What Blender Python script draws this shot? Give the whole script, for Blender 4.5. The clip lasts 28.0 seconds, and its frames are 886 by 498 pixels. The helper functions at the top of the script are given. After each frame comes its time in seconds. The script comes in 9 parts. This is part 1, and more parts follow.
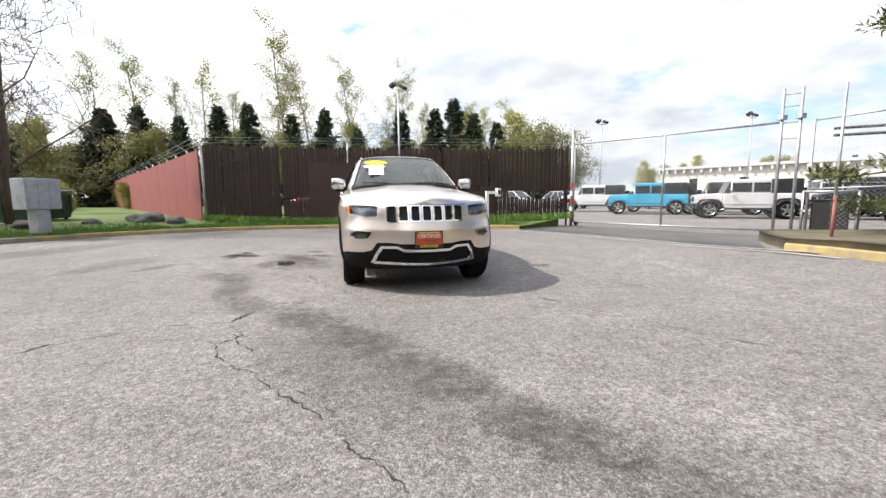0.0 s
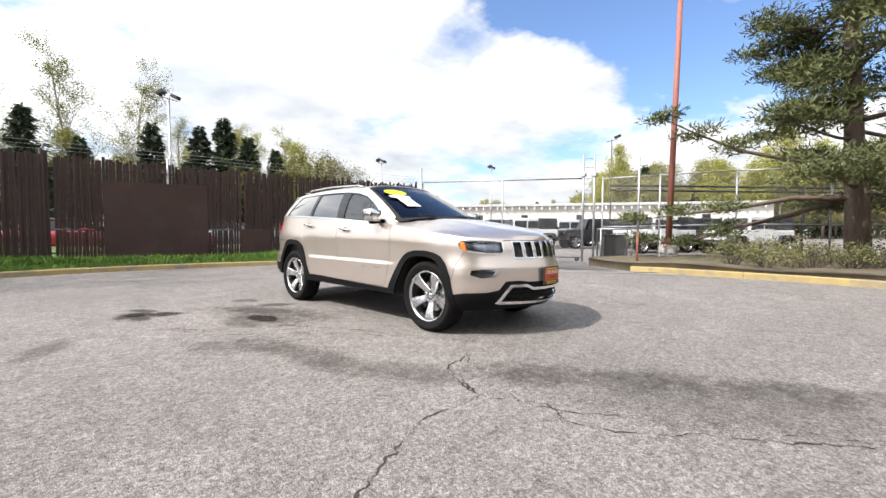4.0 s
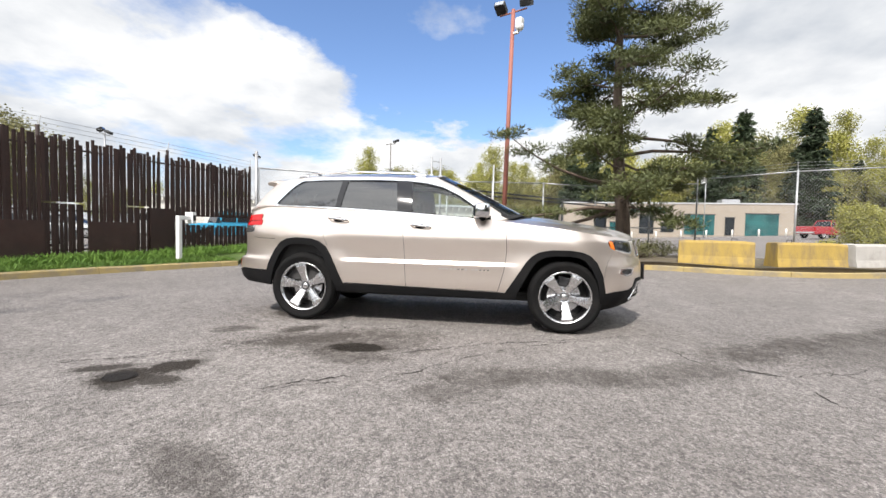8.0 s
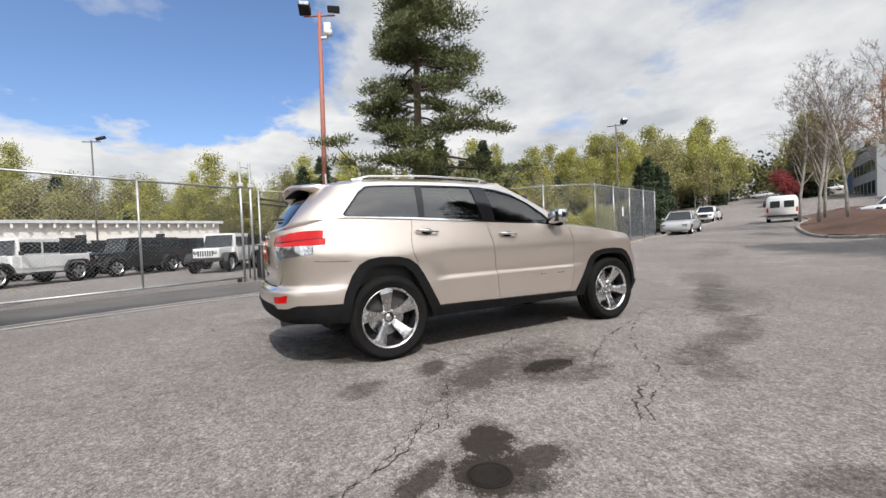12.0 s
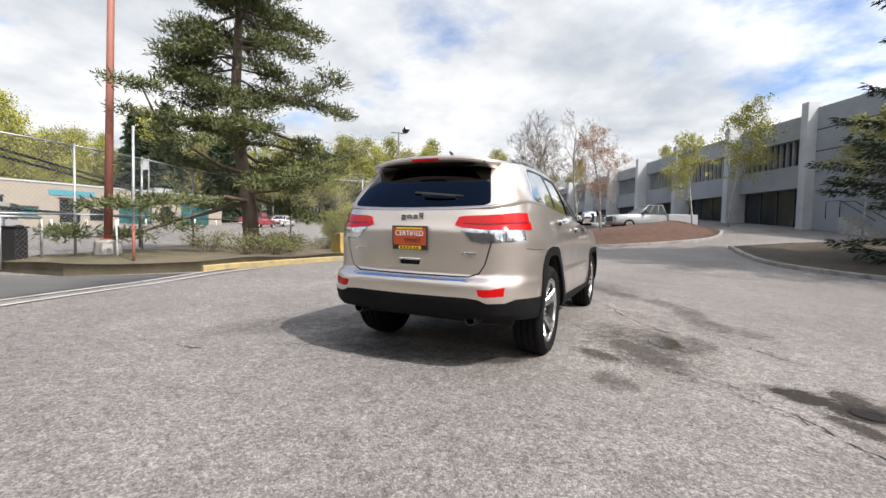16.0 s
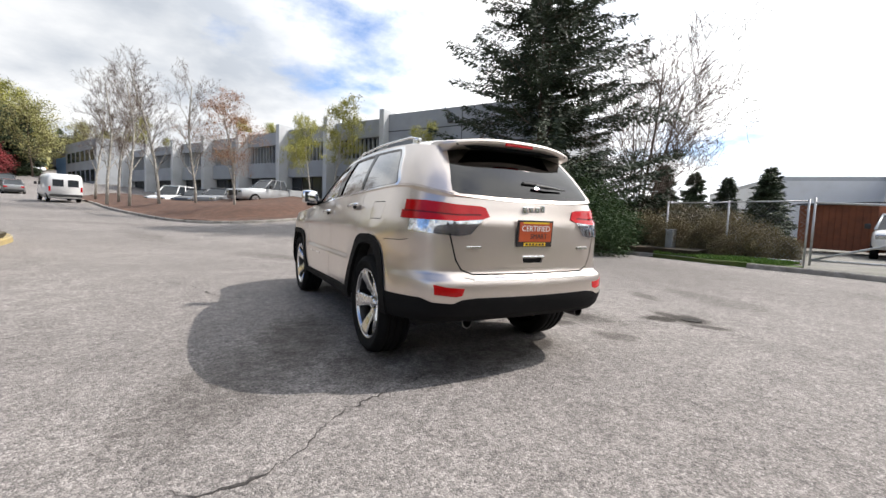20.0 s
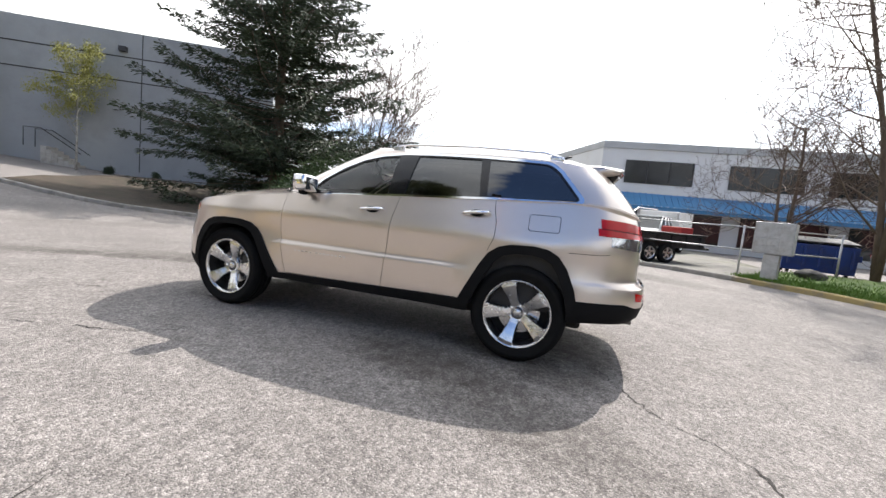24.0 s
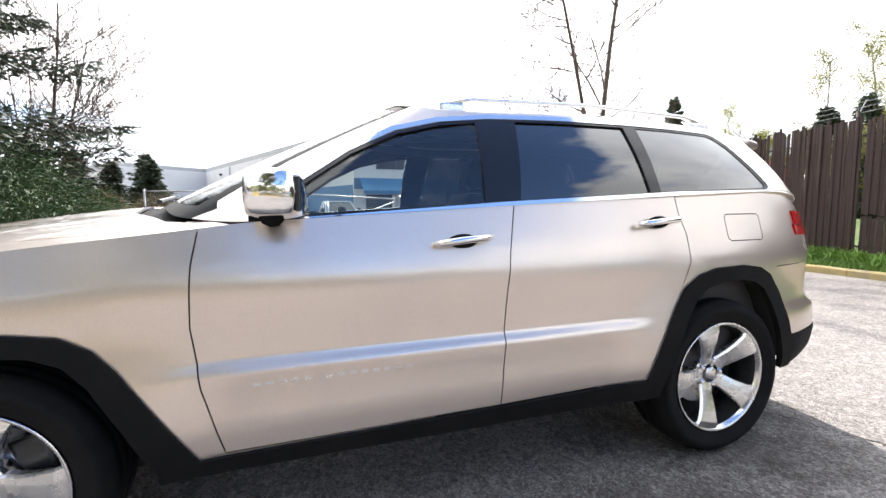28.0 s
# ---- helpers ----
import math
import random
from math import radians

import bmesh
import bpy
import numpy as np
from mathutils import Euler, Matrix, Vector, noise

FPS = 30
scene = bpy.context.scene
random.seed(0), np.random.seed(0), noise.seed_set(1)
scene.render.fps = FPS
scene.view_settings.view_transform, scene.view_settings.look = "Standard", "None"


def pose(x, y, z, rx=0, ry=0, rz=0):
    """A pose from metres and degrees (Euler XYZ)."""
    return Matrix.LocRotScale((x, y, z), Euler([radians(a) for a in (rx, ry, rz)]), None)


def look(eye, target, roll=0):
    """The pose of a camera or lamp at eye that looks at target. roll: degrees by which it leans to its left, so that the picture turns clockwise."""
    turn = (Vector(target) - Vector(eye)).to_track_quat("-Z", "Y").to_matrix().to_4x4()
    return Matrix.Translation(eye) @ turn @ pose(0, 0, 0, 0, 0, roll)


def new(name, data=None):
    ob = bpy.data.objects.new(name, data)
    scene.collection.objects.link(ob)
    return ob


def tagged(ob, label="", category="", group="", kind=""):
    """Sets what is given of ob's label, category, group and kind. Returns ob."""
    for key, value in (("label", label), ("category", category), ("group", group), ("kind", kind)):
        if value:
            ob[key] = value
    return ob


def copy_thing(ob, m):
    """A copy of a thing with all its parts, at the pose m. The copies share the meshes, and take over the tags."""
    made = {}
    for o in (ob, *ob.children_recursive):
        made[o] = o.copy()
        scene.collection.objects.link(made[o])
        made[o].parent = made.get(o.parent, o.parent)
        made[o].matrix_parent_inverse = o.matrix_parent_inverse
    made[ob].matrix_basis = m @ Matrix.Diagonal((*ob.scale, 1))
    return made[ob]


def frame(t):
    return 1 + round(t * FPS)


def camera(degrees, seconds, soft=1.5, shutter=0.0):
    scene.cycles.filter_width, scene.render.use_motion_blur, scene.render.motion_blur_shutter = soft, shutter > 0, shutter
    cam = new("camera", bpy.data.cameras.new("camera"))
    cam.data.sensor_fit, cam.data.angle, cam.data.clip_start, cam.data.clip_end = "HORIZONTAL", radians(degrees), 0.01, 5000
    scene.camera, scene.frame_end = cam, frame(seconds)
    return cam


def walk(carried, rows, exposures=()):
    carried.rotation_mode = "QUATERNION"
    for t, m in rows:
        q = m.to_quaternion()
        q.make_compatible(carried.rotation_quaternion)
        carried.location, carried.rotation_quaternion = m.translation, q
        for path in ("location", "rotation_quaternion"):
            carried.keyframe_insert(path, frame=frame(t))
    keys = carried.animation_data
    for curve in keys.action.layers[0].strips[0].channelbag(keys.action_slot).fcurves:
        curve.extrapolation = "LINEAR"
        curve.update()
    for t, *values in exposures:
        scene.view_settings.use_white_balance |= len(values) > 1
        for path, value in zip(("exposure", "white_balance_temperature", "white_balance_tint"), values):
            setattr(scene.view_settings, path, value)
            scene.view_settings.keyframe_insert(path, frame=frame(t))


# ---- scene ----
cam = camera(92.6, 28.0)
PATH = [
    (0, (-0.973, -6.922, 1.085), (-0.496, -4.995, 0.84), -0.4),
    (0.5, (-1.419, -6.784, 1.089), (-0.735, -4.911, 0.938), 2.4),
    (1, (-1.855, -6.562, 1.088), (-1.114, -4.71, 0.943), 1.7),
    (1.5, (-2.251, -6.293, 1.094), (-1.413, -4.481, 0.978), 2.3),
    (2, (-2.694, -6.032, 1.104), (-1.65, -4.33, 0.983), 1.8),
    (2.5, (-3.082, -5.709, 1.103), (-1.973, -4.049, 0.975), 1.5),
    (3, (-3.511, -5.42, 1.102), (-2.238, -3.879, 1.016), 1.4),
    (3.5, (-3.865, -5.06, 1.098), (-2.485, -3.616, 0.99), 0.4),
    (4, (-4.15, -4.672, 1.116), (-2.681, -3.319, 1.022), 0.3),
    (4.5, (-4.432, -4.255, 1.101), (-2.834, -3.054, 1.027), 1.6),
    (6.5, (-5.063, -2.173, 1.084), (-3.213, -1.415, 1.036), 3.2),
    (7, (-5.226, -1.728, 1.084), (-3.298, -1.202, 1.008), 1.8),
    (7.5, (-5.322, -1.24, 1.077), (-3.377, -0.783, 0.986), 2.7),
    (8, (-5.448, -0.761, 1.073), (-3.468, -0.493, 0.981), 1.3),
    (8.5, (-5.46, -0.259, 1.061), (-3.469, -0.118, 0.944), 1.6),
    (9, (-5.419, 0.21, 1.072), (-3.421, 0.199, 0.981), 2.4),
    (9.5, (-5.375, 0.697, 1.073), (-3.388, 0.493, 0.967), 1.9),
    (10, (-5.215, 1.16, 1.065), (-3.244, 0.847, 0.943), 0.8),
    (10.5, (-5.106, 1.63, 1.06), (-3.182, 1.09, 0.973), -1.9),
    (11, (-4.913, 2.089, 1.063), (-3.024, 1.439, 0.976), -1.6),
    (11.5, (-4.696, 2.514, 1.076), (-2.847, 1.753, 1.029), -1.7),
    (12, (-4.455, 2.906, 1.085), (-2.712, 1.927, 1.036), -2.5),
    (12.5, (-4.148, 3.249, 1.08), (-2.435, 2.217, 1.04), -1.8),
    (13, (-3.886, 3.64, 1.086), (-2.329, 2.386, 1.046), -2.6),
    (13.5, (-3.54, 3.962, 1.083), (-2.051, 2.627, 1.028), -2.1),
    (15.5, (-2.032, 5.066, 1.056), (-1.028, 3.336, 1.016), 0.8),
    (16, (-1.585, 5.217, 1.047), (-0.737, 3.407, 0.967), 1.4),
    (16.5, (-1.125, 5.321, 1.056), (-0.399, 3.458, 1.024), 2.2),
    (17, (-0.644, 5.352, 1.075), (-0.204, 3.401, 1.027), 0.9),
    (17.5, (-0.175, 5.353, 1.073), (0.137, 3.38, 0.985), 1.5),
    (18, (0.296, 5.329, 1.071), (0.171, 3.335, 0.967), 1.5),
    (18.5, (0.752, 5.222, 1.067), (0.419, 3.256, 0.913), 1.5),
    (19, (1.185, 5.093, 1.075), (0.627, 3.176, 0.961), 2.2),
    (19.5, (1.62, 4.915, 1.09), (0.792, 3.1, 0.954), 1.1),
    (20, (2.005, 4.647, 1.089), (1.037, 2.903, 0.94), 2.0),
    (20.5, (2.43, 4.407, 1.102), (1.206, 2.832, 0.962), 0.9),
    (21, (2.784, 4.087, 1.095), (1.479, 2.58, 0.933), 1.7),
    (21.5, (3.084, 3.768, 1.094), (1.612, 2.418, 0.983), 2.6),
    (23.5, (4.126, 2.264, 1.164), (2.302, 1.475, 0.934), 4.7),
    (24, (4.277, 1.817, 1.169), (2.373, 1.234, 0.98), 5.6),
    (24.5, (4.424, 1.32, 1.197), (2.465, 0.971, 0.995), 3.9),
    (25, (4.438, 0.812, 1.194), (2.468, 0.591, 0.933), 3.5),
    (25.5, (4.423, 0.38, 1.195), (2.442, 0.382, 0.917), 3.2),
    (26, (4.17, -0.005, 1.19), (2.205, 0.124, 0.841), 1.6),
    (26.5, (3.802, -0.297, 1.175), (1.848, -0.052, 0.829), 3.8),
    (27, (3.35, -0.493, 1.232), (1.447, -0.018, 0.841), 1.3),
    (27.5, (2.87, -0.488, 1.204), (0.931, -0.075, 0.938), 0.7),
    (28, (2.407, -0.495, 1.22), (0.516, 0.132, 1.041), -0.5),
]
SUN, SKY = 4.2, 0.10
EXPOSURES = [(0.0, 0.6), (4.0, 0.62), (8.0, 0.38), (10.5, 0.24), (12.0, 0.07), (13.5, 0.26), (16.0, 0.42), (21.5, 0.48), (23.5, 0.68), (25.0, 0.89), (26.5, 1.10), (28.0, 1.38)]
walk(cam, [(t, look(eye, target, roll)) for t, eye, target, roll in PATH], EXPOSURES)

# ---- world, sun ----
SUN_DIR = Vector((-0.68, 0.18, 0.755)).normalized()  # towards the sun
world = bpy.data.worlds.new("sky")
scene.world = world
world.use_nodes = True


class Net:
    """Small helper to wire shader nodes."""

    def __init__(self, tree):
        self.tree = tree
        tree.nodes.clear()

    def n(self, kind, ins=None, operation="", clamp=False, blend_type=""):
        node = self.tree.nodes.new(kind)
        if operation:
            node.operation = operation
        if clamp:
            node.use_clamp = True
        if blend_type:
            node.data_type, node.blend_type = "RGBA", blend_type
        for key, value in (ins or {}).items():
            socket = node.inputs[key]
            if isinstance(value, bpy.types.NodeSocket):
                self.tree.links.new(value, socket)
            else:
                socket.default_value = value
        return node

    def noise(self, vec, scale, detail=4.0, rough=0.55, out="Fac"):
        return self.n("ShaderNodeTexNoise", {"Vector": vec, "Scale": scale, "Detail": detail, "Roughness": rough}).outputs[out]

    def ramp(self, fac, a, b, lo=(0, 0, 0, 1), hi=(1, 1, 1, 1)):
        node = self.n("ShaderNodeValToRGB", {"Fac": fac})
        node.color_ramp.elements[0].position, node.color_ramp.elements[1].position = a, b
        node.color_ramp.elements[0].color, node.color_ramp.elements[1].color = lo, hi
        return node.outputs["Color"]

    def mix(self, fac, a, b, blend="MIX"):
        return self.n("ShaderNodeMix", {0: fac, 6: a, 7: b}, blend_type=blend).outputs[2]

    def math(self, op, a, b=0.0, clamp=False):
        return self.n("ShaderNodeMath", {0: a, 1: b}, operation=op, clamp=clamp).outputs[0]

    def vmath(self, op, a, b=(0, 0, 0), out=0):
        return self.n("ShaderNodeVectorMath", {0: a, 1: b}, operation=op).outputs[out]


def rgb(*c):
    return (*c, 1.0)


net = Net(world.node_tree)
sky = net.n("ShaderNodeTexSky")
sky.sky_type, sky.sun_disc = "NISHITA", False
sky.sun_elevation, sky.sun_rotation = math.asin(SUN_DIR.z), math.atan2(SUN_DIR.x, SUN_DIR.y)
sky.altitude, sky.air_density, sky.dust_density = 50.0, 1.0, 1.3
way = net.n("ShaderNodeTexCoord").outputs["Generated"]
# clouds: a flat layer, seen in perspective towards the horizon
part_z = net.n("ShaderNodeSeparateXYZ", {0: way}).outputs
flat = net.math("ADD", net.math("MAXIMUM", part_z[2], 0.0), 0.22)
spot = net.n("ShaderNodeCombineXYZ", {0: net.math("DIVIDE", part_z[0], flat), 1: net.math("DIVIDE", part_z[1], flat), 2: 0.35}).outputs[0]
heap = net.noise(spot, 1.25, 9.0, 0.58)
wisp = net.noise(net.vmath("ADD", spot, (7.3, 2.1, 0.0)), 0.5, 3.0, 0.5)
# the open blue stretch to the east, above a bank of cumulus; bearings and heights in degrees
ragged_a = net.math("MULTIPLY", net.math("SUBTRACT", net.noise(net.vmath("ADD", spot, (3.1, 9.2, 0.0)), 2.2, 8.0, 0.6), 0.5), 34.0)
ragged_b = net.math("MULTIPLY", net.math("SUBTRACT", net.noise(net.vmath("ADD", spot, (11.7, 4.4, 0.0)), 2.6, 8.0, 0.6), 0.5), 22.0)
bearing = net.math("ADD", net.math("MULTIPLY", net.math("ARCTAN2", part_z[1], part_z[0]), 57.2958), ragged_a)
height = net.math("MULTIPLY", net.math("ARCSINE", part_z[2]), 57.2958)
rough_height = net.math("ADD", height, ragged_b)


def step(value, low, high):
    return net.n("ShaderNodeMapRange", {0: value, 1: low, 2: high, 3: 0.0, 4: 1.0}).outputs[0]


north_edge = net.math("SUBTRACT", net.math("ADD", 13.0, net.math("MULTIPLY", net.math("SUBTRACT", height, 12.0), 1.5)), bearing)
open_blue = net.math("MULTIPLY", step(north_edge, -3.0, 7.0), net.math("MULTIPLY", step(bearing, -22.0, -11.0), step(rough_height, 10.0, 15.0)))
cover = net.math("ADD", heap, net.math("MULTIPLY", wisp, 0.45))
cover = net.math("SUBTRACT", cover, net.math("MULTIPLY", open_blue, 0.26))
cover = net.math("ADD", cover, net.n("ShaderNodeMapRange", {0: height, 1: 3.0, 2: 30.0, 3: 0.11, 4: 0.0}).outputs[0])
cover = net.math("ADD", cover, net.n("ShaderNodeMapRange", {0: net.vmath("DOT_PRODUCT", way, SUN_DIR, out=1), 1: 0.1, 2: 0.8, 3: 0.0, 4: 0.08}).outputs[0])
dense = net.ramp(cover, 0.60, 0.74)
shade = net.noise(net.vmath("ADD", spot, (0.25, -0.07, 0.0)), 1.7, 6.0, 0.55)
shade = net.math("ADD", shade, net.n("ShaderNodeMapRange", {0: height, 1: 2.0, 2: 11.0, 3: 0.10, 4: -0.02}).outputs[0])
lit = net.ramp(shade, 0.36, 0.66, rgb(1.0, 1.0, 1.0), rgb(0.54, 0.58, 0.64))
glow = net.vmath("DOT_PRODUCT", way, SUN_DIR, out=1)
bright = net.n("ShaderNodeMapRange", {0: glow, 1: 0.05, 2: 0.95, 3: 8.5, 4: 20.0}).outputs[0]
cloud = net.vmath("SCALE", lit)
cloud.node.inputs["Scale"].default_value = 1.0
world.node_tree.links.new(bright, cloud.node.inputs["Scale"])
blue = net.mix(1.0, sky.outputs[0], rgb(1.22, 1.38, 1.66), "MULTIPLY")
back = net.n("ShaderNodeBackground", {"Color": net.mix(dense, blue, cloud), "Strength": SKY})
world.node_tree.links.new(back.outputs[0], net.n("ShaderNodeOutputWorld").inputs[0])

sun = new("sun", bpy.data.lights.new("sun", "SUN"))
sun.data.energy, sun.data.angle, sun.data.color = SUN, radians(0.55), (1.0, 0.94, 0.885)
sun.matrix_world = look((0, 0, 60), Vector((0, 0, 60)) - SUN_DIR)

# ---- materials ----
MATS = {}


def surf(name, c1, c2, scale=3.0, rough=0.7, metal=0.0, bump=0.2, grain=60.0, dirt=None, dirt_scale=0.7, dirt_amount=0.5, vary=0.0, coat=0.0, stretch=None, spec=0.5, rough2=None, sheen=0.0):
    """A surface whose colour wanders between c1 and c2, with fine grain, larger stains and relief, at metre scale."""
    if name in MATS:
        return MATS[name]
    m = bpy.data.materials.new(name)
    m.use_nodes = True
    k = Net(m.node_tree)
    place = k.n("ShaderNodeTexCoord").outputs["Object"]
    if stretch:
        place = k.vmath("MULTIPLY", place, stretch)
    broad = k.noise(place, scale, 5.0, 0.6)
    fine = k.noise(place, grain, 3.0, 0.6)
    colour = k.mix(k.ramp(broad, 0.35, 0.65), rgb(*c1), rgb(*c2))
    colour = k.mix(0.22, colour, k.mix(fine, rgb(*[v * 0.55 for v in c1]), rgb(*[min(1, v * 1.45) for v in c2])))
    if dirt:
        stain = k.ramp(k.noise(place, dirt_scale, 6.0, 0.65), 0.48, 0.72)
        colour = k.mix(k.math("MULTIPLY", stain, dirt_amount), colour, rgb(*dirt))
    if vary:
        odd = k.n("ShaderNodeObjectInfo").outputs["Random"]
        isle = k.n("ShaderNodeNewGeometry").outputs["Random Per Island"]
        both = k.math("ADD", k.math("MULTIPLY", odd, 0.6), k.math("MULTIPLY", isle, 0.4))
        colour = k.n("ShaderNodeHueSaturation", {"Value": k.n("ShaderNodeMapRange", {0: both, 1: 0, 2: 1, 3: 1 - vary, 4: 1 + vary}).outputs[0], "Color": colour}).outputs[0]
    gloss = k.n("ShaderNodeMapRange", {0: broad, 1: 0.3, 2: 0.7, 3: rough, 4: rough2 if rough2 is not None else min(1, rough * 1.2)}).outputs[0]
    ins = {"Base Color": colour, "Roughness": gloss, "Metallic": metal, "Coat Weight": coat, "Coat Roughness": 0.04, "Specular IOR Level": spec, "Sheen Weight": sheen}
    if bump:
        ins["Normal"] = k.n("ShaderNodeBump", {"Height": fine, "Strength": bump, "Distance": 0.01}).outputs[0]
    shader = k.n("ShaderNodeBsdfPrincipled", ins)
    k.tree.links.new(shader.outputs[0], k.n("ShaderNodeOutputMaterial").inputs[0])
    MATS[name] = m
    return m


def glass(name, tint, gloss=1.0, rough=0.0):
    """Thin pane: tinted see-through with mirror gloss by Fresnel."""
    if name in MATS:
        return MATS[name]
    m = bpy.data.materials.new(name)
    m.use_nodes = True
    k = Net(m.node_tree)
    clear = k.n("ShaderNodeBsdfTransparent", {"Color": rgb(*tint)})
    shine = k.n("ShaderNodeBsdfGlossy", {"Color": rgb(1, 1, 1), "Roughness": rough})
    fres = k.math("MULTIPLY", k.n("ShaderNodeFresnel", {"IOR": 1.55}).outputs[0], gloss, True)
    both = k.n("ShaderNodeMixShader", {0: fres, 1: clear.outputs[0], 2: shine.outputs[0]})
    k.tree.links.new(both.outputs[0], k.n("ShaderNodeOutputMaterial").inputs[0])
    MATS[name] = m
    return m


# Wet and oily marks and darker patches on the asphalt: x, y, half length, half width, turn in degrees, strength
STAINS_AND_PATCHES = [
    # the hollow that holds the puddle, with its two lobes and the trickle
    (-1.84, 0.50, 0.34, 0.19, 100, 0.86), (-1.62, 0.98, 0.50, 0.20, 118, 0.77), (-1.78, 0.58, 0.80, 0.36, 104, 0.74), (-1.28, 1.28, 0.24, 0.12, 140, 0.80), (-2.10, 0.40, 0.42, 0.20, 95, 0.70), (-1.62, 0.76, 1.05, 0.40, 113, 0.75), (-1.75, 0.60, 0.60, 0.30, 105, 0.75),
    # the splashed hollow round the manhole
    (-2.84, 1.82, 0.24, 0.20, 112, 1.0), (-2.64, 1.66, 0.24, 0.15, 150, 1.0), (-2.88, 1.54, 0.20, 0.11, 80, 0.9), (-2.74, 2.10, 0.22, 0.09, 115, 0.9), (-3.0, 1.74, 0.16, 0.10, 60, 0.85),
    (-1.45, 1.95, 0.24, 0.14, 115, 0.74), (-0.55, 1.86, 0.22, 0.10, 30, 0.8),
    # the long dark drip trail past the nose
    (-1.30, -3.02, 0.55, 0.30, 128, 0.72), (-0.88, -3.70, 0.65, 0.32, 122, 0.72), (-0.45, -4.50, 0.65, 0.28, 118, 0.74), (-0.05, -5.25, 0.60, 0.26, 122, 0.72), (0.30, -5.9, 0.6, 0.26, 120, 0.6),
    (-2.35, -0.75, 0.55, 0.22, 105, 0.66), (-2.22, -1.55, 0.55, 0.24, 95, 0.66), (-1.95, -2.25, 0.5, 0.22, 115, 0.6), (-2.72, -0.45, 0.35, 0.18, 100, 0.55),
    (-3.80, 0.55, 0.42, 0.16, 60, 0.62), (-4.6, 1.1, 1.1, 0.4, 70, 0.45), (-0.9, -4.3, 1.3, 0.45, 120, 0.40),
    # scattered darker marks, then faint streaks and one broad darker patch farther out
    (1.30, 0.9, 0.9, 0.38, 75, 0.74), (0.85, 1.5, 0.8, 0.35, 60, 0.74), (0.2, 2.0, 0.9, 0.30, 10, 0.74), (1.9, 1.7, 0.9, 0.4, 60, 0.5), (0.6, -6.2, 1.6, 0.5, 125, 0.45),
    (6.5, -17.5, 3.0, 0.5, 170, 0.35), (4.0, -13.0, 2.5, 0.6, 110, 0.3), (-7.0, 3.6, 2.2, 0.7, 60, 0.45), (-3.0, -9.0, 2.0, 0.5, 150, 0.25), (-7.5, -2.5, 4.5, 2.2, 70, 0.35),
]


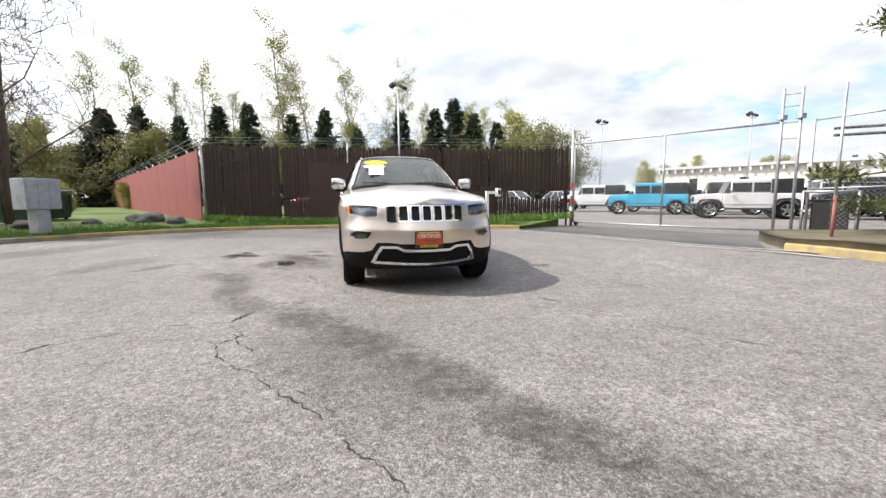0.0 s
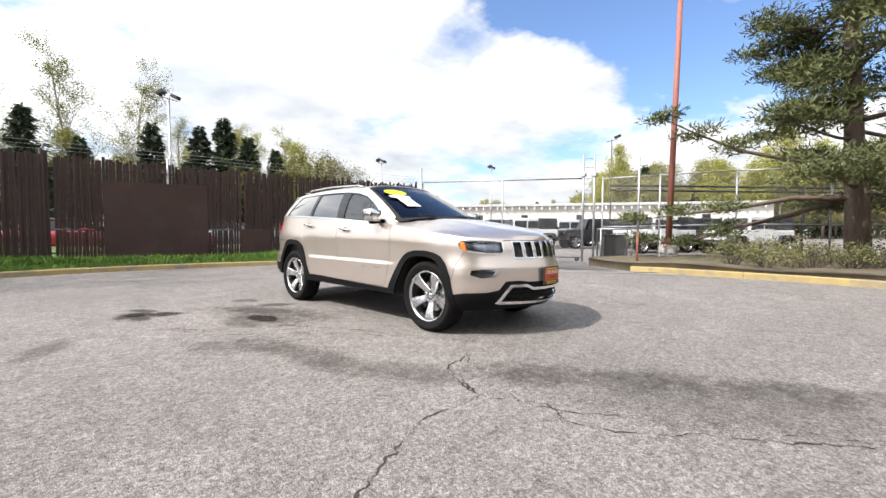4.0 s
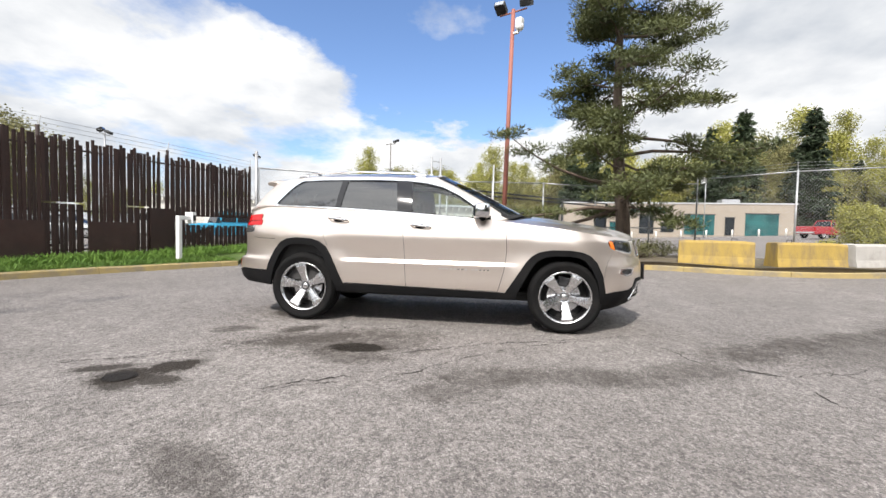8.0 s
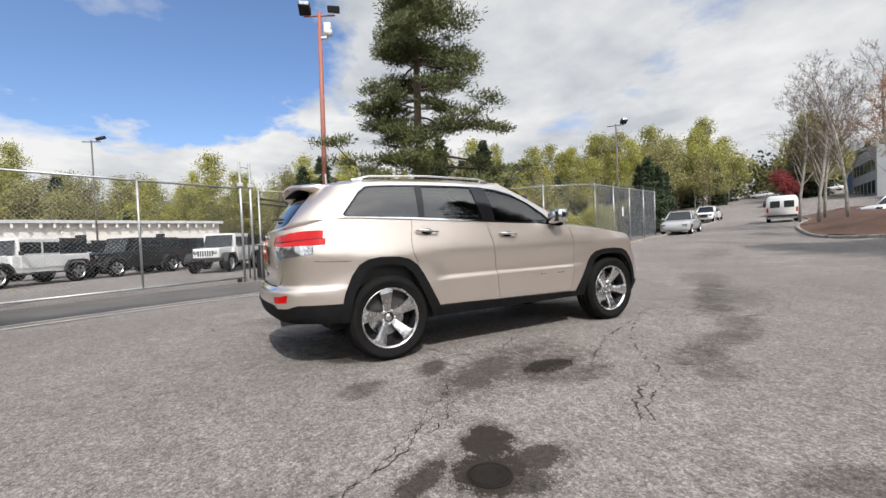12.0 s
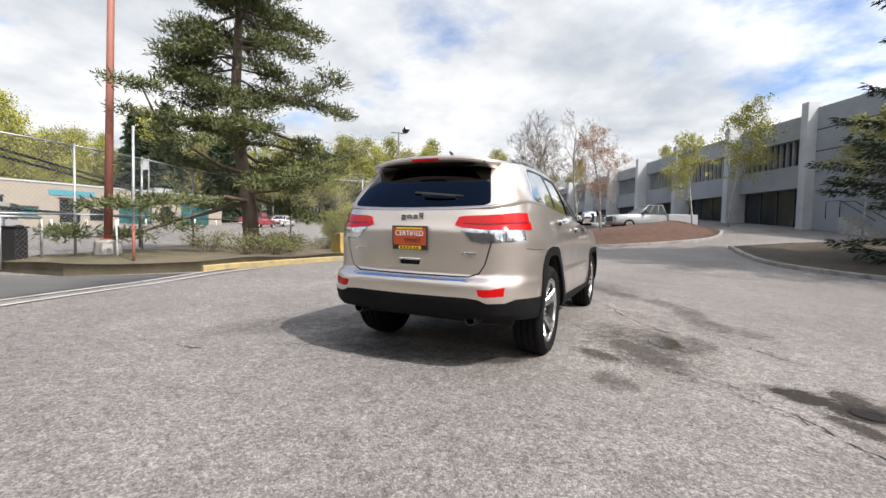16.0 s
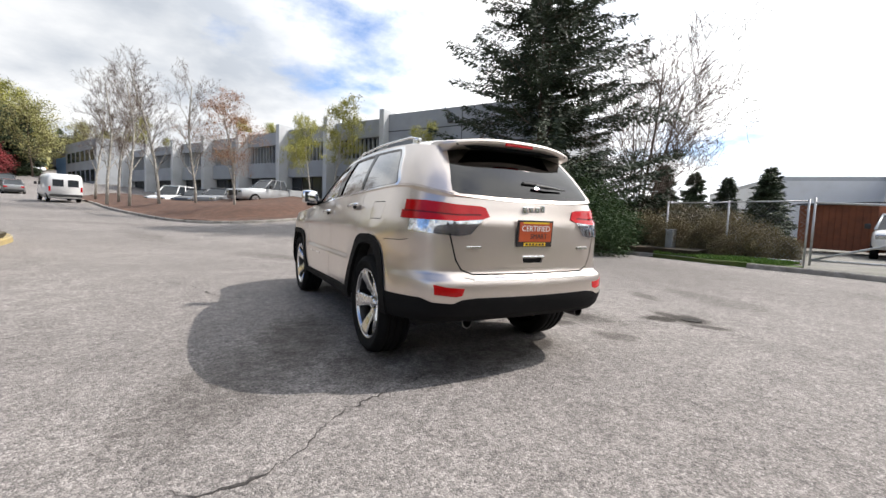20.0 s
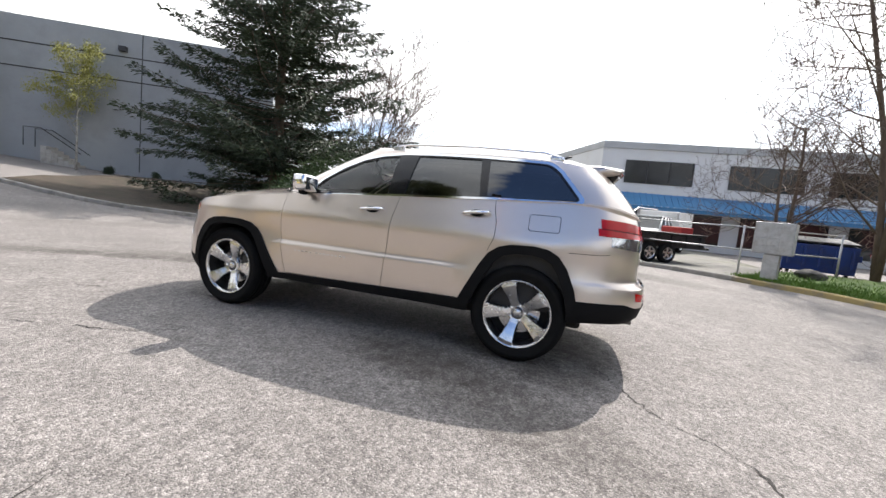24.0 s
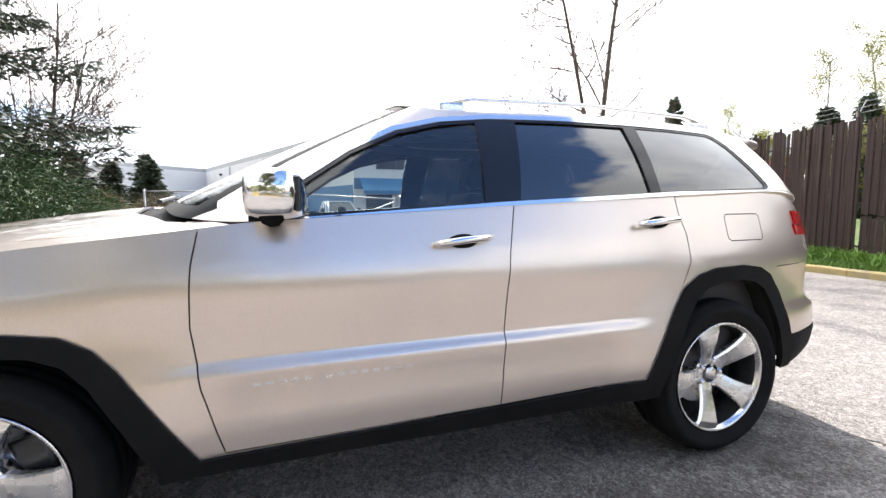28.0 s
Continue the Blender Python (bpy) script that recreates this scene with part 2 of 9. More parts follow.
def asphalt_material():
    m = bpy.data.materials.new("asphalt")
    m.use_nodes = True
    k = Net(m.node_tree)
    place = k.n("ShaderNodeNewGeometry").outputs["Position"]
    broad = k.noise(place, 0.35, 6.0, 0.6)
    mid = k.noise(place, 2.6, 5.0, 0.65)
    cells = k.n("ShaderNodeTexVoronoi", {"Vector": place, "Scale": 125.0})
    stone = k.n("ShaderNodeSeparateColor", {0: cells.outputs["Color"]}).outputs[0]
    fine = k.noise(place, 170.0, 2.0, 0.6)
    colour = k.mix(k.ramp(broad, 0.3, 0.7), rgb(0.186, 0.174, 0.168), rgb(0.268, 0.252, 0.244))
    colour = k.mix(k.math("MULTIPLY", k.ramp(mid, 0.4, 0.72), 0.6), colour, rgb(0.152, 0.142, 0.137))
    # coarse pale aggregate and dark pores, larger than the fine stone
    coarse = k.n("ShaderNodeSeparateColor", {0: k.n("ShaderNodeTexVoronoi", {"Vector": place, "Scale": 52.0}).outputs["Color"]}).outputs[0]
    colour = k.mix(0.6, colour, k.ramp(coarse, 0.05, 0.95, rgb(0.62, 0.61, 0.60), rgb(1.36, 1.35, 1.33)), "MULTIPLY")
    worn = k.ramp(k.noise(place, 11.0, 6.0, 0.75), 0.36, 0.64, rgb(0.74, 0.73, 0.72), rgb(1.20, 1.19, 1.18))
    colour = k.mix(0.9, colour, worn, "MULTIPLY")
    pits = k.ramp(k.noise(place, 38.0, 4.0, 0.7), 0.38, 0.52, rgb(0.55, 0.54, 0.54), rgb(1, 1, 1))
    colour = k.mix(0.75, colour, pits, "MULTIPLY")
    colour = k.mix(0.85, colour, k.mix(stone, rgb(0.60, 0.60, 0.60), rgb(1.42, 1.40, 1.37)), "MULTIPLY")
    chips = k.math("GREATER_THAN", stone, 0.93)
    colour = k.mix(k.math("MULTIPLY", chips, 0.3), colour, rgb(0.42, 0.40, 0.38))
    flat_spot = k.n("ShaderNodeSeparateXYZ", {0: place}).outputs
    ragged = k.math("MULTIPLY", k.math("SUBTRACT", k.noise(place, 4.2, 10.0, 0.74), 0.5), 2.6)
    ragged = k.math("ADD", ragged, k.math("MULTIPLY", k.math("SUBTRACT", stone, 0.5), 0.35))
    ragged = k.math("ADD", ragged, k.math("MULTIPLY", k.math("SUBTRACT", k.noise(place, 15.0, 6.0, 0.7), 0.5), 1.7))
    mottle = k.ramp(k.noise(place, 6.0, 9.0, 0.8), 0.42, 0.60)
    wet = None
    for x, y, a, b, turn, amount in STAINS_AND_PATCHES:
        c, s = math.cos(radians(turn)), math.sin(radians(turn))
        dx, dy = k.math("SUBTRACT", flat_spot[0], x), k.math("SUBTRACT", flat_spot[1], y)
        u = k.math("ADD", k.math("MULTIPLY", dx, c / a), k.math("MULTIPLY", dy, s / a))
        v = k.math("ADD", k.math("MULTIPLY", dx, -s / b), k.math("MULTIPLY", dy, c / b))
        far = k.math("ADD", k.math("ADD", k.math("MULTIPLY", u, u), k.math("MULTIPLY", v, v)), ragged)
        if amount > 0.75:
            mark = k.n("ShaderNodeMapRange", {0: far, 1: 1.0, 2: 0.62, 3: 0.0, 4: amount}).outputs[0]
            damp = k.n("ShaderNodeMapRange", {0: far, 1: 1.9, 2: 0.9, 3: 0.0, 4: 0.40}).outputs[0]
            mark = k.math("MAXIMUM", mark, damp)
        else:
            mark = k.n("ShaderNodeMapRange", {0: far, 1: 1.3, 2: 0.3, 3: 0.0, 4: amount * 1.15}).outputs[0]
            mark = k.math("MULTIPLY", mark, k.math("ADD", k.math("MULTIPLY", mottle, 0.55), 0.45))
        wet = mark if wet is None else k.math("MAXIMUM", wet, mark)
    colour = k.mix(k.math("MULTIPLY", wet, 0.95), colour, rgb(0.026, 0.021, 0.016))
    rough = k.n("ShaderNodeMapRange", {0: wet, 1: 0.2, 2: 1.0, 3: 0.9, 4: 0.62}).outputs[0]
    sheen = k.n("ShaderNodeMapRange", {0: wet, 1: 0.2, 2: 1.0, 3: 0.30, 4: 0.12}).outputs[0]
    height = k.math("ADD", k.math("MULTIPLY", cells.outputs["Distance"], -0.8), k.math("MULTIPLY", fine, 0.6))
    shader = k.n("ShaderNodeBsdfPrincipled", {"Base Color": colour, "Roughness": rough, "Specular IOR Level": sheen,
                 "Normal": k.n("ShaderNodeBump", {"Height": height, "Strength": 0.8, "Distance": 0.007}).outputs[0]})
    k.tree.links.new(shader.outputs[0], k.n("ShaderNodeOutputMaterial").inputs[0])
    return m


ASPHALT = asphalt_material()
M_CRACK = surf("crack_fill", (0.018, 0.016, 0.015), (0.045, 0.040, 0.036), 20, 0.95, bump=0.5)
M_IRON = surf("wet_black_iron", (0.010, 0.009, 0.008), (0.022, 0.018, 0.015), 15, 0.6, 0.2, bump=0.3, spec=0.2)
M_LITTER = surf("leaf_litter", (0.085, 0.066, 0.045), (0.16, 0.13, 0.085), 2.0, 0.95, bump=1.0, grain=30, dirt=(0.07, 0.085, 0.03), dirt_scale=0.9, dirt_amount=0.8)
M_JOINT = surf("concrete_joint", (0.34, 0.32, 0.30), (0.46, 0.44, 0.41), 4, 0.9, bump=0.4, dirt=(0.12, 0.11, 0.1))
M_CURB = surf("concrete_kerb", (0.22, 0.205, 0.185), (0.32, 0.30, 0.27), 3, 0.9, bump=0.5, dirt=(0.07, 0.065, 0.055), dirt_scale=2.5, dirt_amount=0.8)
M_CURBY = surf("yellow_kerb_paint", (0.27, 0.21, 0.10), (0.37, 0.285, 0.12), 5, 0.8, bump=0.5, dirt=(0.19, 0.17, 0.14), dirt_scale=2.2, dirt_amount=1.3)
M_GRASS = surf("grass_turf", (0.050, 0.092, 0.018), (0.095, 0.145, 0.028), 1.6, 0.9, bump=1.0, grain=45, dirt=(0.13, 0.115, 0.06), dirt_scale=1.2, dirt_amount=0.6)
M_BLADE = surf("grass_blade", (0.075, 0.16, 0.020), (0.14, 0.24, 0.035), 3, 0.7, bump=0, vary=0.35)
M_EARTH = surf("earth", (0.10, 0.085, 0.06), (0.16, 0.14, 0.09), 0.12, 0.95, bump=0.6, dirt=(0.07, 0.10, 0.03), dirt_scale=0.05, dirt_amount=0.8)
M_MULCH = surf("bark_mulch", (0.058, 0.029, 0.019), (0.112, 0.058, 0.038), 2.5, 0.95, bump=1.0, grain=30, dirt=(0.05, 0.03, 0.02), dirt_scale=1.5, dirt_amount=0.7)
# the spruce's shade is put into this bed's dark colour
M_BEDSHADE = surf("needle_bed_with_shade", (0.035, 0.026, 0.018), (0.075, 0.055, 0.038), 2.0, 0.95, bump=1.0, grain=40, dirt=(0.03, 0.035, 0.015), dirt_scale=1.2, dirt_amount=0.6)
M_GRAVEL = surf("gravel", (0.13, 0.125, 0.115), (0.20, 0.19, 0.17), 1.3, 0.95, bump=1.0, grain=28, dirt=(0.11, 0.12, 0.06), dirt_scale=0.5, dirt_amount=0.6)
M_SLAT = surf("brown_fence_slat", (0.020, 0.009, 0.0068), (0.034, 0.0145, 0.0105), 2.0, 0.62, bump=0.3, vary=0.45, dirt=(0.060, 0.036, 0.027), dirt_scale=1.4, dirt_amount=0.35)
M_REDPANEL = surf("oxide_red_panel", (0.19, 0.042, 0.038), (0.25, 0.062, 0.055), 0.8, 0.6, bump=0.25, dirt=(0.10, 0.05, 0.045), dirt_scale=0.9, dirt_amount=0.6)
M_GALV = surf("galvanised_steel", (0.36, 0.37, 0.38), (0.50, 0.51, 0.52), 6, 0.45, 0.75, bump=0.15, dirt=(0.20, 0.17, 0.14), dirt_scale=4, dirt_amount=0.5)
M_BLACKSTEEL = surf("black_steel", (0.015, 0.015, 0.016), (0.03, 0.03, 0.03), 6, 0.45, 0.4, bump=0.1)
M_REDPOLE = surf("red_oxide_pole", (0.25, 0.088, 0.066), (0.33, 0.125, 0.095), 3, 0.6, bump=0.2, dirt=(0.20, 0.09, 0.07), dirt_scale=3)
M_DULLPOLE = surf("dull_brown_steel", (0.085, 0.075, 0.068), (0.13, 0.115, 0.10), 3, 0.6, 0.2, bump=0.1)
M_WHITEPAINT = surf("white_paint", (0.72, 0.72, 0.70), (0.82, 0.82, 0.80), 2, 0.5, bump=0.1, dirt=(0.45, 0.43, 0.39), dirt_scale=1.5, dirt_amount=0.4)
M_CONCRETE = surf("concrete", (0.36, 0.345, 0.32), (0.46, 0.44, 0.41), 1.5, 0.9, bump=0.4, dirt=(0.18, 0.17, 0.15), dirt_scale=2, dirt_amount=0.6)
M_YBLOCK = surf("yellow_barrier_paint", (0.31, 0.215, 0.055), (0.41, 0.285, 0.07), 1.6, 0.75, bump=0.5, dirt=(0.14, 0.11, 0.08), dirt_scale=2.2, dirt_amount=0.95, stretch=(1, 1, 0.35))
M_BARK = surf("bark", (0.075, 0.055, 0.042), (0.14, 0.105, 0.08), 9, 0.95, bump=1.0, grain=35, stretch=(1, 1, 0.25))
M_PALEBARK = surf("pale_bark", (0.24, 0.22, 0.19), (0.42, 0.40, 0.36), 5, 0.9, bump=0.5, dirt=(0.06, 0.055, 0.05), dirt_scale=3, dirt_amount=0.8)
M_PINE = surf("pine_needles", (0.042, 0.055, 0.017), (0.095, 0.104, 0.030), 0.8, 0.6, bump=0, vary=0.45)
M_SPRUCE = surf("spruce_needles", (0.021, 0.037, 0.017), (0.046, 0.068, 0.028), 0.9, 0.6, bump=0, vary=0.45)
M_JUNIPER = surf("juniper_foliage", (0.035, 0.075, 0.022), (0.075, 0.125, 0.035), 0.9, 0.65, bump=0, vary=0.45)
M_SPRING = surf("spring_leaves", (0.21, 0.215, 0.040), (0.33, 0.315, 0.070), 0.4, 0.6, bump=0, vary=0.35)
M_SPRINGDULL = surf("budding_twigs", (0.17, 0.17, 0.06), (0.26, 0.24, 0.10), 0.3, 0.7, bump=0, vary=0.35)
M_RUSTLEAF = surf("rust_buds", (0.22, 0.105, 0.05), (0.32, 0.16, 0.075), 0.6, 0.7, bump=0, vary=0.3)
M_MAPLE = surf("red_maple_leaves", (0.16, 0.02, 0.025), (0.28, 0.04, 0.04), 0.6, 0.7, bump=0, vary=0.3)
M_SHRUB = surf("shrub_leaves", (0.085, 0.095, 0.030), (0.16, 0.15, 0.06), 1.2, 0.7, bump=0, vary=0.4)
M_DRYBRUSH = surf("dry_brush_leaves", (0.10, 0.075, 0.04), (0.17, 0.14, 0.065), 1.2, 0.8, bump=0, vary=0.4)
M_TWIG = surf("twigs", (0.085, 0.062, 0.050), (0.14, 0.105, 0.085), 2, 0.9, bump=0)
M_GREYWALL = surf("grey_tilt_up_concrete", (0.27, 0.285, 0.30), (0.32, 0.335, 0.35), 0.35, 0.85, bump=0.15, dirt=(0.20, 0.21, 0.22), dirt_scale=0.5, dirt_amount=0.5)
M_GREYLIGHT = surf("pale_grey_concrete", (0.42, 0.43, 0.44), (0.49, 0.50, 0.51), 0.5, 0.85, bump=0.15, dirt=(0.30, 0.30, 0.30), dirt_scale=0.8, dirt_amount=0.4)
M_WHITEWALL = surf("white_wall", (0.66, 0.665, 0.68), (0.74, 0.745, 0.75), 0.4, 0.8, bump=0.1, dirt=(0.5, 0.49, 0.47), dirt_scale=0.4, dirt_amount=0.4)
M_BLUEBAND = surf("blue_wall_band", (0.10, 0.19, 0.33), (0.13, 0.23, 0.38), 0.5, 0.75, bump=0.1)
M_BLUEAWN = surf("blue_metal_awning", (0.04, 0.16, 0.32), (0.06, 0.21, 0.40), 0.8, 0.45, bump=0.05)
M_BEIGE = surf("beige_stucco", (0.29, 0.25, 0.205), (0.35, 0.305, 0.25), 0.4, 0.9, bump=0.2, dirt=(0.22, 0.19, 0.16), dirt_scale=0.4, dirt_amount=0.4)
M_CREAM = surf("cream_warehouse_wall", (0.60, 0.58, 0.54), (0.70, 0.68, 0.64), 0.3, 0.85, bump=0.15, dirt=(0.42, 0.38, 0.32), dirt_scale=0.6, dirt_amount=0.6, stretch=(1, 1, 0.3))
M_DARKGLASS = surf("dark_window_glass", (0.012, 0.015, 0.018), (0.03, 0.035, 0.04), 0.4, 0.06, bump=0, rough2=0.10)
M_ROOFDARK = surf("dark_roofing", (0.06, 0.06, 0.065), (0.10, 0.10, 0.105), 0.6, 0.8, bump=0.2)
M_FRAME = surf("dark_frame", (0.03, 0.03, 0.032), (0.05, 0.05, 0.052), 3, 0.5, 0.3, bump=0)
M_BLUEBIN = surf("blue_dumpster_paint", (0.012, 0.035, 0.17), (0.02, 0.05, 0.23), 1.5, 0.5, bump=0.15, dirt=(0.05, 0.05, 0.07), dirt_scale=2, dirt_amount=0.6)
M_GREENBIN = surf("green_dumpster_paint", (0.008, 0.045, 0.022), (0.014, 0.07, 0.035), 1.5, 0.5, bump=0.15, dirt=(0.03, 0.04, 0.03), dirt_scale=2, dirt_amount=0.6)
M_BLACKPLASTIC = surf("black_plastic", (0.012, 0.012, 0.013), (0.024, 0.024, 0.025), 8, 0.45, bump=0.12, grain=250)
M_ROCK = surf("dark_rock", (0.045, 0.042, 0.04), (0.095, 0.09, 0.085), 4, 0.9, bump=0.8, grain=30)
M_RUSTBOX = surf("rust_brown_panel", (0.17, 0.055, 0.025), (0.25, 0.085, 0.04), 1.2, 0.8, bump=0.3, dirt=(0.07, 0.03, 0.02), dirt_scale=1.5)
M_ORANGE = surf("orange_plastic", (0.62, 0.10, 0.02), (0.72, 0.14, 0.03), 3, 0.5, bump=0.05)
M_REDPAINT = surf("red_paint", (0.42, 0.03, 0.03), (0.5, 0.045, 0.04), 3, 0.4, bump=0.05, coat=0.4)
M_TYRE = surf("tyre_rubber", (0.006, 0.006, 0.0065), (0.010, 0.010, 0.010), 7, 0.8, bump=0.3, grain=90, spec=0.15, dirt=(0.02, 0.018, 0.016), dirt_scale=6, dirt_amount=0.35)
M_ALLOY = surf("alloy", (0.55, 0.55, 0.56), (0.66, 0.66, 0.67), 6, 0.25, 1.0, bump=0.03)
M_LENSRED = surf("red_lamp_lens", (0.36, 0.002, 0.004), (0.46, 0.004, 0.006), 5, 0.15, bump=0, coat=0.3, spec=0.25)
M_LENSDARK = surf("dark_red_lens", (0.10, 0.002, 0.003), (0.15, 0.003, 0.004), 5, 0.2, bump=0, coat=0.3, spec=0.25)
M_LENSCLEAR = surf("clear_lamp_lens", (0.30, 0.31, 0.33), (0.75, 0.77, 0.80), 22, 0.08, 0.9, bump=0, coat=1.0)


# ---- helpers for meshes ----
def part(name, bm, material, parent=None, label="", smooth=False):
    """Links a bmesh as one mesh object under a thing or a part."""
    me = bpy.data.meshes.new(name)
    bm.to_mesh(me)
    bm.free()
    if smooth:
        me.shade_smooth()
    if material:
        me.materials.append(material)
    ob = new(name, me)
    ob.parent = parent
    if label:
        tagged(ob, label)
    return ob


def thing(name, label, category, group="", kind="", at=None):
    ob = new(name)
    if at is not None:
        ob.matrix_world = at
    return tagged(ob, label, category, group, kind)


def quick(name, verts, faces, material, parent=None, label="", smooth=False):
    """A mesh straight from arrays of corners and faces."""
    me = bpy.data.meshes.new(name)
    me.from_pydata([tuple(v) for v in verts], [], [tuple(f) for f in faces])
    me.update()
    if smooth:
        me.shade_smooth()
    if material:
        me.materials.append(material)
    ob = new(name, me)
    ob.parent = parent
    if label:
        tagged(ob, label)
    return ob


def box(bm, x0, x1, y0, y1, z0, z1, bevel=0.0, m=None):
    """Adds a box to bm, with bevelled edges; m turns and moves it."""
    made = bmesh.ops.create_cube(bm, size=1.0, matrix=Matrix.LocRotScale(((x0 + x1) / 2, (y0 + y1) / 2, (z0 + z1) / 2), None, (x1 - x0, y1 - y0, z1 - z0)))
    verts = made["verts"]
    if bevel > 0:
        edges = list({e for v in verts for e in v.link_edges})
        made = bmesh.ops.bevel(bm, geom=edges, offset=bevel, segments=2, profile=0.6, affect="EDGES", clamp_overlap=True)
        verts = list({v for f in made["faces"] for v in f.verts} | {v for v in verts if v.is_valid})
    if m is not None:
        bmesh.ops.transform(bm, matrix=m, verts=verts)
    return bm


def boxed(*a, **k):
    return box(bmesh.new(), *a, **k)


def tube(bm, pts, r0, r1=None, sides=8, caps=True):
    """A round bar along points, tapering from r0 to r1."""
    r1 = r0 if r1 is None else r1
    pts = [Vector(p) for p in pts]
    rings = []
    for i, p in enumerate(pts):
        d = (pts[min(i + 1, len(pts) - 1)] - pts[max(i - 1, 0)]).normalized()
        a = d.orthogonal().normalized() if i == 0 else (a - d * a.dot(d)).normalized()
        b = d.cross(a)
        r = r0 + (r1 - r0) * i / max(1, len(pts) - 1)
        rings.append([bm.verts.new(p + r * (math.cos(2 * math.pi * k / sides) * a + math.sin(2 * math.pi * k / sides) * b)) for k in range(sides)])
    for ra, rb in zip(rings, rings[1:]):
        for k in range(sides):
            bm.faces.new((ra[k], ra[(k + 1) % sides], rb[(k + 1) % sides], rb[k]))
    if caps:
        bm.faces.new(rings[0][::-1])
        bm.faces.new(rings[-1])
    return bm


def tubed(*a, **k):
    return tube(bmesh.new(), *a, **k)


def lathe(bm, profile, sides=32, axis="x"):
    """Turns a profile of (along, radius) round an axis."""
    rings = []
    for along, r in profile:
        ring = []
        for k in range(sides):
            c, s = r * math.cos(2 * math.pi * k / sides), r * math.sin(2 * math.pi * k / sides)
            ring.append(bm.verts.new((along, c, s) if axis == "x" else (c, s, along)))
        rings.append(ring)
    for ra, rb in zip(rings, rings[1:]):
        for k in range(sides):
            bm.faces.new((ra[k], ra[(k + 1) % sides], rb[(k + 1) % sides], rb[k]))
    return bm


def smooth01(x):
    x = min(1.0, max(0.0, x))
    return x * x * (3 - 2 * x)


def ground_z(x, y):
    """The lie of the land: level round the car, rising to the south."""
    run = max(0.0, -y - 8.0)
    run = run * run / (run + 4.0)
    slope = 0.045 + 0.050 * smooth01((4.0 - x) / 9.0)
    far = max(0.0, -y - 58.0)
    z = slope * min(run, 60.0) + 0.085 * min(far, 110.0)
    z += 0.10 * smooth01((x - 3.0) / 5.0) * smooth01((16.0 - x) / 4.0) * smooth01((1.0 - y) / 3.0)
    return z + 0.022 * max(0.0, min(60.0, x - 60.0)) * smooth01((-y) / 30.0)

# ---- ground ----
def sheet(name, x0, x1, y0, y1, nx, ny, material, lift=0.0, height=ground_z):
    verts = [(x0 + (x1 - x0) * i / nx, y0 + (y1 - y0) * j / ny) for j in range(ny + 1) for i in range(nx + 1)]
    verts = [(x, y, height(x, y) + lift) for x, y in verts]
    faces = [(j * (nx + 1) + i, j * (nx + 1) + i + 1, (j + 1) * (nx + 1) + i + 1, (j + 1) * (nx + 1) + i) for j in range(ny) for i in range(nx)]
    return quick(name, verts, faces, material, smooth=True)


tagged(sheet("ground", -1600, 1600, -1600, 1600, 160, 160, M_EARTH, -0.35, lambda x, y: ground_z(x, max(y, -170)) - 0.2), "bare earth and rough grass reaching to the horizon", "ground", kind="structure")
tagged(sheet("asphalt_lot", -42, 74, -165, 62, 58, 227, ASPHALT), "worn grey asphalt with pale aggregate and stains", "asphalt", kind="structure")


def along(pts, step):
    """Even points on a smooth curve through pts."""
    pts = [Vector((*p[:2], 0.0)) for p in pts]
    out = []
    for i in range(len(pts) - 1):
        a, b, c, d = pts[max(i - 1, 0)], pts[i], pts[i + 1], pts[min(i + 2, len(pts) - 1)]
        n = max(1, round((c - b).length / step))
        for k in range(n):
            t = k / n
            out.append(0.5 * ((2 * b) + (c - a) * t + (2 * a - 5 * b + 4 * c - d) * t * t + (3 * b - a - 3 * c + d) * t ** 3))
    out.append(pts[-1])
    return [(p.x, p.y) for p in out]


def kerb(name, pts, material, label, width=0.16, height=0.13):
    """A kerb of separate cast lengths following the curve."""
    root = thing(name, label, "kerb", kind="structure")
    line = along(pts, 0.3)
    stones = [line[i:i + 9] for i in range(0, len(line) - 1, 8)]
    for run in stones:
        verts, faces = [], []
        if len(run) < 2:
            continue
        for i, (x, y) in enumerate(run):
            ax, ay = run[max(i - 1, 0)]
            bx, by = run[min(i + 1, len(run) - 1)]
            d = Vector((bx - ax, by - ay)).normalized()
            nx, ny = -d.y, d.x
            z = ground_z(x, y)
            shrink = 0.006 if i in (0, len(run) - 1) else 0
            hold = Vector((x, y)) + d * (shrink if i == 0 else -shrink)
            w = width / 2
            jit = 0.008 * noise.noise((x * 2, y * 2, 3))
            for u, h in ((-w - 0.015, -0.1), (-w, height - 0.025 + jit), (-w + 0.025, height + jit), (w - 0.025, height + jit), (w, height - 0.025 + jit), (w, -0.1)):
                verts.append((hold.x + nx * u, hold.y + ny * u, z + h))
        for i in range(len(run) - 1):
            for k in range(5):
                faces.append((i * 6 + k, (i + 1) * 6 + k, (i + 1) * 6 + k + 1, i * 6 + k + 1))
        faces.append(tuple(range(6)))
        faces.append(tuple(range((len(run) - 1) * 6 + 5, (len(run) - 1) * 6 - 1, -1)))
        quick("kerb_stone", verts, faces, material, root)
    return root


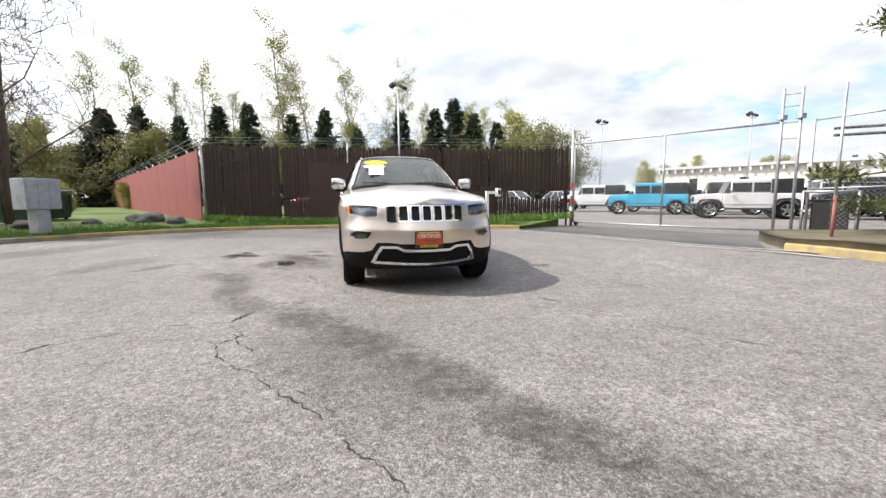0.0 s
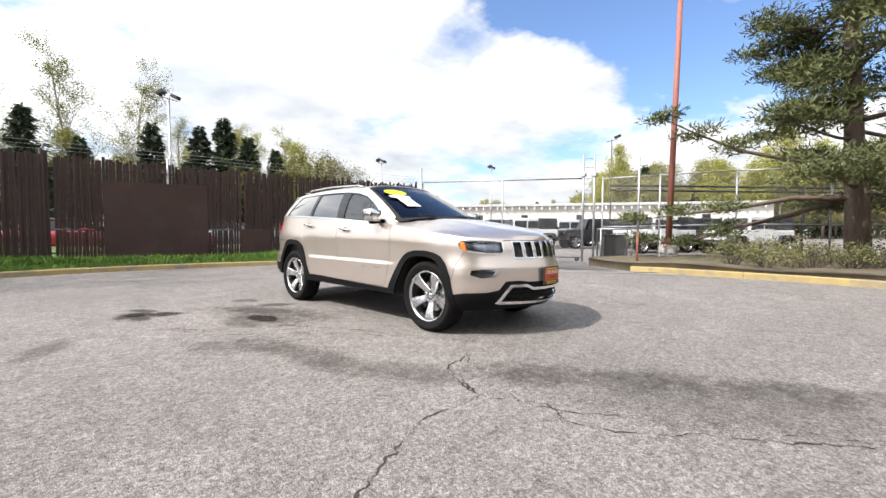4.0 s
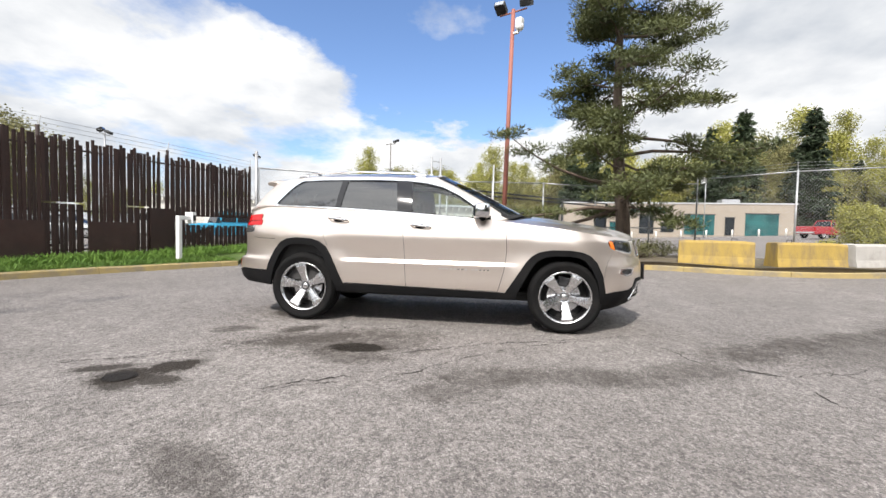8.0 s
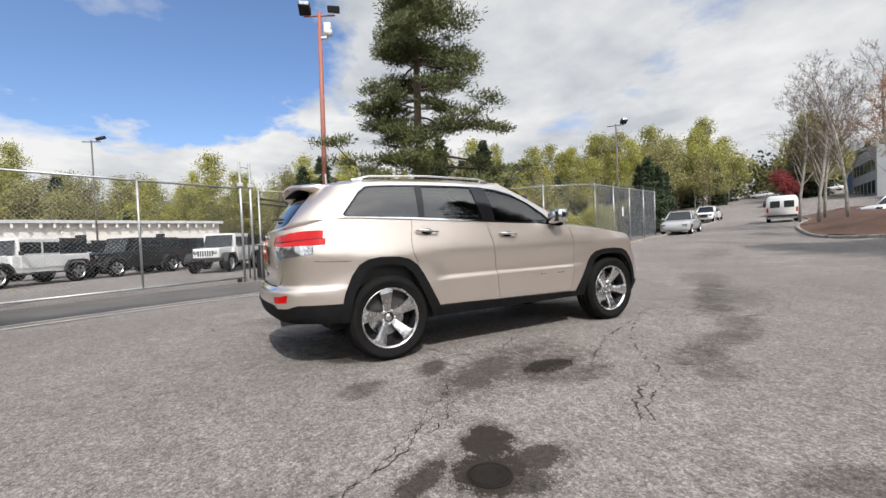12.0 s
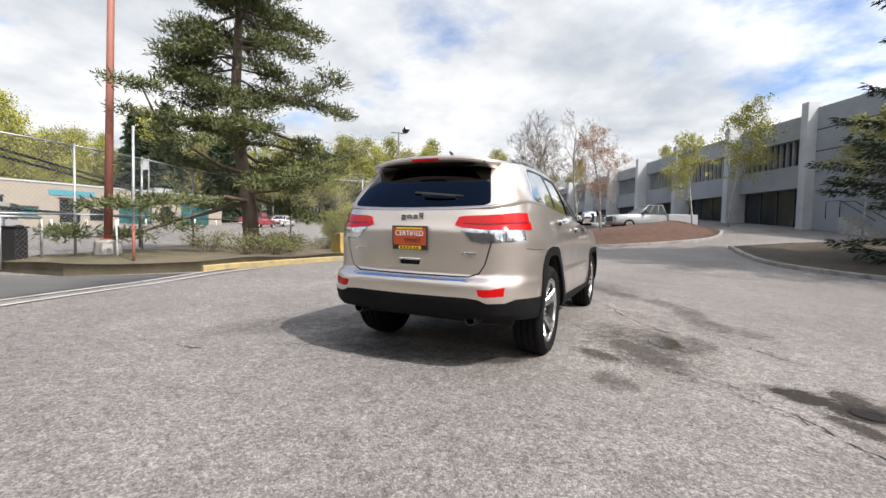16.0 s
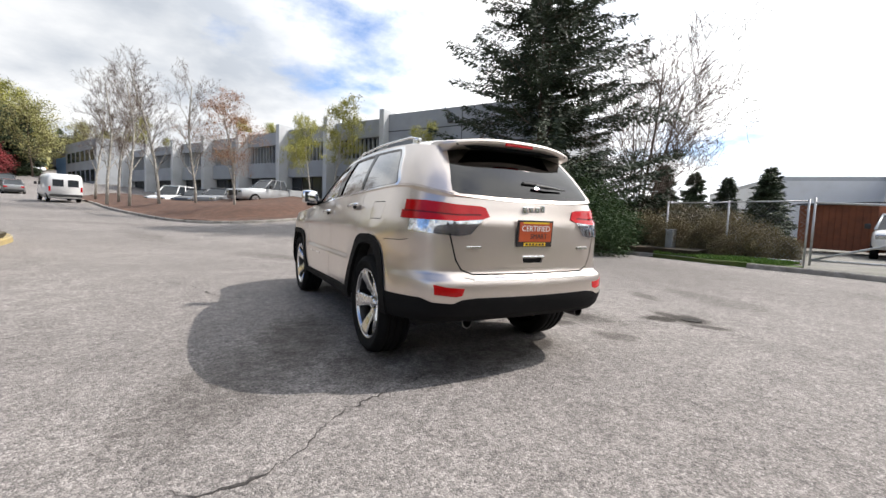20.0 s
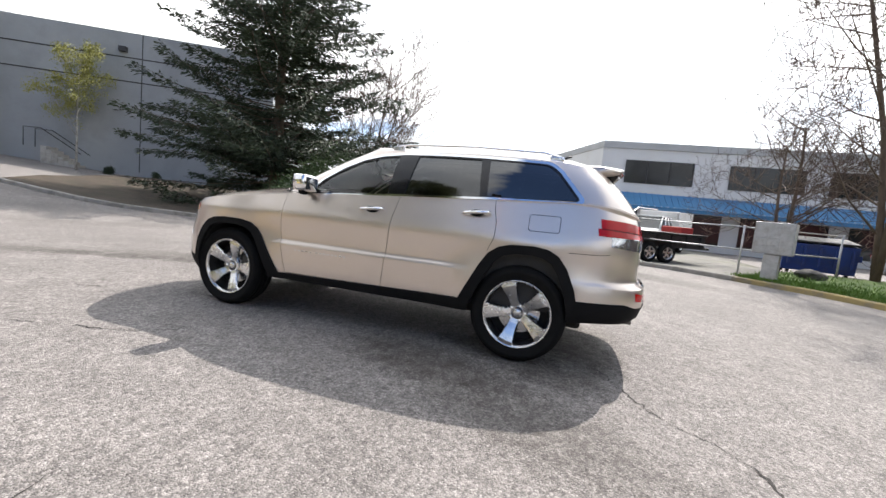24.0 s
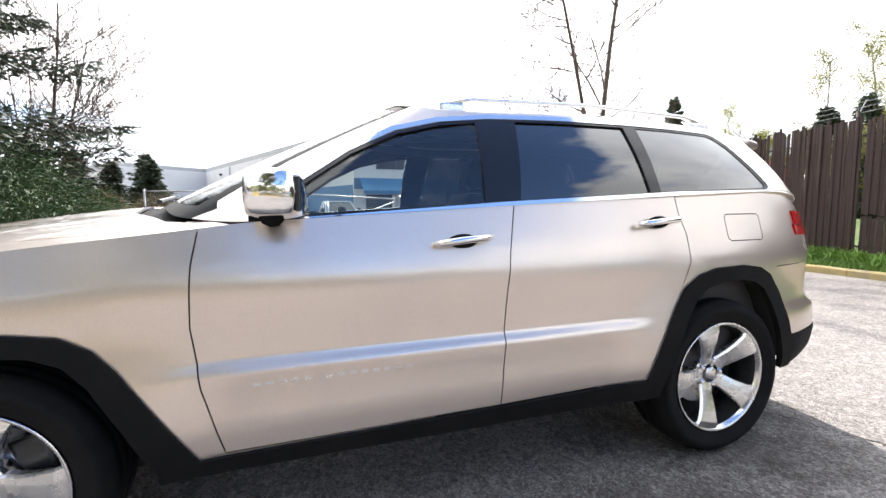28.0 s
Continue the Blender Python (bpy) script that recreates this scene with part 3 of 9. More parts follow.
NORTH_KERB = [(-10.9, -1.4), (-11.05, 1.3), (-10.2, 4.3), (-8.9, 6.0), (-7.6, 7.25), (-6.0, 8.15), (-4.2, 8.62), (-2.4, 8.72), (-0.6, 8.45), (1.4, 7.85), (3.3, 6.95), (4.9, 6.15)]
kerb("kerb_north", NORTH_KERB[3:], M_CURBY, "weathered kerb with worn yellow paint beside the grass")
kerb("kerb_west", NORTH_KERB[:4], M_CURB, "dirty grey concrete kerb along the yard entrance")
EAST_KERB = [(7.1, -0.9), (6.95, -2.0), (7.0, -3.6), (6.95, -5.2), (6.35, -7.4), (6.35, -9.4), (6.65, -10.6), (7.4, -11.5), (8.3, -12.7), (9.7, -15.8), (11.3, -19.8), (13.0, -25.0), (17.5, -36.0), (24.0, -52.0)]
kerb("kerb_east", EAST_KERB[:9], M_CURBY, "yellow painted kerb round the planted island")
kerb("kerb_street", EAST_KERB[8:], M_CURB, "grey kerb along the sloping street")
SOUTH_KERB = [(-5.2, -17.5), (-5.4, -13.0), (-6.6, -10.6), (-8.6, -8.6), (-10.4, -7.0), (-11.2, -4.6), (-11.2, -3.0)]
kerb("kerb_south", SOUTH_KERB, M_CURB, "dark shaded kerb beside the spruce bed")
MULCH_KERB = [(14.2, -46.0), (11.2, -40.5), (9.4, -35.5), (8.0, -30.5), (6.2, -25.5), (3.5, -20.2), (1.1, -18.4), (-1.6, -18.7), (-4.2, -20.5), (-5.5, -23.2), (-6.2, -27.0)]
kerb("kerb_mulch", MULCH_KERB, M_CURB, "pale kerb round the bark-mulched bank")

verge = NORTH_KERB[3:] + [(6.8, 7.0), (7.0, 8.6), (3.0, 11.0), (-1.0, 18.0), (-6.0, 40.0), (-28.0, 52.0), (-40.0, 34.0), (-18.0, 18.2), (-12.6, 15.2), (-12.2, 9.0), (-10.4, 7.4)]


def polygon(name, pts, lift, material, label, category, bank=None, grid=0.45):
    """A level bed cut to its outline, in small cells, raised by lift and banked."""
    bm = bmesh.new()
    bm.faces.new([bm.verts.new((x, y, 0)) for x, y in pts])
    bm.normal_update()
    bmesh.ops.triangulate(bm, faces=bm.faces[:])
    xs, ys = [p[0] for p in pts], [p[1] for p in pts]
    for lo, hi, no, axis in ((min(xs), max(xs), (1, 0, 0), 0), (min(ys), max(ys), (0, 1, 0), 1)):
        n = min(90, int((hi - lo) / grid))
        for k in range(1, n):
            co = [0, 0, 0]
            co[axis] = lo + (hi - lo) * k / n
            bmesh.ops.bisect_plane(bm, geom=bm.verts[:] + bm.edges[:] + bm.faces[:], plane_co=co, plane_no=no, dist=1e-5)
    for v in bm.verts:
        v.co.z = ground_z(v.co.x, v.co.y) + lift + (bank(v.co.x, v.co.y) if bank else 0.0)
    bm.normal_update()
    for f in bm.faces:
        if f.normal.z < 0:
            f.normal_flip()
    for e in [e for e in bm.edges if e.is_boundary]:
        low = [bm.verts.new((v.co.x, v.co.y, ground_z(v.co.x, v.co.y) - 0.05)) for v in e.verts]
        bm.faces.new((e.verts[0], e.verts[1], low[1], low[0]))
    return tagged(part(name, bm, material, smooth=True), label, category, kind="structure")


def verge_bank(x, y):
    edge = min((Vector((x, y)) - Vector(p)).length for p in along(NORTH_KERB, 0.8))
    return 0.16 * smooth01(edge / 2.5) + 0.05 * noise.noise((x * 0.6, y * 0.6, 1))


polygon("grass_verge", verge, 0.10, M_GRASS, "bright spring grass on a low verge", "grass", verge_bank, 0.8)
polygon("gravel_yard", [(-11.0, -4.5), (-11.0, 1.5), (-10.25, 4.3), (-9.0, 6.0), (-10.4, 7.4), (-12.3, 8.8), (-26.0, 10.0), (-40.0, 2.0), (-38.0, -12.0), (-14.0, -6.0)], 0.03, M_GRAVEL, "pale gravel yard with weeds", "gravel", None, 1.5)
polygon("grass_strip", [(-11.0, -4.3), (-10.95, -1.4), (-10.97, -0.8), (-12.1, -0.6), (-12.6, -4.6)], 0.11, M_GRASS, "rough green grass strip along the yard kerb", "grass", lambda x, y: 0.05 * noise.noise((x, y, 3)), 0.5)
polygon("spruce_bed", SOUTH_KERB + [(-13.5, -3.5), (-24.0, -8.0), (-22.0, -16.0), (-14.0, -21.0), (-8.0, -20.0)], 0.09, M_BEDSHADE, "needle litter under the spruce, its colour darkened for shade", "planting bed", lambda x, y: 0.25 * smooth01((-x - 8) / 4), 1.0)
MULCH_LINE = along(MULCH_KERB, 0.8)
polygon("mulch_bank", MULCH_KERB + [(-1.0, -28.5), (3.0, -33.0), (8.5, -42.5)], 0.10, M_MULCH, "raised bank of reddish bark mulch", "planting bed", lambda x, y: 0.62 * smooth01(min((Vector((x, y)) - Vector(p)).length for p in MULCH_LINE) / 3.0) + 0.06 * noise.noise((x, y, 5)), 0.9)
island = EAST_KERB[:9] + [(9.2, -12.9), (9.6, -10.2), (12.3, -8.0), (14.5, -5.0), (12.6, -1.2), (10.6, 1.2), (8.6, 0.9)]
polygon("shrub_island", island, 0.10, M_LITTER, "planted island with litter, twigs and thin grass", "planting bed", lambda x, y: 0.14 * noise.noise((x * 0.5, y * 0.5, 2)) + 0.1, 0.5)

# cracks, joints, ironwork
CRACKS = [
    [(-3.27, -3.47), (-3.12, -3.27), (-2.84, -3.12), (-2.52, -2.98), (-2.20, -2.95), (-1.97, -2.98), (-1.76, -2.66), (-1.40, -2.45), (-1.02, -2.08), (-0.64, -1.9)],
    [(-1.97, -2.97), (-1.76, -3.34), (-1.89, -3.60), (-1.71, -3.97), (-1.56, -4.14), (-1.41, -4.39), (-1.07, -4.89), (-0.91, -5.23), (-0.71, -5.53)],
    [(-1.49, -4.40), (-1.21, -4.52), (-1.06, -4.72), (-1.02, -4.91)],
    [(-0.66, -0.25), (-0.90, 0.10), (-1.19, 0.53), (-1.09, 0.91), (-0.63, 1.06)],
    [(-1.50, 1.34), (-1.82, 1.44), (-2.14, 1.81), (-2.42, 2.03), (-2.57, 2.28), (-2.68, 2.60)],
    [(-1.92, 1.49), (-2.23, 1.69), (-2.38, 1.91)],
    [(-0.70, -2.44), (-1.05, -1.70), (-1.45, -0.75), (-1.72, -0.25), (-2.02, 0.17)],
    [(-2.50, 0.13), (-2.66, 0.47), (-2.86, 0.74), (-2.97, 0.95)],
    [(-3.75, 2.40), (-3.54, 2.16), (-3.35, 2.00), (-3.14, 1.78), (-2.98, 1.68)],
    [(-2.74, 2.60), (-2.64, 2.42), (-2.25, 1.84), (-1.89, 1.36)],
    [(-2.97, 0.80), (-2.75, 0.46), (-2.50, -0.03), (-1.84, -0.60), (-1.33, -1.26), (-1.10, -1.70)],
    [(-1.04, -2.19), (-1.40, -2.36), (-1.68, -2.47), (-1.92, -2.92)],
    [(-1.76, -3.06), (-1.79, -3.38), (-1.47, -4.06)],
    [(2.9, 3.5), (2.6, 3.05), (2.27, 2.80), (1.95, 2.88), (1.66, 2.72), (1.40, 2.45), (1.08, 2.27), (0.62, 2.08)],
    [(2.60, -2.75), (2.25, -2.26), (2.03, -1.63), (1.84, -1.23), (1.35, -0.99)],
    [(1.09, -2.84), (1.76, -4.23), (2.21, -5.01)], [(3.92, 1.02), (3.84, 0.32), (3.21, -0.03)],
]
for pts in CRACKS:
    line = along(pts, 0.025)
    verts, faces = [], []
    for i, (x, y) in enumerate(line):
        ax, ay = line[max(i - 1, 0)]
        bx, by = line[min(i + 1, len(line) - 1)]
        d = Vector((bx - ax, by - ay)).normalized()
        w = max(0.0006, 0.0005 + 0.014 * abs(noise.noise((x * 4, y * 4, 9))) + 0.006 * noise.noise((x * 17, y * 17, 2))) * min(1, i / 6, (len(line) - 1 - i) / 6)
        off = 0.035 * noise.noise((x * 9, y * 9, 4)) + 0.032 * noise.noise((x * 23, y * 23, 7))
        for s in (-w, w):
            verts.append((x - d.y * (off + s), y + d.x * (off + s), 0.004))
        if i:
            faces.append((2 * i - 2, 2 * i, 2 * i + 1, 2 * i - 1))
    tagged(quick("asphalt_crack", verts, faces, M_CRACK), "narrow dark crack in the asphalt", "crack", kind="structure")
for k, shift in enumerate((0.0, 0.42)):
    pts = [(4.6, 5.9), (5.35, 4.3), (6.0, 2.7), (6.5, 1.1), (6.85, -0.5), (6.95, -1.9)]
    line = along([(x - shift * 0.85, y - shift * 0.45) for x, y in pts], 0.3)
    verts, faces = [], []
    for i, (x, y) in enumerate(line):
        ax, ay = line[max(i - 1, 0)]
        bx, by = line[min(i + 1, len(line) - 1)]
        d = Vector((bx - ax, by - ay)).normalized()
        for s in (-0.05, 0.05):
            verts.append((x - d.y * s, y + d.x * s, ground_z(x, y) + 0.012 + 0.001 * k))
        if i:
            faces.append((2 * i - 2, 2 * i, 2 * i + 1, 2 * i - 1))
    tagged(quick("pavement_joint", verts, faces, M_JOINT), "pale concrete joint strip across the gateway", "joint", kind="structure")
polygon("gateway_apron", [(4.7, 5.95), (5.45, 4.3), (6.1, 2.7), (6.6, 1.1), (6.98, -0.6), (8.6, 0.9), (10.0, 1.6), (7.3, 7.0), (6.9, 6.9)], 0.006, surf("dark_patch_asphalt", (0.075, 0.072, 0.068), (0.11, 0.105, 0.10), 1.2, 0.9, bump=0.6, grain=90), "darker patched asphalt at the gateway", "asphalt", None, 1.5)

# shallow clear water standing in the hollow
puddle = bmesh.new()
ring = []
for k in range(36):
    a = k * math.tau / 36
    r = 1.0 + 0.22 * noise.noise((math.cos(a) * 1.3, math.sin(a) * 1.3, 4.0)) + 0.10 * noise.noise((math.cos(a) * 4, math.sin(a) * 4, 9.0))
    ring.append(puddle.verts.new((-1.84 + r * (0.13 * math.cos(a) - 0.05 * math.sin(a)), 0.48 + r * (0.04 * math.cos(a) + 0.24 * math.sin(a)), 0.004)))
puddle.faces.new(ring)
me = bpy.data.meshes.new("puddle")
puddle.to_mesh(me)
puddle.free()
me.materials.append(glass("puddle_water", (0.99, 0.98, 0.96), 0.6, 0.06))
tagged(new("puddle", me), "shallow clear puddle in a damp brown hollow of the asphalt", "puddle", kind="structure")
cover = thing("manhole_cover", "dark iron manhole cover in a wet hollow", "manhole cover", at=pose(-2.88, 1.83, 0.001) @ Matrix.Diagonal((0.68, 0.68, 1, 1)))
part("rim", lathe(bmesh.new(), [(0.0, 0.155), (0.004, 0.155), (0.004, 0.138), (0.0, 0.138)], 32, "z"), M_IRON, cover)
part("lid", lathe(bmesh.new(), [(0.001, 0.134), (0.005, 0.132), (0.005, 0.08), (0.003, 0.075), (0.003, 0.03), (0.004, 0.001)], 32, "z"), M_IRON, cover)

# ---- plants ----
rng = np.random.default_rng(7)


def leaves(name, mid, ahead, length, width, material, parent, seed=1, droop=0.0):
    """Many small leaf blades, one at each point of mid, pointing along ahead."""
    r = np.random.default_rng(seed)
    mid, ahead = np.asarray(mid, float), np.asarray(ahead, float)
    n = len(mid)
    ahead = ahead / (np.linalg.norm(ahead, axis=1, keepdims=True) + 1e-9)
    side = np.cross(ahead, r.normal(size=(n, 3)))
    side /= np.linalg.norm(side, axis=1, keepdims=True) + 1e-9
    ln = (length * r.uniform(0.6, 1.3, n))[:, None]
    wd = (width * r.uniform(0.6, 1.3, n))[:, None]
    tip = mid + ahead * ln
    tip[:, 2] -= droop * ln[:, 0]
    bend = mid + ahead * ln * 0.45
    v = np.stack([mid, bend + side * wd / 2, tip, bend - side * wd / 2], 1).reshape(-1, 3)
    me = bpy.data.meshes.new(name)
    me.vertices.add(4 * n)
    me.vertices.foreach_set("co", v.ravel())
    me.loops.add(4 * n)
    me.loops.foreach_set("vertex_index", np.arange(4 * n))
    me.polygons.add(n)
    me.polygons.foreach_set("loop_start", np.arange(n) * 4)
    me.polygons.foreach_set("loop_total", np.full(n, 4))
    me.update(calc_edges=True)
    me.materials.append(material)
    ob = new(name, me)
    ob.parent = parent
    return ob


def limb_points(a, d, length, r, sag=0.0, wob=0.12, steps=4):
    pts, p, d = [Vector(a)], Vector(a), Vector(d).normalized()
    for _ in range(steps):
        d = (d + Vector(r.normal(0, wob, 3)) + Vector((0, 0, -sag))).normalized()
        p = p + d * (length / steps)
        pts.append(p)
    return pts, d


def conifer(label, h, spread, low=0.06, seed=3, needles=M_SPRUCE, whorls=26, per=7, sag=0.05, blade=(0.34, 0.10), density=1.0, category="conifer", dip=0.0, taper=0.75, fan=0.22):
    """A layered conifer: trunk, drooping limbs and sprays of needles with gaps between the layers."""
    r = np.random.default_rng(seed)
    root = thing("conifer", label, category)
    part("trunk", tubed([(0, 0, -0.3), (0.02 * h * 0.1, 0, h * 0.4), (0, 0.01 * h, h * 0.98)], h * 0.017, 0.01, 8), M_BARK, root, smooth=True)
    wood, mid, way = bmesh.new(), [], []
    for k in range(whorls):
        f = (k + r.uniform(-0.5, 0.5)) / whorls
        z = h * (low + (0.97 - low) * max(0, f) ** 0.9)
        reach = spread * (1 - max(0, f)) ** taper * r.uniform(0.75, 1.1) + 0.12
        for _ in range(max(3, int(per * (1 - 0.4 * f)))):
            a = r.uniform(0, 2 * math.pi)
            ln = reach * r.uniform(0.55, 1.12)
            pts, d = limb_points((0, 0, z + r.uniform(-0.5, 0.5) * h / whorls), (math.cos(a), math.sin(a), 0.25 * f + r.uniform(-0.08, 0.12) - dip * (1 - f)), ln, r, sag, 0.06)
            tube(wood, pts, 0.012 + 0.006 * ln, 0.004, 4, False)
            count = int((8 + 34 * ln) * density)
            t = r.uniform(0.12, 1.0, count) * (len(pts) - 1)
            for q in t:
                i = min(int(q), len(pts) - 2)
                p = pts[i].lerp(pts[i + 1], q - i)
                e = (pts[i + 1] - pts[i]).normalized()
                s = Vector((-e.y, e.x, 0)) * r.choice((-1, 1))
                w = fan * ln * (1.1 - q / len(pts))
                mid.append(p + s * r.uniform(0, 1) * w + Vector((0, 0, r.normal(0, 0.05) - 0.15 * w - fan * 0.6 * abs(r.normal(0, 0.5)))))
                way.append(e * 0.8 + s * 0.9 + Vector(r.normal(0, 0.35, 3)) - Vector((0, 0, 0.15)))
    tagged(part("limb", wood, M_BARK, root), "dark limbs", kind="stuff")
    leaves("crown", mid, way, blade[0], blade[1], needles, root, seed, 0.15)
    return root


def broadleaf(label, h, trunk_r, seed, bark=M_BARK, leaf=None, leaf_size=0.12, leaf_count=6, fork=0.28, up=0.75, depth=4, slender=1.0, stems=1, lean=(0, 0), name="tree", cloud=0.25, category="tree", finest=0.0, splay=0.16):
    """A branching tree with a tapered trunk; with leaf material it carries sparse spring leaves."""
    r = np.random.default_rng(seed)
    root = thing(name, label, category)
    trunk, twigs, mid, way = bmesh.new(), bmesh.new(), [], []

    def grow(p, d, ln, rad, level):
        steps = 5 if level == 0 else 3
        pts, end = limb_points(p, d, ln, r, -0.03 * level, 0.05 + 0.05 * level, steps)
        tube(trunk if level < 2 else twigs, pts, max(rad, finest), max(rad * (0.35 if level == 0 else 0.3), finest * 0.55), 8 if level == 0 else (5 if level == 1 else 3), level == 0)
        if leaf and level >= 2:
            for _ in range(leaf_count if level < depth else leaf_count * 2):
                q = r.uniform(0.2, 1.0) * (len(pts) - 1)
                i = min(int(q), len(pts) - 2)
                mid.append(pts[i].lerp(pts[i + 1], q - i) + Vector(r.normal(0, cloud, 3)))
                way.append(r.normal(size=3))
        if level >= depth:
            return
        kids = {0: 15, 1: 6, 2: 4, 3: 3}[level]
        for k in range(kids):
            q = (fork + (0.99 - fork) * (k + r.uniform(0, 1)) / kids if level == 0 else r.uniform(0.25, 1.0)) * (len(pts) - 1)
            i = min(int(q), len(pts) - 2)
            b = pts[i].lerp(pts[i + 1], q - i)
            e = (pts[i + 1] - pts[i]).normalized()
            a = r.uniform(0, 2 * math.pi)
            s = e.orthogonal().normalized()
            s = Matrix.Rotation(a, 3, e) @ s
            side = (s * (1.0 if level else slender) + e * up + Vector((0, 0, 0.25))).normalized()
            part_len = ln * ((0.52 * slender) * (1.15 - 0.7 * q / len(pts)) if level == 0 else 0.55) * r.uniform(0.7, 1.2)
            grow(b, side, part_len, rad * (0.36 if level == 0 else 0.45) * (1.1 - 0.6 * q / len(pts)), level + 1)

    for k in range(stems):
        a = 2 * math.pi * k / max(1, stems) + 0.5
        tilt = Vector((lean[0] + (splay * math.cos(a) if stems > 1 else 0), lean[1] + (splay * math.sin(a) if stems > 1 else 0), 1))
        grow((0, 0, -0.2), tilt, h * (1 - 0.08 * k), trunk_r * (1 - 0.15 * k), 0)
    part("trunk", trunk, bark, root, smooth=True)
    tagged(part("branch", twigs, bark if leaf else M_TWIG, root), "fine branches", kind="stuff")
    if leaf:
        leaves("crown", mid, way, leaf_size, leaf_size * 0.8, leaf, root, seed)
    return root


def pine(at):
    """The tall open pine: bare stretches of trunk, heavy limbs, clumps of needles with sky between."""
    r = np.random.default_rng(21)
    root = thing("pine_tree", "tall open pine with dark scaly trunk and clumped green needles", "tree", at=at)
    line = [Vector(p) for p in ((0, 0, -0.2), (0.05, 0.05, 1.4), (0.32, 0.15, 3.2), (0.42, 0.25, 5.5), (0.25, 0.3, 7.6), (0.35, 0.25, 9.2), (0.3, 0.2, 10.3))]
    part("trunk", tubed(line, 0.24, 0.04, 10), M_BARK, root, smooth=True)
    wood, mid, way = bmesh.new(), [], []

    def clump(c, size, n):
        for _ in range(n):
            o = Vector(r.normal(0, 1, 3))
            o = o.normalized() * size * r.uniform(0.05, 1.0) ** 0.7
            o.z *= 0.38
            mid.append(c + o)
            way.append(o * 1.2 + Vector((0, 0, 0.35)) + Vector(r.normal(0, 0.5, 3)))

    layers = [(1.7, 3.0, 4), (2.3, 3.2, 4), (2.9, 2.6, 4), (3.7, 2.7, 4), (4.6, 3.1, 4), (5.2, 2.6, 4), (5.9, 2.9, 4), (6.7, 3.1, 4), (7.3, 2.3, 4), (7.9, 2.7, 4), (8.6, 2.2, 4), (9.2, 1.8, 5), (9.7, 1.3, 5), (10.2, 0.7, 4)]
    for z0, reach, n in layers:
        for k in range(n):
            z = min(10.2, max(1.3, z0 + r.uniform(-0.35, 0.35)))
            heavy = math.pi / 2 if z < 3.2 else -math.pi / 2
            a = 2 * math.pi * (k + r.uniform(-0.45, 0.45)) / n + z0 * 2.4
            ln = reach * r.uniform(0.45, 1.15) * (1 + 0.34 * math.cos(a - heavy))
            i = max(j for j in range(len(line)) if line[j].z <= z)
            i = min(i, len(line) - 2)
            p0 = line[i].lerp(line[i + 1], (z - line[i].z) / (line[i + 1].z - line[i].z))
            pts, d = limb_points(p0, (math.cos(a), math.sin(a), r.uniform(-0.22, 0.36) - (0.15 if z < 3 else 0.0)), ln, r, 0.0, 0.19)
            tube(wood, pts, 0.020 + 0.014 * ln, 0.012, 5, False)
            for q in np.linspace(0.55, 1.0, 3):
                s = q * (len(pts) - 1)
                j = min(int(s), len(pts) - 2)
                c = pts[j].lerp(pts[j + 1], s - j)
                e = (pts[j + 1] - pts[j]).normalized()
                for w in (-1, 0, 1):
                    off = Vector((-e.y, e.x, 0.0)) * w * r.uniform(0.3, 0.7) * (1.3 - 0.5 * q) + Vector((0, 0, r.normal(0.06, 0.06)))
                    tube(wood, [c, c + off * 0.6 + Vector((0, 0, 0.03)), c + off], 0.012, 0.005, 3, False)
                    clump(c + off, r.uniform(0.34, 0.56), 150)
    tagged(part("limb", wood, M_BARK, root, smooth=True), "heavy dark limbs", kind="stuff")
    leaves("crown", mid, way, 0.17, 0.036, M_PINE, root, 5)
    return root


pine(pose(10.5, -5.15, 0.25) @ Matrix.Diagonal((1.16, 1.16, 1, 1)))


def at_ground(x, y, turn=0.0, size=1.0, lift=0.0):
    return pose(x, y, ground_z(x, y) + lift, 0, 0, turn) @ Matrix.Diagonal((size, size, size, 1))


spruce = conifer("large dark spruce with drooping limbs and upturned tips", 19.0, 6.3, 0.015, 11, M_SPRUCE, 44, 11, -0.09, (0.24, 0.06), 2.7, dip=0.26, taper=0.62, fan=0.20)
spruce.matrix_basis = at_ground(-12.6, -11.9)
juniper = thing("juniper_bush", "spreading green juniper beneath the spruce", "bush", at=at_ground(-10.2, -7.4))
mid, way = [], []
for _ in range(430):
    a, d = rng.uniform(0, 2 * math.pi), rng.uniform(0, 1) ** 0.5
    c = Vector((3.6 * d * math.cos(a) - 0.6, 2.4 * d * math.sin(a) + 0.2, (3.5 - 2.5 * d) * rng.uniform(0.12, 1.0)))
    out = Vector((math.cos(a), math.sin(a), 0.25))
    for _ in range(95):
        mid.append(c + Vector(rng.normal(0, 0.22, 3)))
        way.append(out + Vector(rng.normal(0, 0.5, 3)))
M = Matrix.Rotation(radians(40), 4, "Z")
leaves("foliage", [M @ v for v in mid], [M.to_3x3() @ v for v in way], 0.16, 0.032, M_JUNIPER, juniper, 8, 0.1)
wood = bmesh.new()
for k in range(9):
    a = k * 0.7
    tube(wood, [(0, 0, -0.1), (0.8 * math.cos(a), 0.7 * math.sin(a), 0.6), (1.9 * math.cos(a), 1.5 * math.sin(a), 1.3)], 0.05, 0.012, 5)
tagged(part("stem", wood, M_BARK, juniper), "woody stems", kind="stuff")

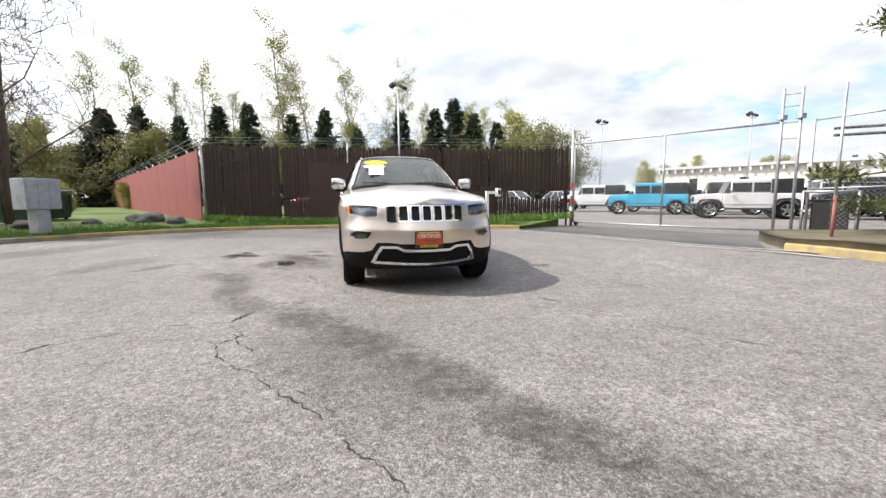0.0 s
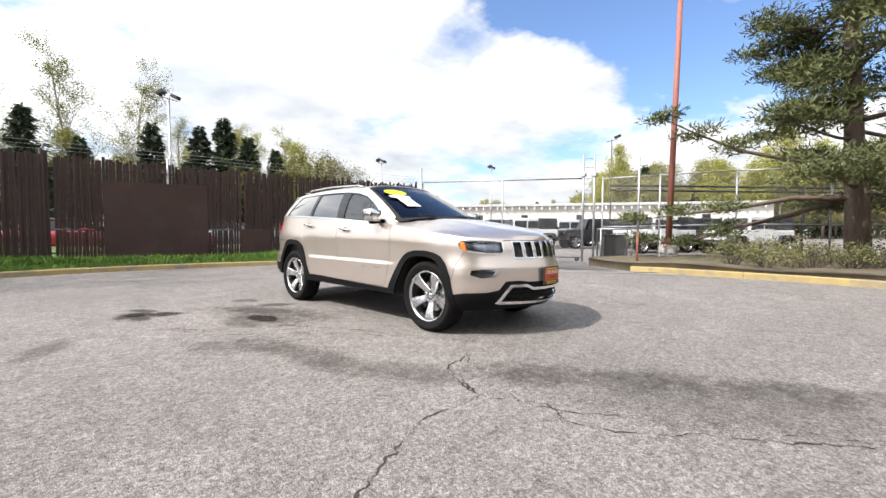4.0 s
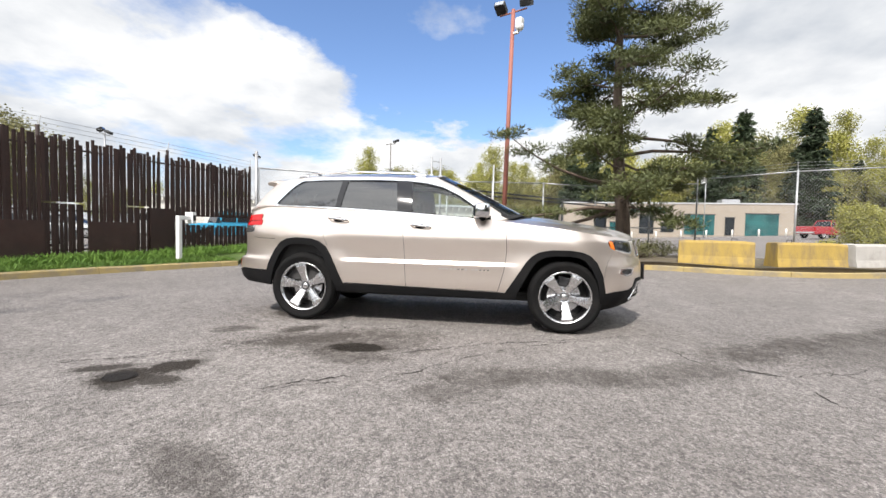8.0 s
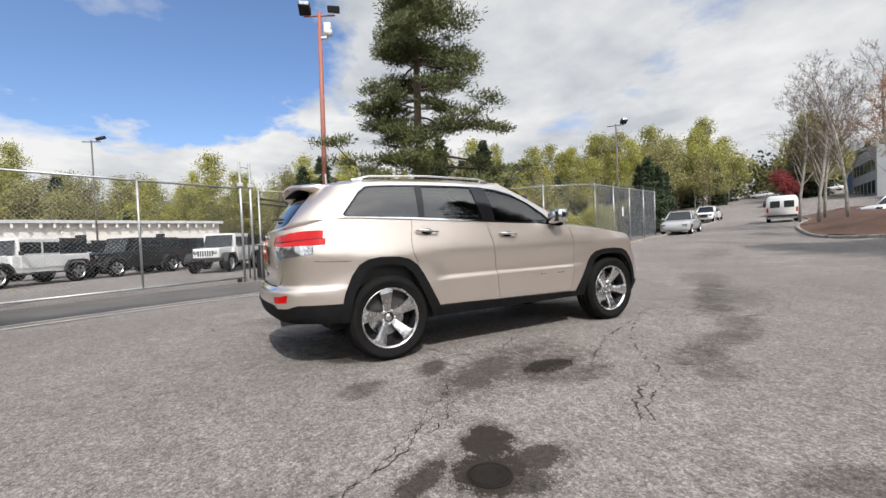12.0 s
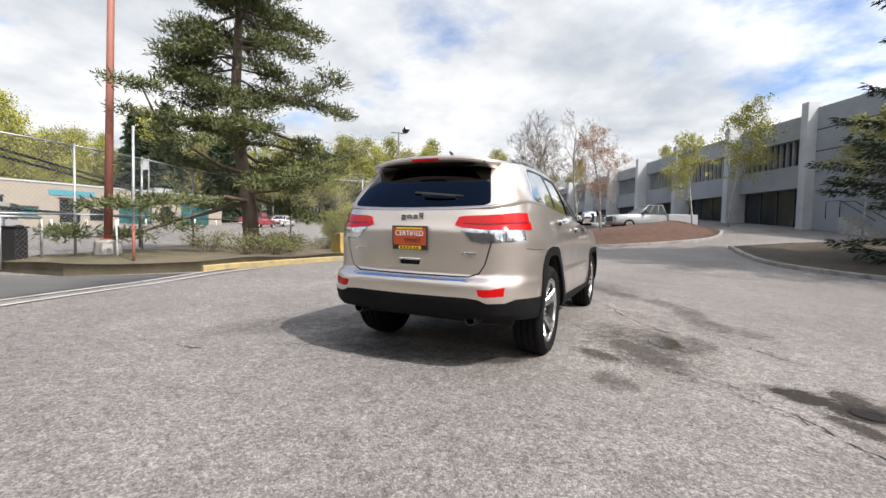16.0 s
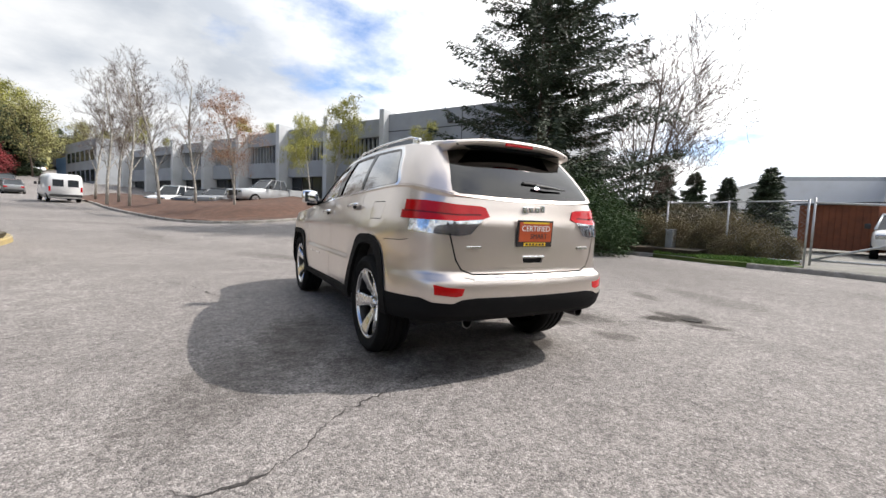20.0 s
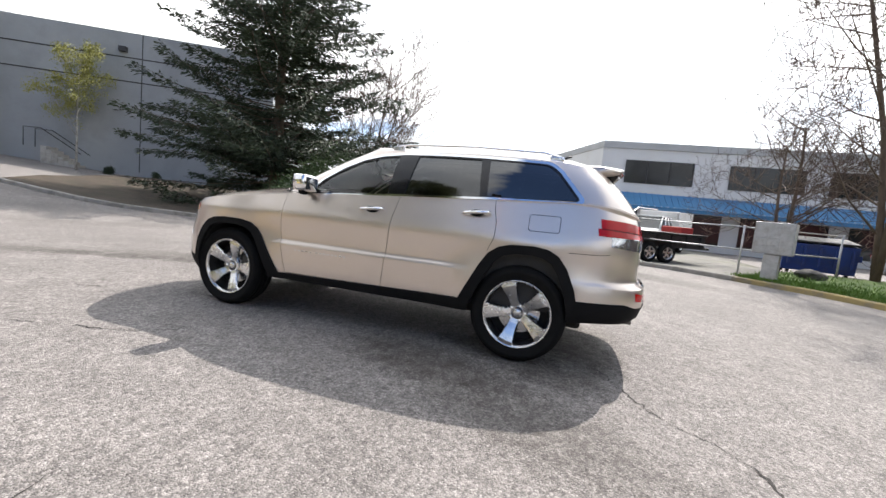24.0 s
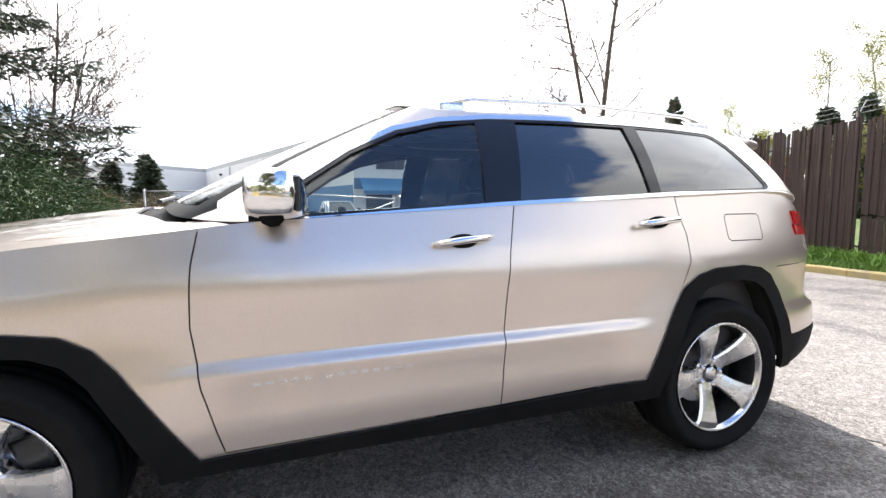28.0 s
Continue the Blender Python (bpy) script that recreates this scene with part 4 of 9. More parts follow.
# shrubs on the island
for x, y, s in ((8.0, -2.9, 1.0), (8.8, -4.0, 1.2), (9.4, -5.6, 1.1), (8.1, -4.4, 1.0), (9.8, -3.0, 1.1), (8.9, -7.0, 0.8), (10.9, -6.6, 0.9), (7.7, -3.6, 0.8), (8.6, -5.0, 0.9)):
    bush = thing("shrub", "low straggly shrub with olive leaves and bare twigs", "shrub", "shrubs on the island", at=pose(x, y, 0.32, 0, 0, x * 90))
    r = np.random.default_rng(int(x * 100))
    stems, mid, way = bmesh.new(), [], []
    for _ in range(38):
        a, t = r.uniform(0, 2 * math.pi), r.uniform(0.3, 1.0)
        end = Vector((0.85 * t * math.cos(a), 0.85 * t * math.sin(a), 0.5 * (1.15 - t * t * 0.8))) * s
        tube(stems, [(end.x * 0.15, end.y * 0.15, -0.05), end * 0.6 + Vector((0, 0, 0.06)), end], 0.006, 0.002, 3, False)
        for _ in range(26):
            mid.append(end * r.uniform(0.45, 1.05) + Vector(r.normal(0, 0.06, 3)))
            way.append(r.normal(size=3) + np.array((0, 0, 0.4)))
    tagged(part("stem", stems, M_TWIG, bush), "thin twigs", kind="stuff")
    leaves("foliage", mid, way, 0.06, 0.03, M_SHRUB, bush, int(y * -10))

# grass tufts
line = along(NORTH_KERB[3:], 0.05)
mid, way = [], []
for _ in range(26000):
    x, y = line[rng.integers(0, len(line))]
    off = rng.exponential(0.55) + 0.12
    nx, ny = (0.25, 0.97) if x > -6 else (-0.7, 0.7)
    px, py = x + nx * off + rng.normal(0, 0.1), y + ny * off + rng.normal(0, 0.1)
    mid.append((px, py, 0.10 + verge_bank(px, py) if off > 0.3 else 0.12))
    way.append((rng.normal(0, 0.35), rng.normal(0, 0.35), 1))
tagged(leaves("grass_blades", mid, way, 0.13, 0.016, M_BLADE, None, 4, 0.2), "uneven bright green grass along the kerb", "grass", kind="stuff")
mid, way = [], []
for _ in range(9000):
    t = rng.uniform(0, 1)
    x, y = -5.7 + 12.9 * t, 10.55 - 3.4 * t
    px, py = x + rng.normal(0, 0.1), y - abs(rng.normal(0, 0.22))
    mid.append((px, py, 0.10 + verge_bank(px, py)))
    way.append((rng.normal(0, 0.4), rng.normal(0, 0.4), 1))
tagged(leaves("long_grass", mid, way, 0.34, 0.02, M_BLADE, None, 6, 0.3), "long green grass at the foot of the fence", "grass", kind="stuff")

# trees near and far
bare = broadleaf("tall leafless tree with several upright stems", 12.5, 0.125, 31, M_BARK, None, fork=0.10, up=0.22, depth=4, slender=0.66, stems=2, finest=0.012, splay=0.055)
bare.matrix_basis = at_ground(-11.8, 10.6, 0, 1, 0.15)
small_bare = broadleaf("small bare tree with dense twigs", 5.6, 0.10, 33, M_BARK, None, fork=0.2, up=0.4, depth=4, slender=1.0, stems=2, finest=0.008)
small_bare.matrix_basis = at_ground(-15.2, 9.4)
vase = broadleaf("leafless spreading tree with fine upright twigs", 9.0, 0.085, 35, M_BARK, None, fork=0.06, up=0.9, depth=4, slender=0.95, stems=4, finest=0.009)
vase.matrix_basis = at_ground(-17.6, -9.8)

poplar = broadleaf("slender birch with thin yellow-green spring leaves", 18.0, 0.17, 41, M_PALEBARK, M_SPRING, 0.15, 10, 0.22, 0.80, 3, 0.55, cloud=0.28, finest=0.012)
poplar.matrix_basis = at_ground(-6.3, 46.6, 0, 0.98)
poplar_b = broadleaf("slender birch with sparse new leaves", 17.0, 0.15, 43, M_PALEBARK, M_SPRING, 0.14, 7, 0.22, 0.85, 3, 0.55, cloud=0.28, finest=0.012)
poplar_b.matrix_basis = at_ground(-27.5, 51.7, 0, 0.95)
for n, (x, y, z) in enumerate(((-22.2, 50.5, 19.6), (-18.8, 49.4, 17.7), (-15.9, 49.0, 20.2), (-12.3, 47.7, 16.4), (-3.6, 45.7, 17.6), (1.4, 44.5, 17.9), (5.7, 43.3, 17.2), (8.7, 42.2, 14.0), (14.0, 40.9, 14.3), (16.0, 40.3, 13.6), (19.2, 39.4, 12.7), (-33.0, 46.0, 15.0), (-8.5, 52.0, 17.0))):
    src, base = ((poplar, 18.0), (poplar_b, 17.0))[(n * 5 // 3) % 2]
    copy_thing(src, at_ground(x, y, n * 67, 0.80 * z / base))
fir = conifer("dark conifer behind the fence", 10.0, 2.2, 0.03, 13, M_SPRUCE, 46, 8, 0.04, (0.40, 0.13), 1.1)
fir.matrix_basis = at_ground(-20.9, 44.9, 0, 1.12)
wide = conifer("broad dark evergreen behind the red fence", 9.5, 3.4, 0.02, 17, M_SPRUCE, 46, 10, 0.03, (0.42, 0.16), 1.2)
wide.matrix_basis = at_ground(-25.0, 47.0, 0, 1.15)
for n, (x, y, z) in enumerate(((-16.7, 43.7, 9.0), (-12.7, 42.8, 9.9), (-9.6, 42.0, 10.1), (-1.9, 40.1, 9.5), (5.8, 38.1, 9.2), (9.2, 37.3, 9.4), (11.1, 36.9, 10.4), (13.1, 36.3, 9.0), (15.4, 35.6, 8.1), (1.5, 41.5, 8.0), (19.5, 40.0, 8.2), (-5.5, 44.0, 9.5), (23.0, 44.0, 9.0), (30.0, 52.0, 10.0))):
    copy_thing(fir, at_ground(x, y, n * 51, z / 10.0))
copy_thing(fir, at_ground(-19.9, 23.0, 20, 0.76) @ Matrix.Diagonal((0.78, 0.78, 1.05, 1)))["label"] = "narrow conifer beside the parked vans"

# woods on the rising ground: birches in leaf, with conifers between
grove = broadleaf("birch in yellow-green spring leaf on the hillside", 14.0, 0.14, 51, M_PALEBARK, M_SPRING, 0.24, 9, 0.12, 0.8, 3, 0.60, cloud=0.40)
grove.matrix_basis = at_ground(77.0, -41.6, 0, 0.95)
grove_b = broadleaf("budding olive-green tree on the hillside", 12.0, 0.16, 53, M_BARK, M_SPRINGDULL, 0.26, 8, 0.10, 0.6, 3, 0.80, cloud=0.46)
grove_b.matrix_basis = at_ground(84.0, -30.0, 0, 0.9)
spots = [(84, -58, 1.5), (89, -54, 1.6), (96, -73, 1.5), (76, -37, 1.2), (87, -5, 0.9), (86, 3, 0.8), (45, -72, 1.1), (52, -96, 1.1), (51, -101, 0.95), (49, -104, 1.0), (48, -109, 1.0), (60, -58, 1.1), (60, -42, 1.0)]
spots = [(x, y, s * 0.88) for x, y, s in spots]
for k in range(270):
    a = radians(rng.uniform(-24, 73))
    d = rng.uniform(82, 130)
    spots.append((d * math.cos(a), -d * math.sin(a) - 4, rng.uniform(0.6, 1.15)))
for k in range(30):
    spots.append((rng.uniform(-20, 70), rng.uniform(-165, -120), rng.uniform(0.6, 1.0)))
for k in range(22):
    a = radians(rng.uniform(20, 50))
    d = rng.uniform(85, 120)
    spots.append((d * math.cos(a), d * math.sin(a), rng.uniform(0.35, 0.6)))
for n, (x, y, s) in enumerate(spots):
    if -6 < x - (8 - y * 0.33) < 30 and y < -22 and abs(x - (9 - (y + 20) * 0.36)) < 9:
        continue
    if 52 < x < 66 and -48 < y < 22:
        continue
    src = (grove, grove_b, grove, fir, grove_b, grove, grove_b)[n % 7]
    broad = rng.uniform(0.85, 1.25) if src is not fir else rng.uniform(0.9, 1.3)
    copy_thing(src, at_ground(x, y, n * 37, s * (1.15 if src is fir else 1.1)) @ Matrix.Diagonal((broad, broad, 1, 1)))
# tall dark firs rising out of the woods
for n, (x, y, z) in enumerate(((75, -37, 17.0), (73, -41, 19.0), (78, -42, 16.0), (69, -49, 18.0), (76, -17, 16.0), (79, -14, 14.5), (82, -52, 16.0))):
    copy_thing(fir, at_ground(x, y, n * 51, z / 10.0))["label"] = "tall dark fir above the spring woods"
# brush and young growth between the birches behind the fence
for n in range(46):
    x = -36 + 62 * (n + rng.uniform(0, 1)) / 46
    y = 49.5 - 0.24 * (x + 20) + rng.uniform(-6, 3)
    copy_thing((grove_b, grove)[n % 3 == 0], at_ground(x, y, n * 71, rng.uniform(0.40, 0.66)) @ Matrix.Diagonal((1.3, 1.3, 1, 1)))["label"] = "young budding growth between the birches"
for n, (x, y, z) in enumerate(((-31, 40, 0.55), (-36, 34, 0.6), (-40, 42, 0.7), (-27, 56, 0.6), (-33, 50, 0.7), (-44, 36, 0.6), (-24, 60, 0.6))):
    copy_thing(grove_b, at_ground(x, y, n * 63, z) @ Matrix.Diagonal((1.3, 1.3, 1, 1)))["label"] = "budding yellow-brown tree on the bank"
hedge = broadleaf("leafy thicket behind the fence", 2.3, 0.04, 57, M_BARK, M_SPRING, 0.08, 8, 0.05, 0.5, 3, 0.9, stems=4, cloud=0.13, name="thicket", category="bush")
hedge.matrix_basis = at_ground(14.0, -15.6, 0, 0.9)
for n, (x, y, s) in enumerate(((16.0, -18.5, 0.9), (17.0, -22.0, 1.1), (12.6, -13.0, 0.35), (19.0, -27.0, 1.2), (22.0, -33.0, 1.3), (18.5, -19.0, 0.9))):
    copy_thing(hedge, at_ground(x, y, n * 77, s))
for n, (x, y, s) in enumerate(((16.5, -26.5, 0.5), (17.6, -29.0, 0.58), (19.5, -33.0, 0.55), (24.0, -40.0, 0.62), (27.0, -46.0, 0.6))):
    copy_thing(fir, at_ground(x, y, n * 91, s))
far_hedge = [(-24, 29), (-30, 32), (-34, 28), (-21, 30.5), (-40, 36), (-17, 33)]
for n, (x, y) in enumerate(far_hedge):
    copy_thing(hedge, at_ground(x, y, n * 40, 1.1))

# mulch bank trees
mulch_tree = broadleaf("leafless young street tree", 7.6, 0.09, 61, M_PALEBARK, None, fork=0.22, up=0.85, depth=4, slender=0.62, finest=0.006)
mulch_tree.matrix_basis = at_ground(7.7, -29.6, 0, 1.05, 0.45)
for n, (x, y, s) in enumerate(((6.4, -28.6, 1.0), (4.7, -27.3, 1.05), (2.7, -26.9, 0.95), (7.6, -33.0, 1.0), (10.0, -39.0, 1.0))):
    copy_thing(mulch_tree, at_ground(x, y, n * 83, s, 0.45))
rusty = broadleaf("young tree with rust-brown buds on the mulch bank", 7.4, 0.10, 63, M_PALEBARK, M_RUSTLEAF, 0.07, 4, 0.22, 0.6, 4, 0.8, cloud=0.10)
rusty.matrix_basis = at_ground(0.7, -22.2, 0, 0.76, 0.4)
birch = broadleaf("white-stemmed birch with thin green leaves by the grey building", 8.0, 0.08, 65, M_PALEBARK, M_SPRING, 0.10, 4, 0.3, 0.5, 4, 0.6, cloud=0.12)
birch.matrix_basis = at_ground(-7.2, -31.5)
copy_thing(birch, at_ground(-12.3, -25.0, 50, 0.8))
copy_thing(birch, at_ground(-4.6, -27.6, 130, 0.75))["label"] = "thin pale birch at the corner of the drive"
maple = broadleaf("small red-leaved maple far down the street", 4.5, 0.1, 67, M_BARK, M_MAPLE, 0.2, 8, 0.2, 0.5, 3, 1.0, cloud=0.3)
maple.matrix_basis = at_ground(30.5, -85.0)

# brush along the yard kerb
brush = broadleaf("tangled brown and olive brush by the yard fence", 1.7, 0.03, 71, M_TWIG, M_DRYBRUSH, 0.06, 4, 0.05, 0.45, 3, 1.0, stems=5, cloud=0.12, name="brush", category="bush")
brush.matrix_basis = at_ground(-12.3, -4.4, 0, 0.7)
for n, (x, y, s) in enumerate(((-12.7, -3.5, 1.1), (-12.2, -2.8, 0.7), (-13.2, -5.2, 1.3), (-12.9, -2.2, 0.9), (-14.4, -4.2, 1.2), (-13.4, -1.5, 0.7), (-12.4, -5.6, 1.2), (-15.5, -6.0, 1.4))):
    copy_thing(brush, at_ground(x, y, n * 61, s * 0.95))
for n, (x, y, s) in enumerate(((-13.6, -6.6, 1.2), (-14.6, -5.4, 1.4), (-15.8, -4.8, 1.3), (-13.8, -3.4, 1.2), (-16.8, -7.2, 1.5), (-17.6, -5.8, 1.4), (-14.9, -2.8, 1.0), (-18.8, -8.4, 1.6), (-20.5, -9.5, 1.6))):
    copy_thing(brush, at_ground(x, y, n * 47, s))
for n, (x, y, s) in enumerate(((-29.0, -11.5, 0.40), (-31.0, -10.0, 0.44), (-27.0, -12.6, 0.42), (-33.5, -11.0, 0.5), (-25.0, -13.6, 0.45))):
    copy_thing(fir, at_ground(x, y, n * 33, s) @ Matrix.Diagonal((1.5, 1.5, 1, 1)))["label"] = "dark evergreen at the far edge of the yard"
mid, way = [], []
for _ in range(9000):
    px, py = rng.uniform(-12.4, -11.1), rng.uniform(-4.4, -0.8)
    mid.append((px, py, 0.12))
    way.append((rng.normal(0, 0.4), rng.normal(0, 0.4), 1))
tagged(leaves("yard_grass", mid, way, 0.14, 0.018, M_BLADE, None, 9, 0.2), "uneven green grass along the yard kerb", "grass", kind="stuff")

# far woods closing the view beyond the lots
for name, material, count, low, high, seed in (("far_woods", M_SPRINGDULL, 34000, 6.0, 13.0, 81), ("far_conifers", M_SPRUCE, 12000, 7.0, 16.0, 82)):
    r = np.random.default_rng(seed)
    a = np.radians(r.uniform(-75, 26, count))
    d = r.uniform(128, 152, count)
    x, y = d * np.cos(a), d * np.sin(a)
    stand = np.array([0.5 + 0.5 * noise.noise((u * 55.0 + seed, 0.3, 0.1)) + 0.22 * noise.noise((u * 210.0, seed, 0.7)) for u in a])
    top = low + (high - low) * np.clip(stand, 0, 1.2)
    keep = (noise.noise((seed, 0, 0)) < 9) & ((stand > 0.42) | (name == "far_woods"))
    z = np.array([ground_z(u, max(v, -170.0)) for u, v in zip(x, y)]) + top * r.uniform(0, 1, count) ** 0.8
    pts = np.stack([x, y, z], 1)[keep]
    tagged(leaves(name, pts, r.normal(size=(len(pts), 3)) + np.array((0, 0, 0.6)), 1.1, 0.7, material, None, seed), "distant spring woods on the rising ground" if name == "far_woods" else "dark distant conifers among the woods", "woods", kind="stuff")

# ---- fences ----
def wires(a, b, z0, z1, cell=0.075, r=0.0024):
    """Diagonal wires of a chain-link panel between two points, as corners and faces."""
    a, b = Vector((*a, 0)), Vector((*b, 0))
    ln, h = (b - a).length, z1 - z0
    u = (b - a).normalized()
    n = Vector((-u.y, u.x, 0))
    verts, faces = [], []
    c = -h
    while c < ln:
        for flip in (False, True):
            u0, u1 = max(0, c), min(ln, c + h)
            if u1 - u0 < 0.02:
                continue
            v0, v1 = u0 - c, u1 - c
            if flip:
                v0, v1 = h - v0, h - v1
            za, zb = ground_z(*(a + u * u0).xy) + z0 + v0, ground_z(*(a + u * u1).xy) + z0 + v1
            p, q = a + u * u0, a + u * u1
            i = len(verts)
            for w, z in ((p, za), (q, zb)):
                verts += [(w.x + n.x * r, w.y + n.y * r, z), (w.x - n.x * r, w.y - n.y * r, z + r), (w.x - n.x * r, w.y - n.y * r, z - r)]
            faces += [(i, i + 1, i + 4, i + 3), (i + 1, i + 2, i + 5, i + 4), (i + 2, i, i + 3, i + 5)]
        c += cell * 1.414
    return verts, faces


def chain_fence(name, label, posts, h, material=M_GALV, cell=0.075, barbed=True, rails=(1.0,), post_r=0.03, wire=True, base=0.1):
    root = thing(name, label, "fence", kind="structure")
    verts, faces = [], []
    for x, y in posts:
        z = ground_z(x, y)
        post = part("post", tubed([(x, y, z - 0.1), (x, y, z + h + 0.05)], post_r, None, 8), material, root, smooth=True)
        if barbed:
            part("barb_arm", tubed([(x, y, z + h), (x - 0.05, y + 0.05, z + h + 0.30)], 0.012, None, 5), material, post)
    for (ax, ay), (bx, by) in zip(posts, posts[1:]):
        za, zb = ground_z(ax, ay), ground_z(bx, by)
        for f in rails:
            part("rail", tubed([(ax, ay, za + h * f), (bx, by, zb + h * f)], 0.021, None, 6), material, root, smooth=True)
        if barbed:
            for k in range(3):
                part("barbed_wire", tubed([(ax, ay, za + h + 0.08 + 0.1 * k), ((ax + bx) / 2, (ay + by) / 2, (za + zb) / 2 + h + 0.06 + 0.1 * k), (bx, by, zb + h + 0.08 + 0.1 * k)], 0.004, None, 4), material, root)
        if wire:
            v, f = wires((ax, ay), (bx, by), base, h, cell)
            i = len(verts)
            verts += v
            faces += [[q + i for q in p] for p in f]
    if wire:
        tagged(quick("chain_link", verts, faces, material, root), kind="stuff")
    return root


# slatted fence: from the corner with the red panels to the rolling gate
A, B = Vector((-5.72, 10.63)), Vector((7.25, 7.2))
slat_fence = thing("slat_fence", "dark brown privacy slats in a tall chain-link fence, some broken", "fence", kind="structure")
L = (B - A).length
U = (B - A).normalized()
slats = {}
n_slats = 180
turn = math.degrees(math.atan2(U.y, U.x))
for k in range(n_slats):
    s = L * (k + 0.5) / n_slats
    p = A + U * s
    f = s / L
    top = 2.68 + 0.24 * (1 - f) ** 2 + 0.06 * noise.noise((k * 0.31, 0, 0)) + rng.uniform(-0.05, 0.05) + (0.05 if k % 4 == 0 else 0.0)
    if k in (38, 71, 97, 118, 141):
        continue
    runs = [(0.14, top)]
    if 0.215 < f < 0.34 or 0.46 < f < 0.52 or 0.84 < f < 0.99:
        runs = [(0.14, 0.92 + 0.03 * noise.noise((k * 0.9, 2, 0))), ((1.20 if f > 0.8 else 0.975) + 0.05 * noise.noise((k * 0.4, 5, 0)), top)]
    if 0.60 < f < 0.66 or 0.72 < f < 0.76:
        runs = [(0.14, 0.97), (0.99, 1.35), (1.38, top)]
    wide = 0.070 if f < 0.22 else (0.067 if f < 0.5 else 0.063)
    for z0, z1 in runs:
        key = (round((z1 - z0) * 20), wide)
        if key not in slats:
            w, t, hh = wide / 2, 0.007, key[0] / 20
            v = [(-w, -t, 0), (0, -t * 1.7, 0), (w, -t, 0), (w, t, 0), (-w, t, 0)]
            v = v + [(x, y, hh) for x, y, _ in v]
            fs = [(i, (i + 1) % 5, (i + 1) % 5 + 5, i + 5) for i in range(5)] + [(4, 3, 2, 1, 0), (5, 6, 7, 8, 9)]
            me = bpy.data.meshes.new("slat")
            me.from_pydata(v, [], fs)
            me.materials.append(M_SLAT)
            slats[key] = me
        ob = new("slat", slats[key])
        ob.parent = slat_fence
        ob.matrix_basis = pose(p.x, p.y + 0.012 * (k % 2), z0 + 0.1, rng.normal(0, 0.3), rng.normal(0, 0.22), turn + rng.normal(0, 2))
for k in range(6):
    p = A + U * (L * k / 5)
    part("post", tubed([(p.x, p.y + 0.06, 0), (p.x, p.y + 0.06, 3.14 - 0.04 * k)], 0.035, None, 8), M_GALV if k in (0, 2) else M_SLAT, slat_fence, smooth=True)
    part("barb_arm", tubed([(p.x, p.y + 0.06, 3.08 - 0.04 * k), (p.x + 0.1, p.y + 0.1, 3.36 - 0.04 * k)], 0.012, None, 5), M_GALV, slat_fence)
for z in (0.35, 1.2, 2.52):
    part("rail", tubed([(A.x, A.y + 0.05, z + 0.1), (B.x, B.y + 0.05, z + 0.1)], 0.022, None, 6), M_SLAT, slat_fence, smooth=True)
for k in range(3):
    pts = [(A.x + (B.x - A.x) * i / 10, A.y + (B.y - A.y) * i / 10 + 0.08, 3.12 - 0.022 * i + 0.1 * k + 0.02 * noise.noise((i, k, 0))) for i in range(11)]
    part("barbed_wire", tubed(pts, 0.005, None, 4), M_GALV, slat_fence)
v, f = wires(A, B, 0.15, 2.7, 0.08, 0.002)
tagged(quick("chain_link", v, f, M_SLAT, slat_fence), kind="stuff")
# patch boards screwed over the slats
for f0, f1, z0, z1 in ((0.29, 0.47, 0.12, 2.25), (0.535, 0.60, 0.2, 0.98), (0.66, 0.735, 0.2, 0.98), (0.76, 0.80, 0.25, 1.35)):
    p, q = A + U * (L * f0), A + U * (L * f1)
    m = pose(p.x, p.y - 0.035, 0.1, 0, 0, turn)
    part("patch_board", boxed(0, (q - p).length, -0.008, 0.008, z0, z1, 0.003, m), M_SLAT, slat_fence)

# oxide red panels running away from the corner
red_fence = thing("red_panel_fence", "oxide red sheet panels on a long fence, with barbed wire above", "fence", kind="structure")
C, D = Vector((-5.9, 10.72)), Vector((-27.5, 52.5))
for k in range(20):
    p, q = C.lerp(D, k / 20), C.lerp(D, (k + 1) / 20)
    m = pose(p.x, p.y, 0.2, 0, 0, math.degrees(math.atan2((q - p).y, (q - p).x)))
    panel = part("panel", boxed(0.012, (q - p).length - 0.012, -0.02, 0.02, 0.02, 2.66 + 0.03 * noise.noise((k, 0, 0)), 0.004, m), M_REDPANEL, red_fence)
    if k in (0, 1, 3):
        part("notice", boxed(1.0, 1.14, -0.028, -0.021, 1.25, 1.55, 0.0, m), M_WHITEPAINT, panel, "small white notice")
    part("post", tubed([(p.x + 0.1, p.y, 0), (p.x + 0.1, p.y, 3.0)], 0.03, None, 8), M_GALV, red_fence, smooth=True)
    part("barb_arm", tubed([(p.x + 0.1, p.y, 2.95), (p.x - 0.25, p.y - 0.1, 3.25)], 0.012, None, 5), M_GALV, red_fence)
for k in range(3):
    part("barbed_wire", tubed([(C.x - 0.02 - 0.11 * k, C.y, 3.03 + 0.1 * k), ((C.x + D.x) / 2 - 0.1 * k, (C.y + D.y) / 2, 3.0 + 0.1 * k), (D.x - 0.11 * k, D.y, 3.03 + 0.1 * k)], 0.006, None, 4), M_GALV, red_fence)

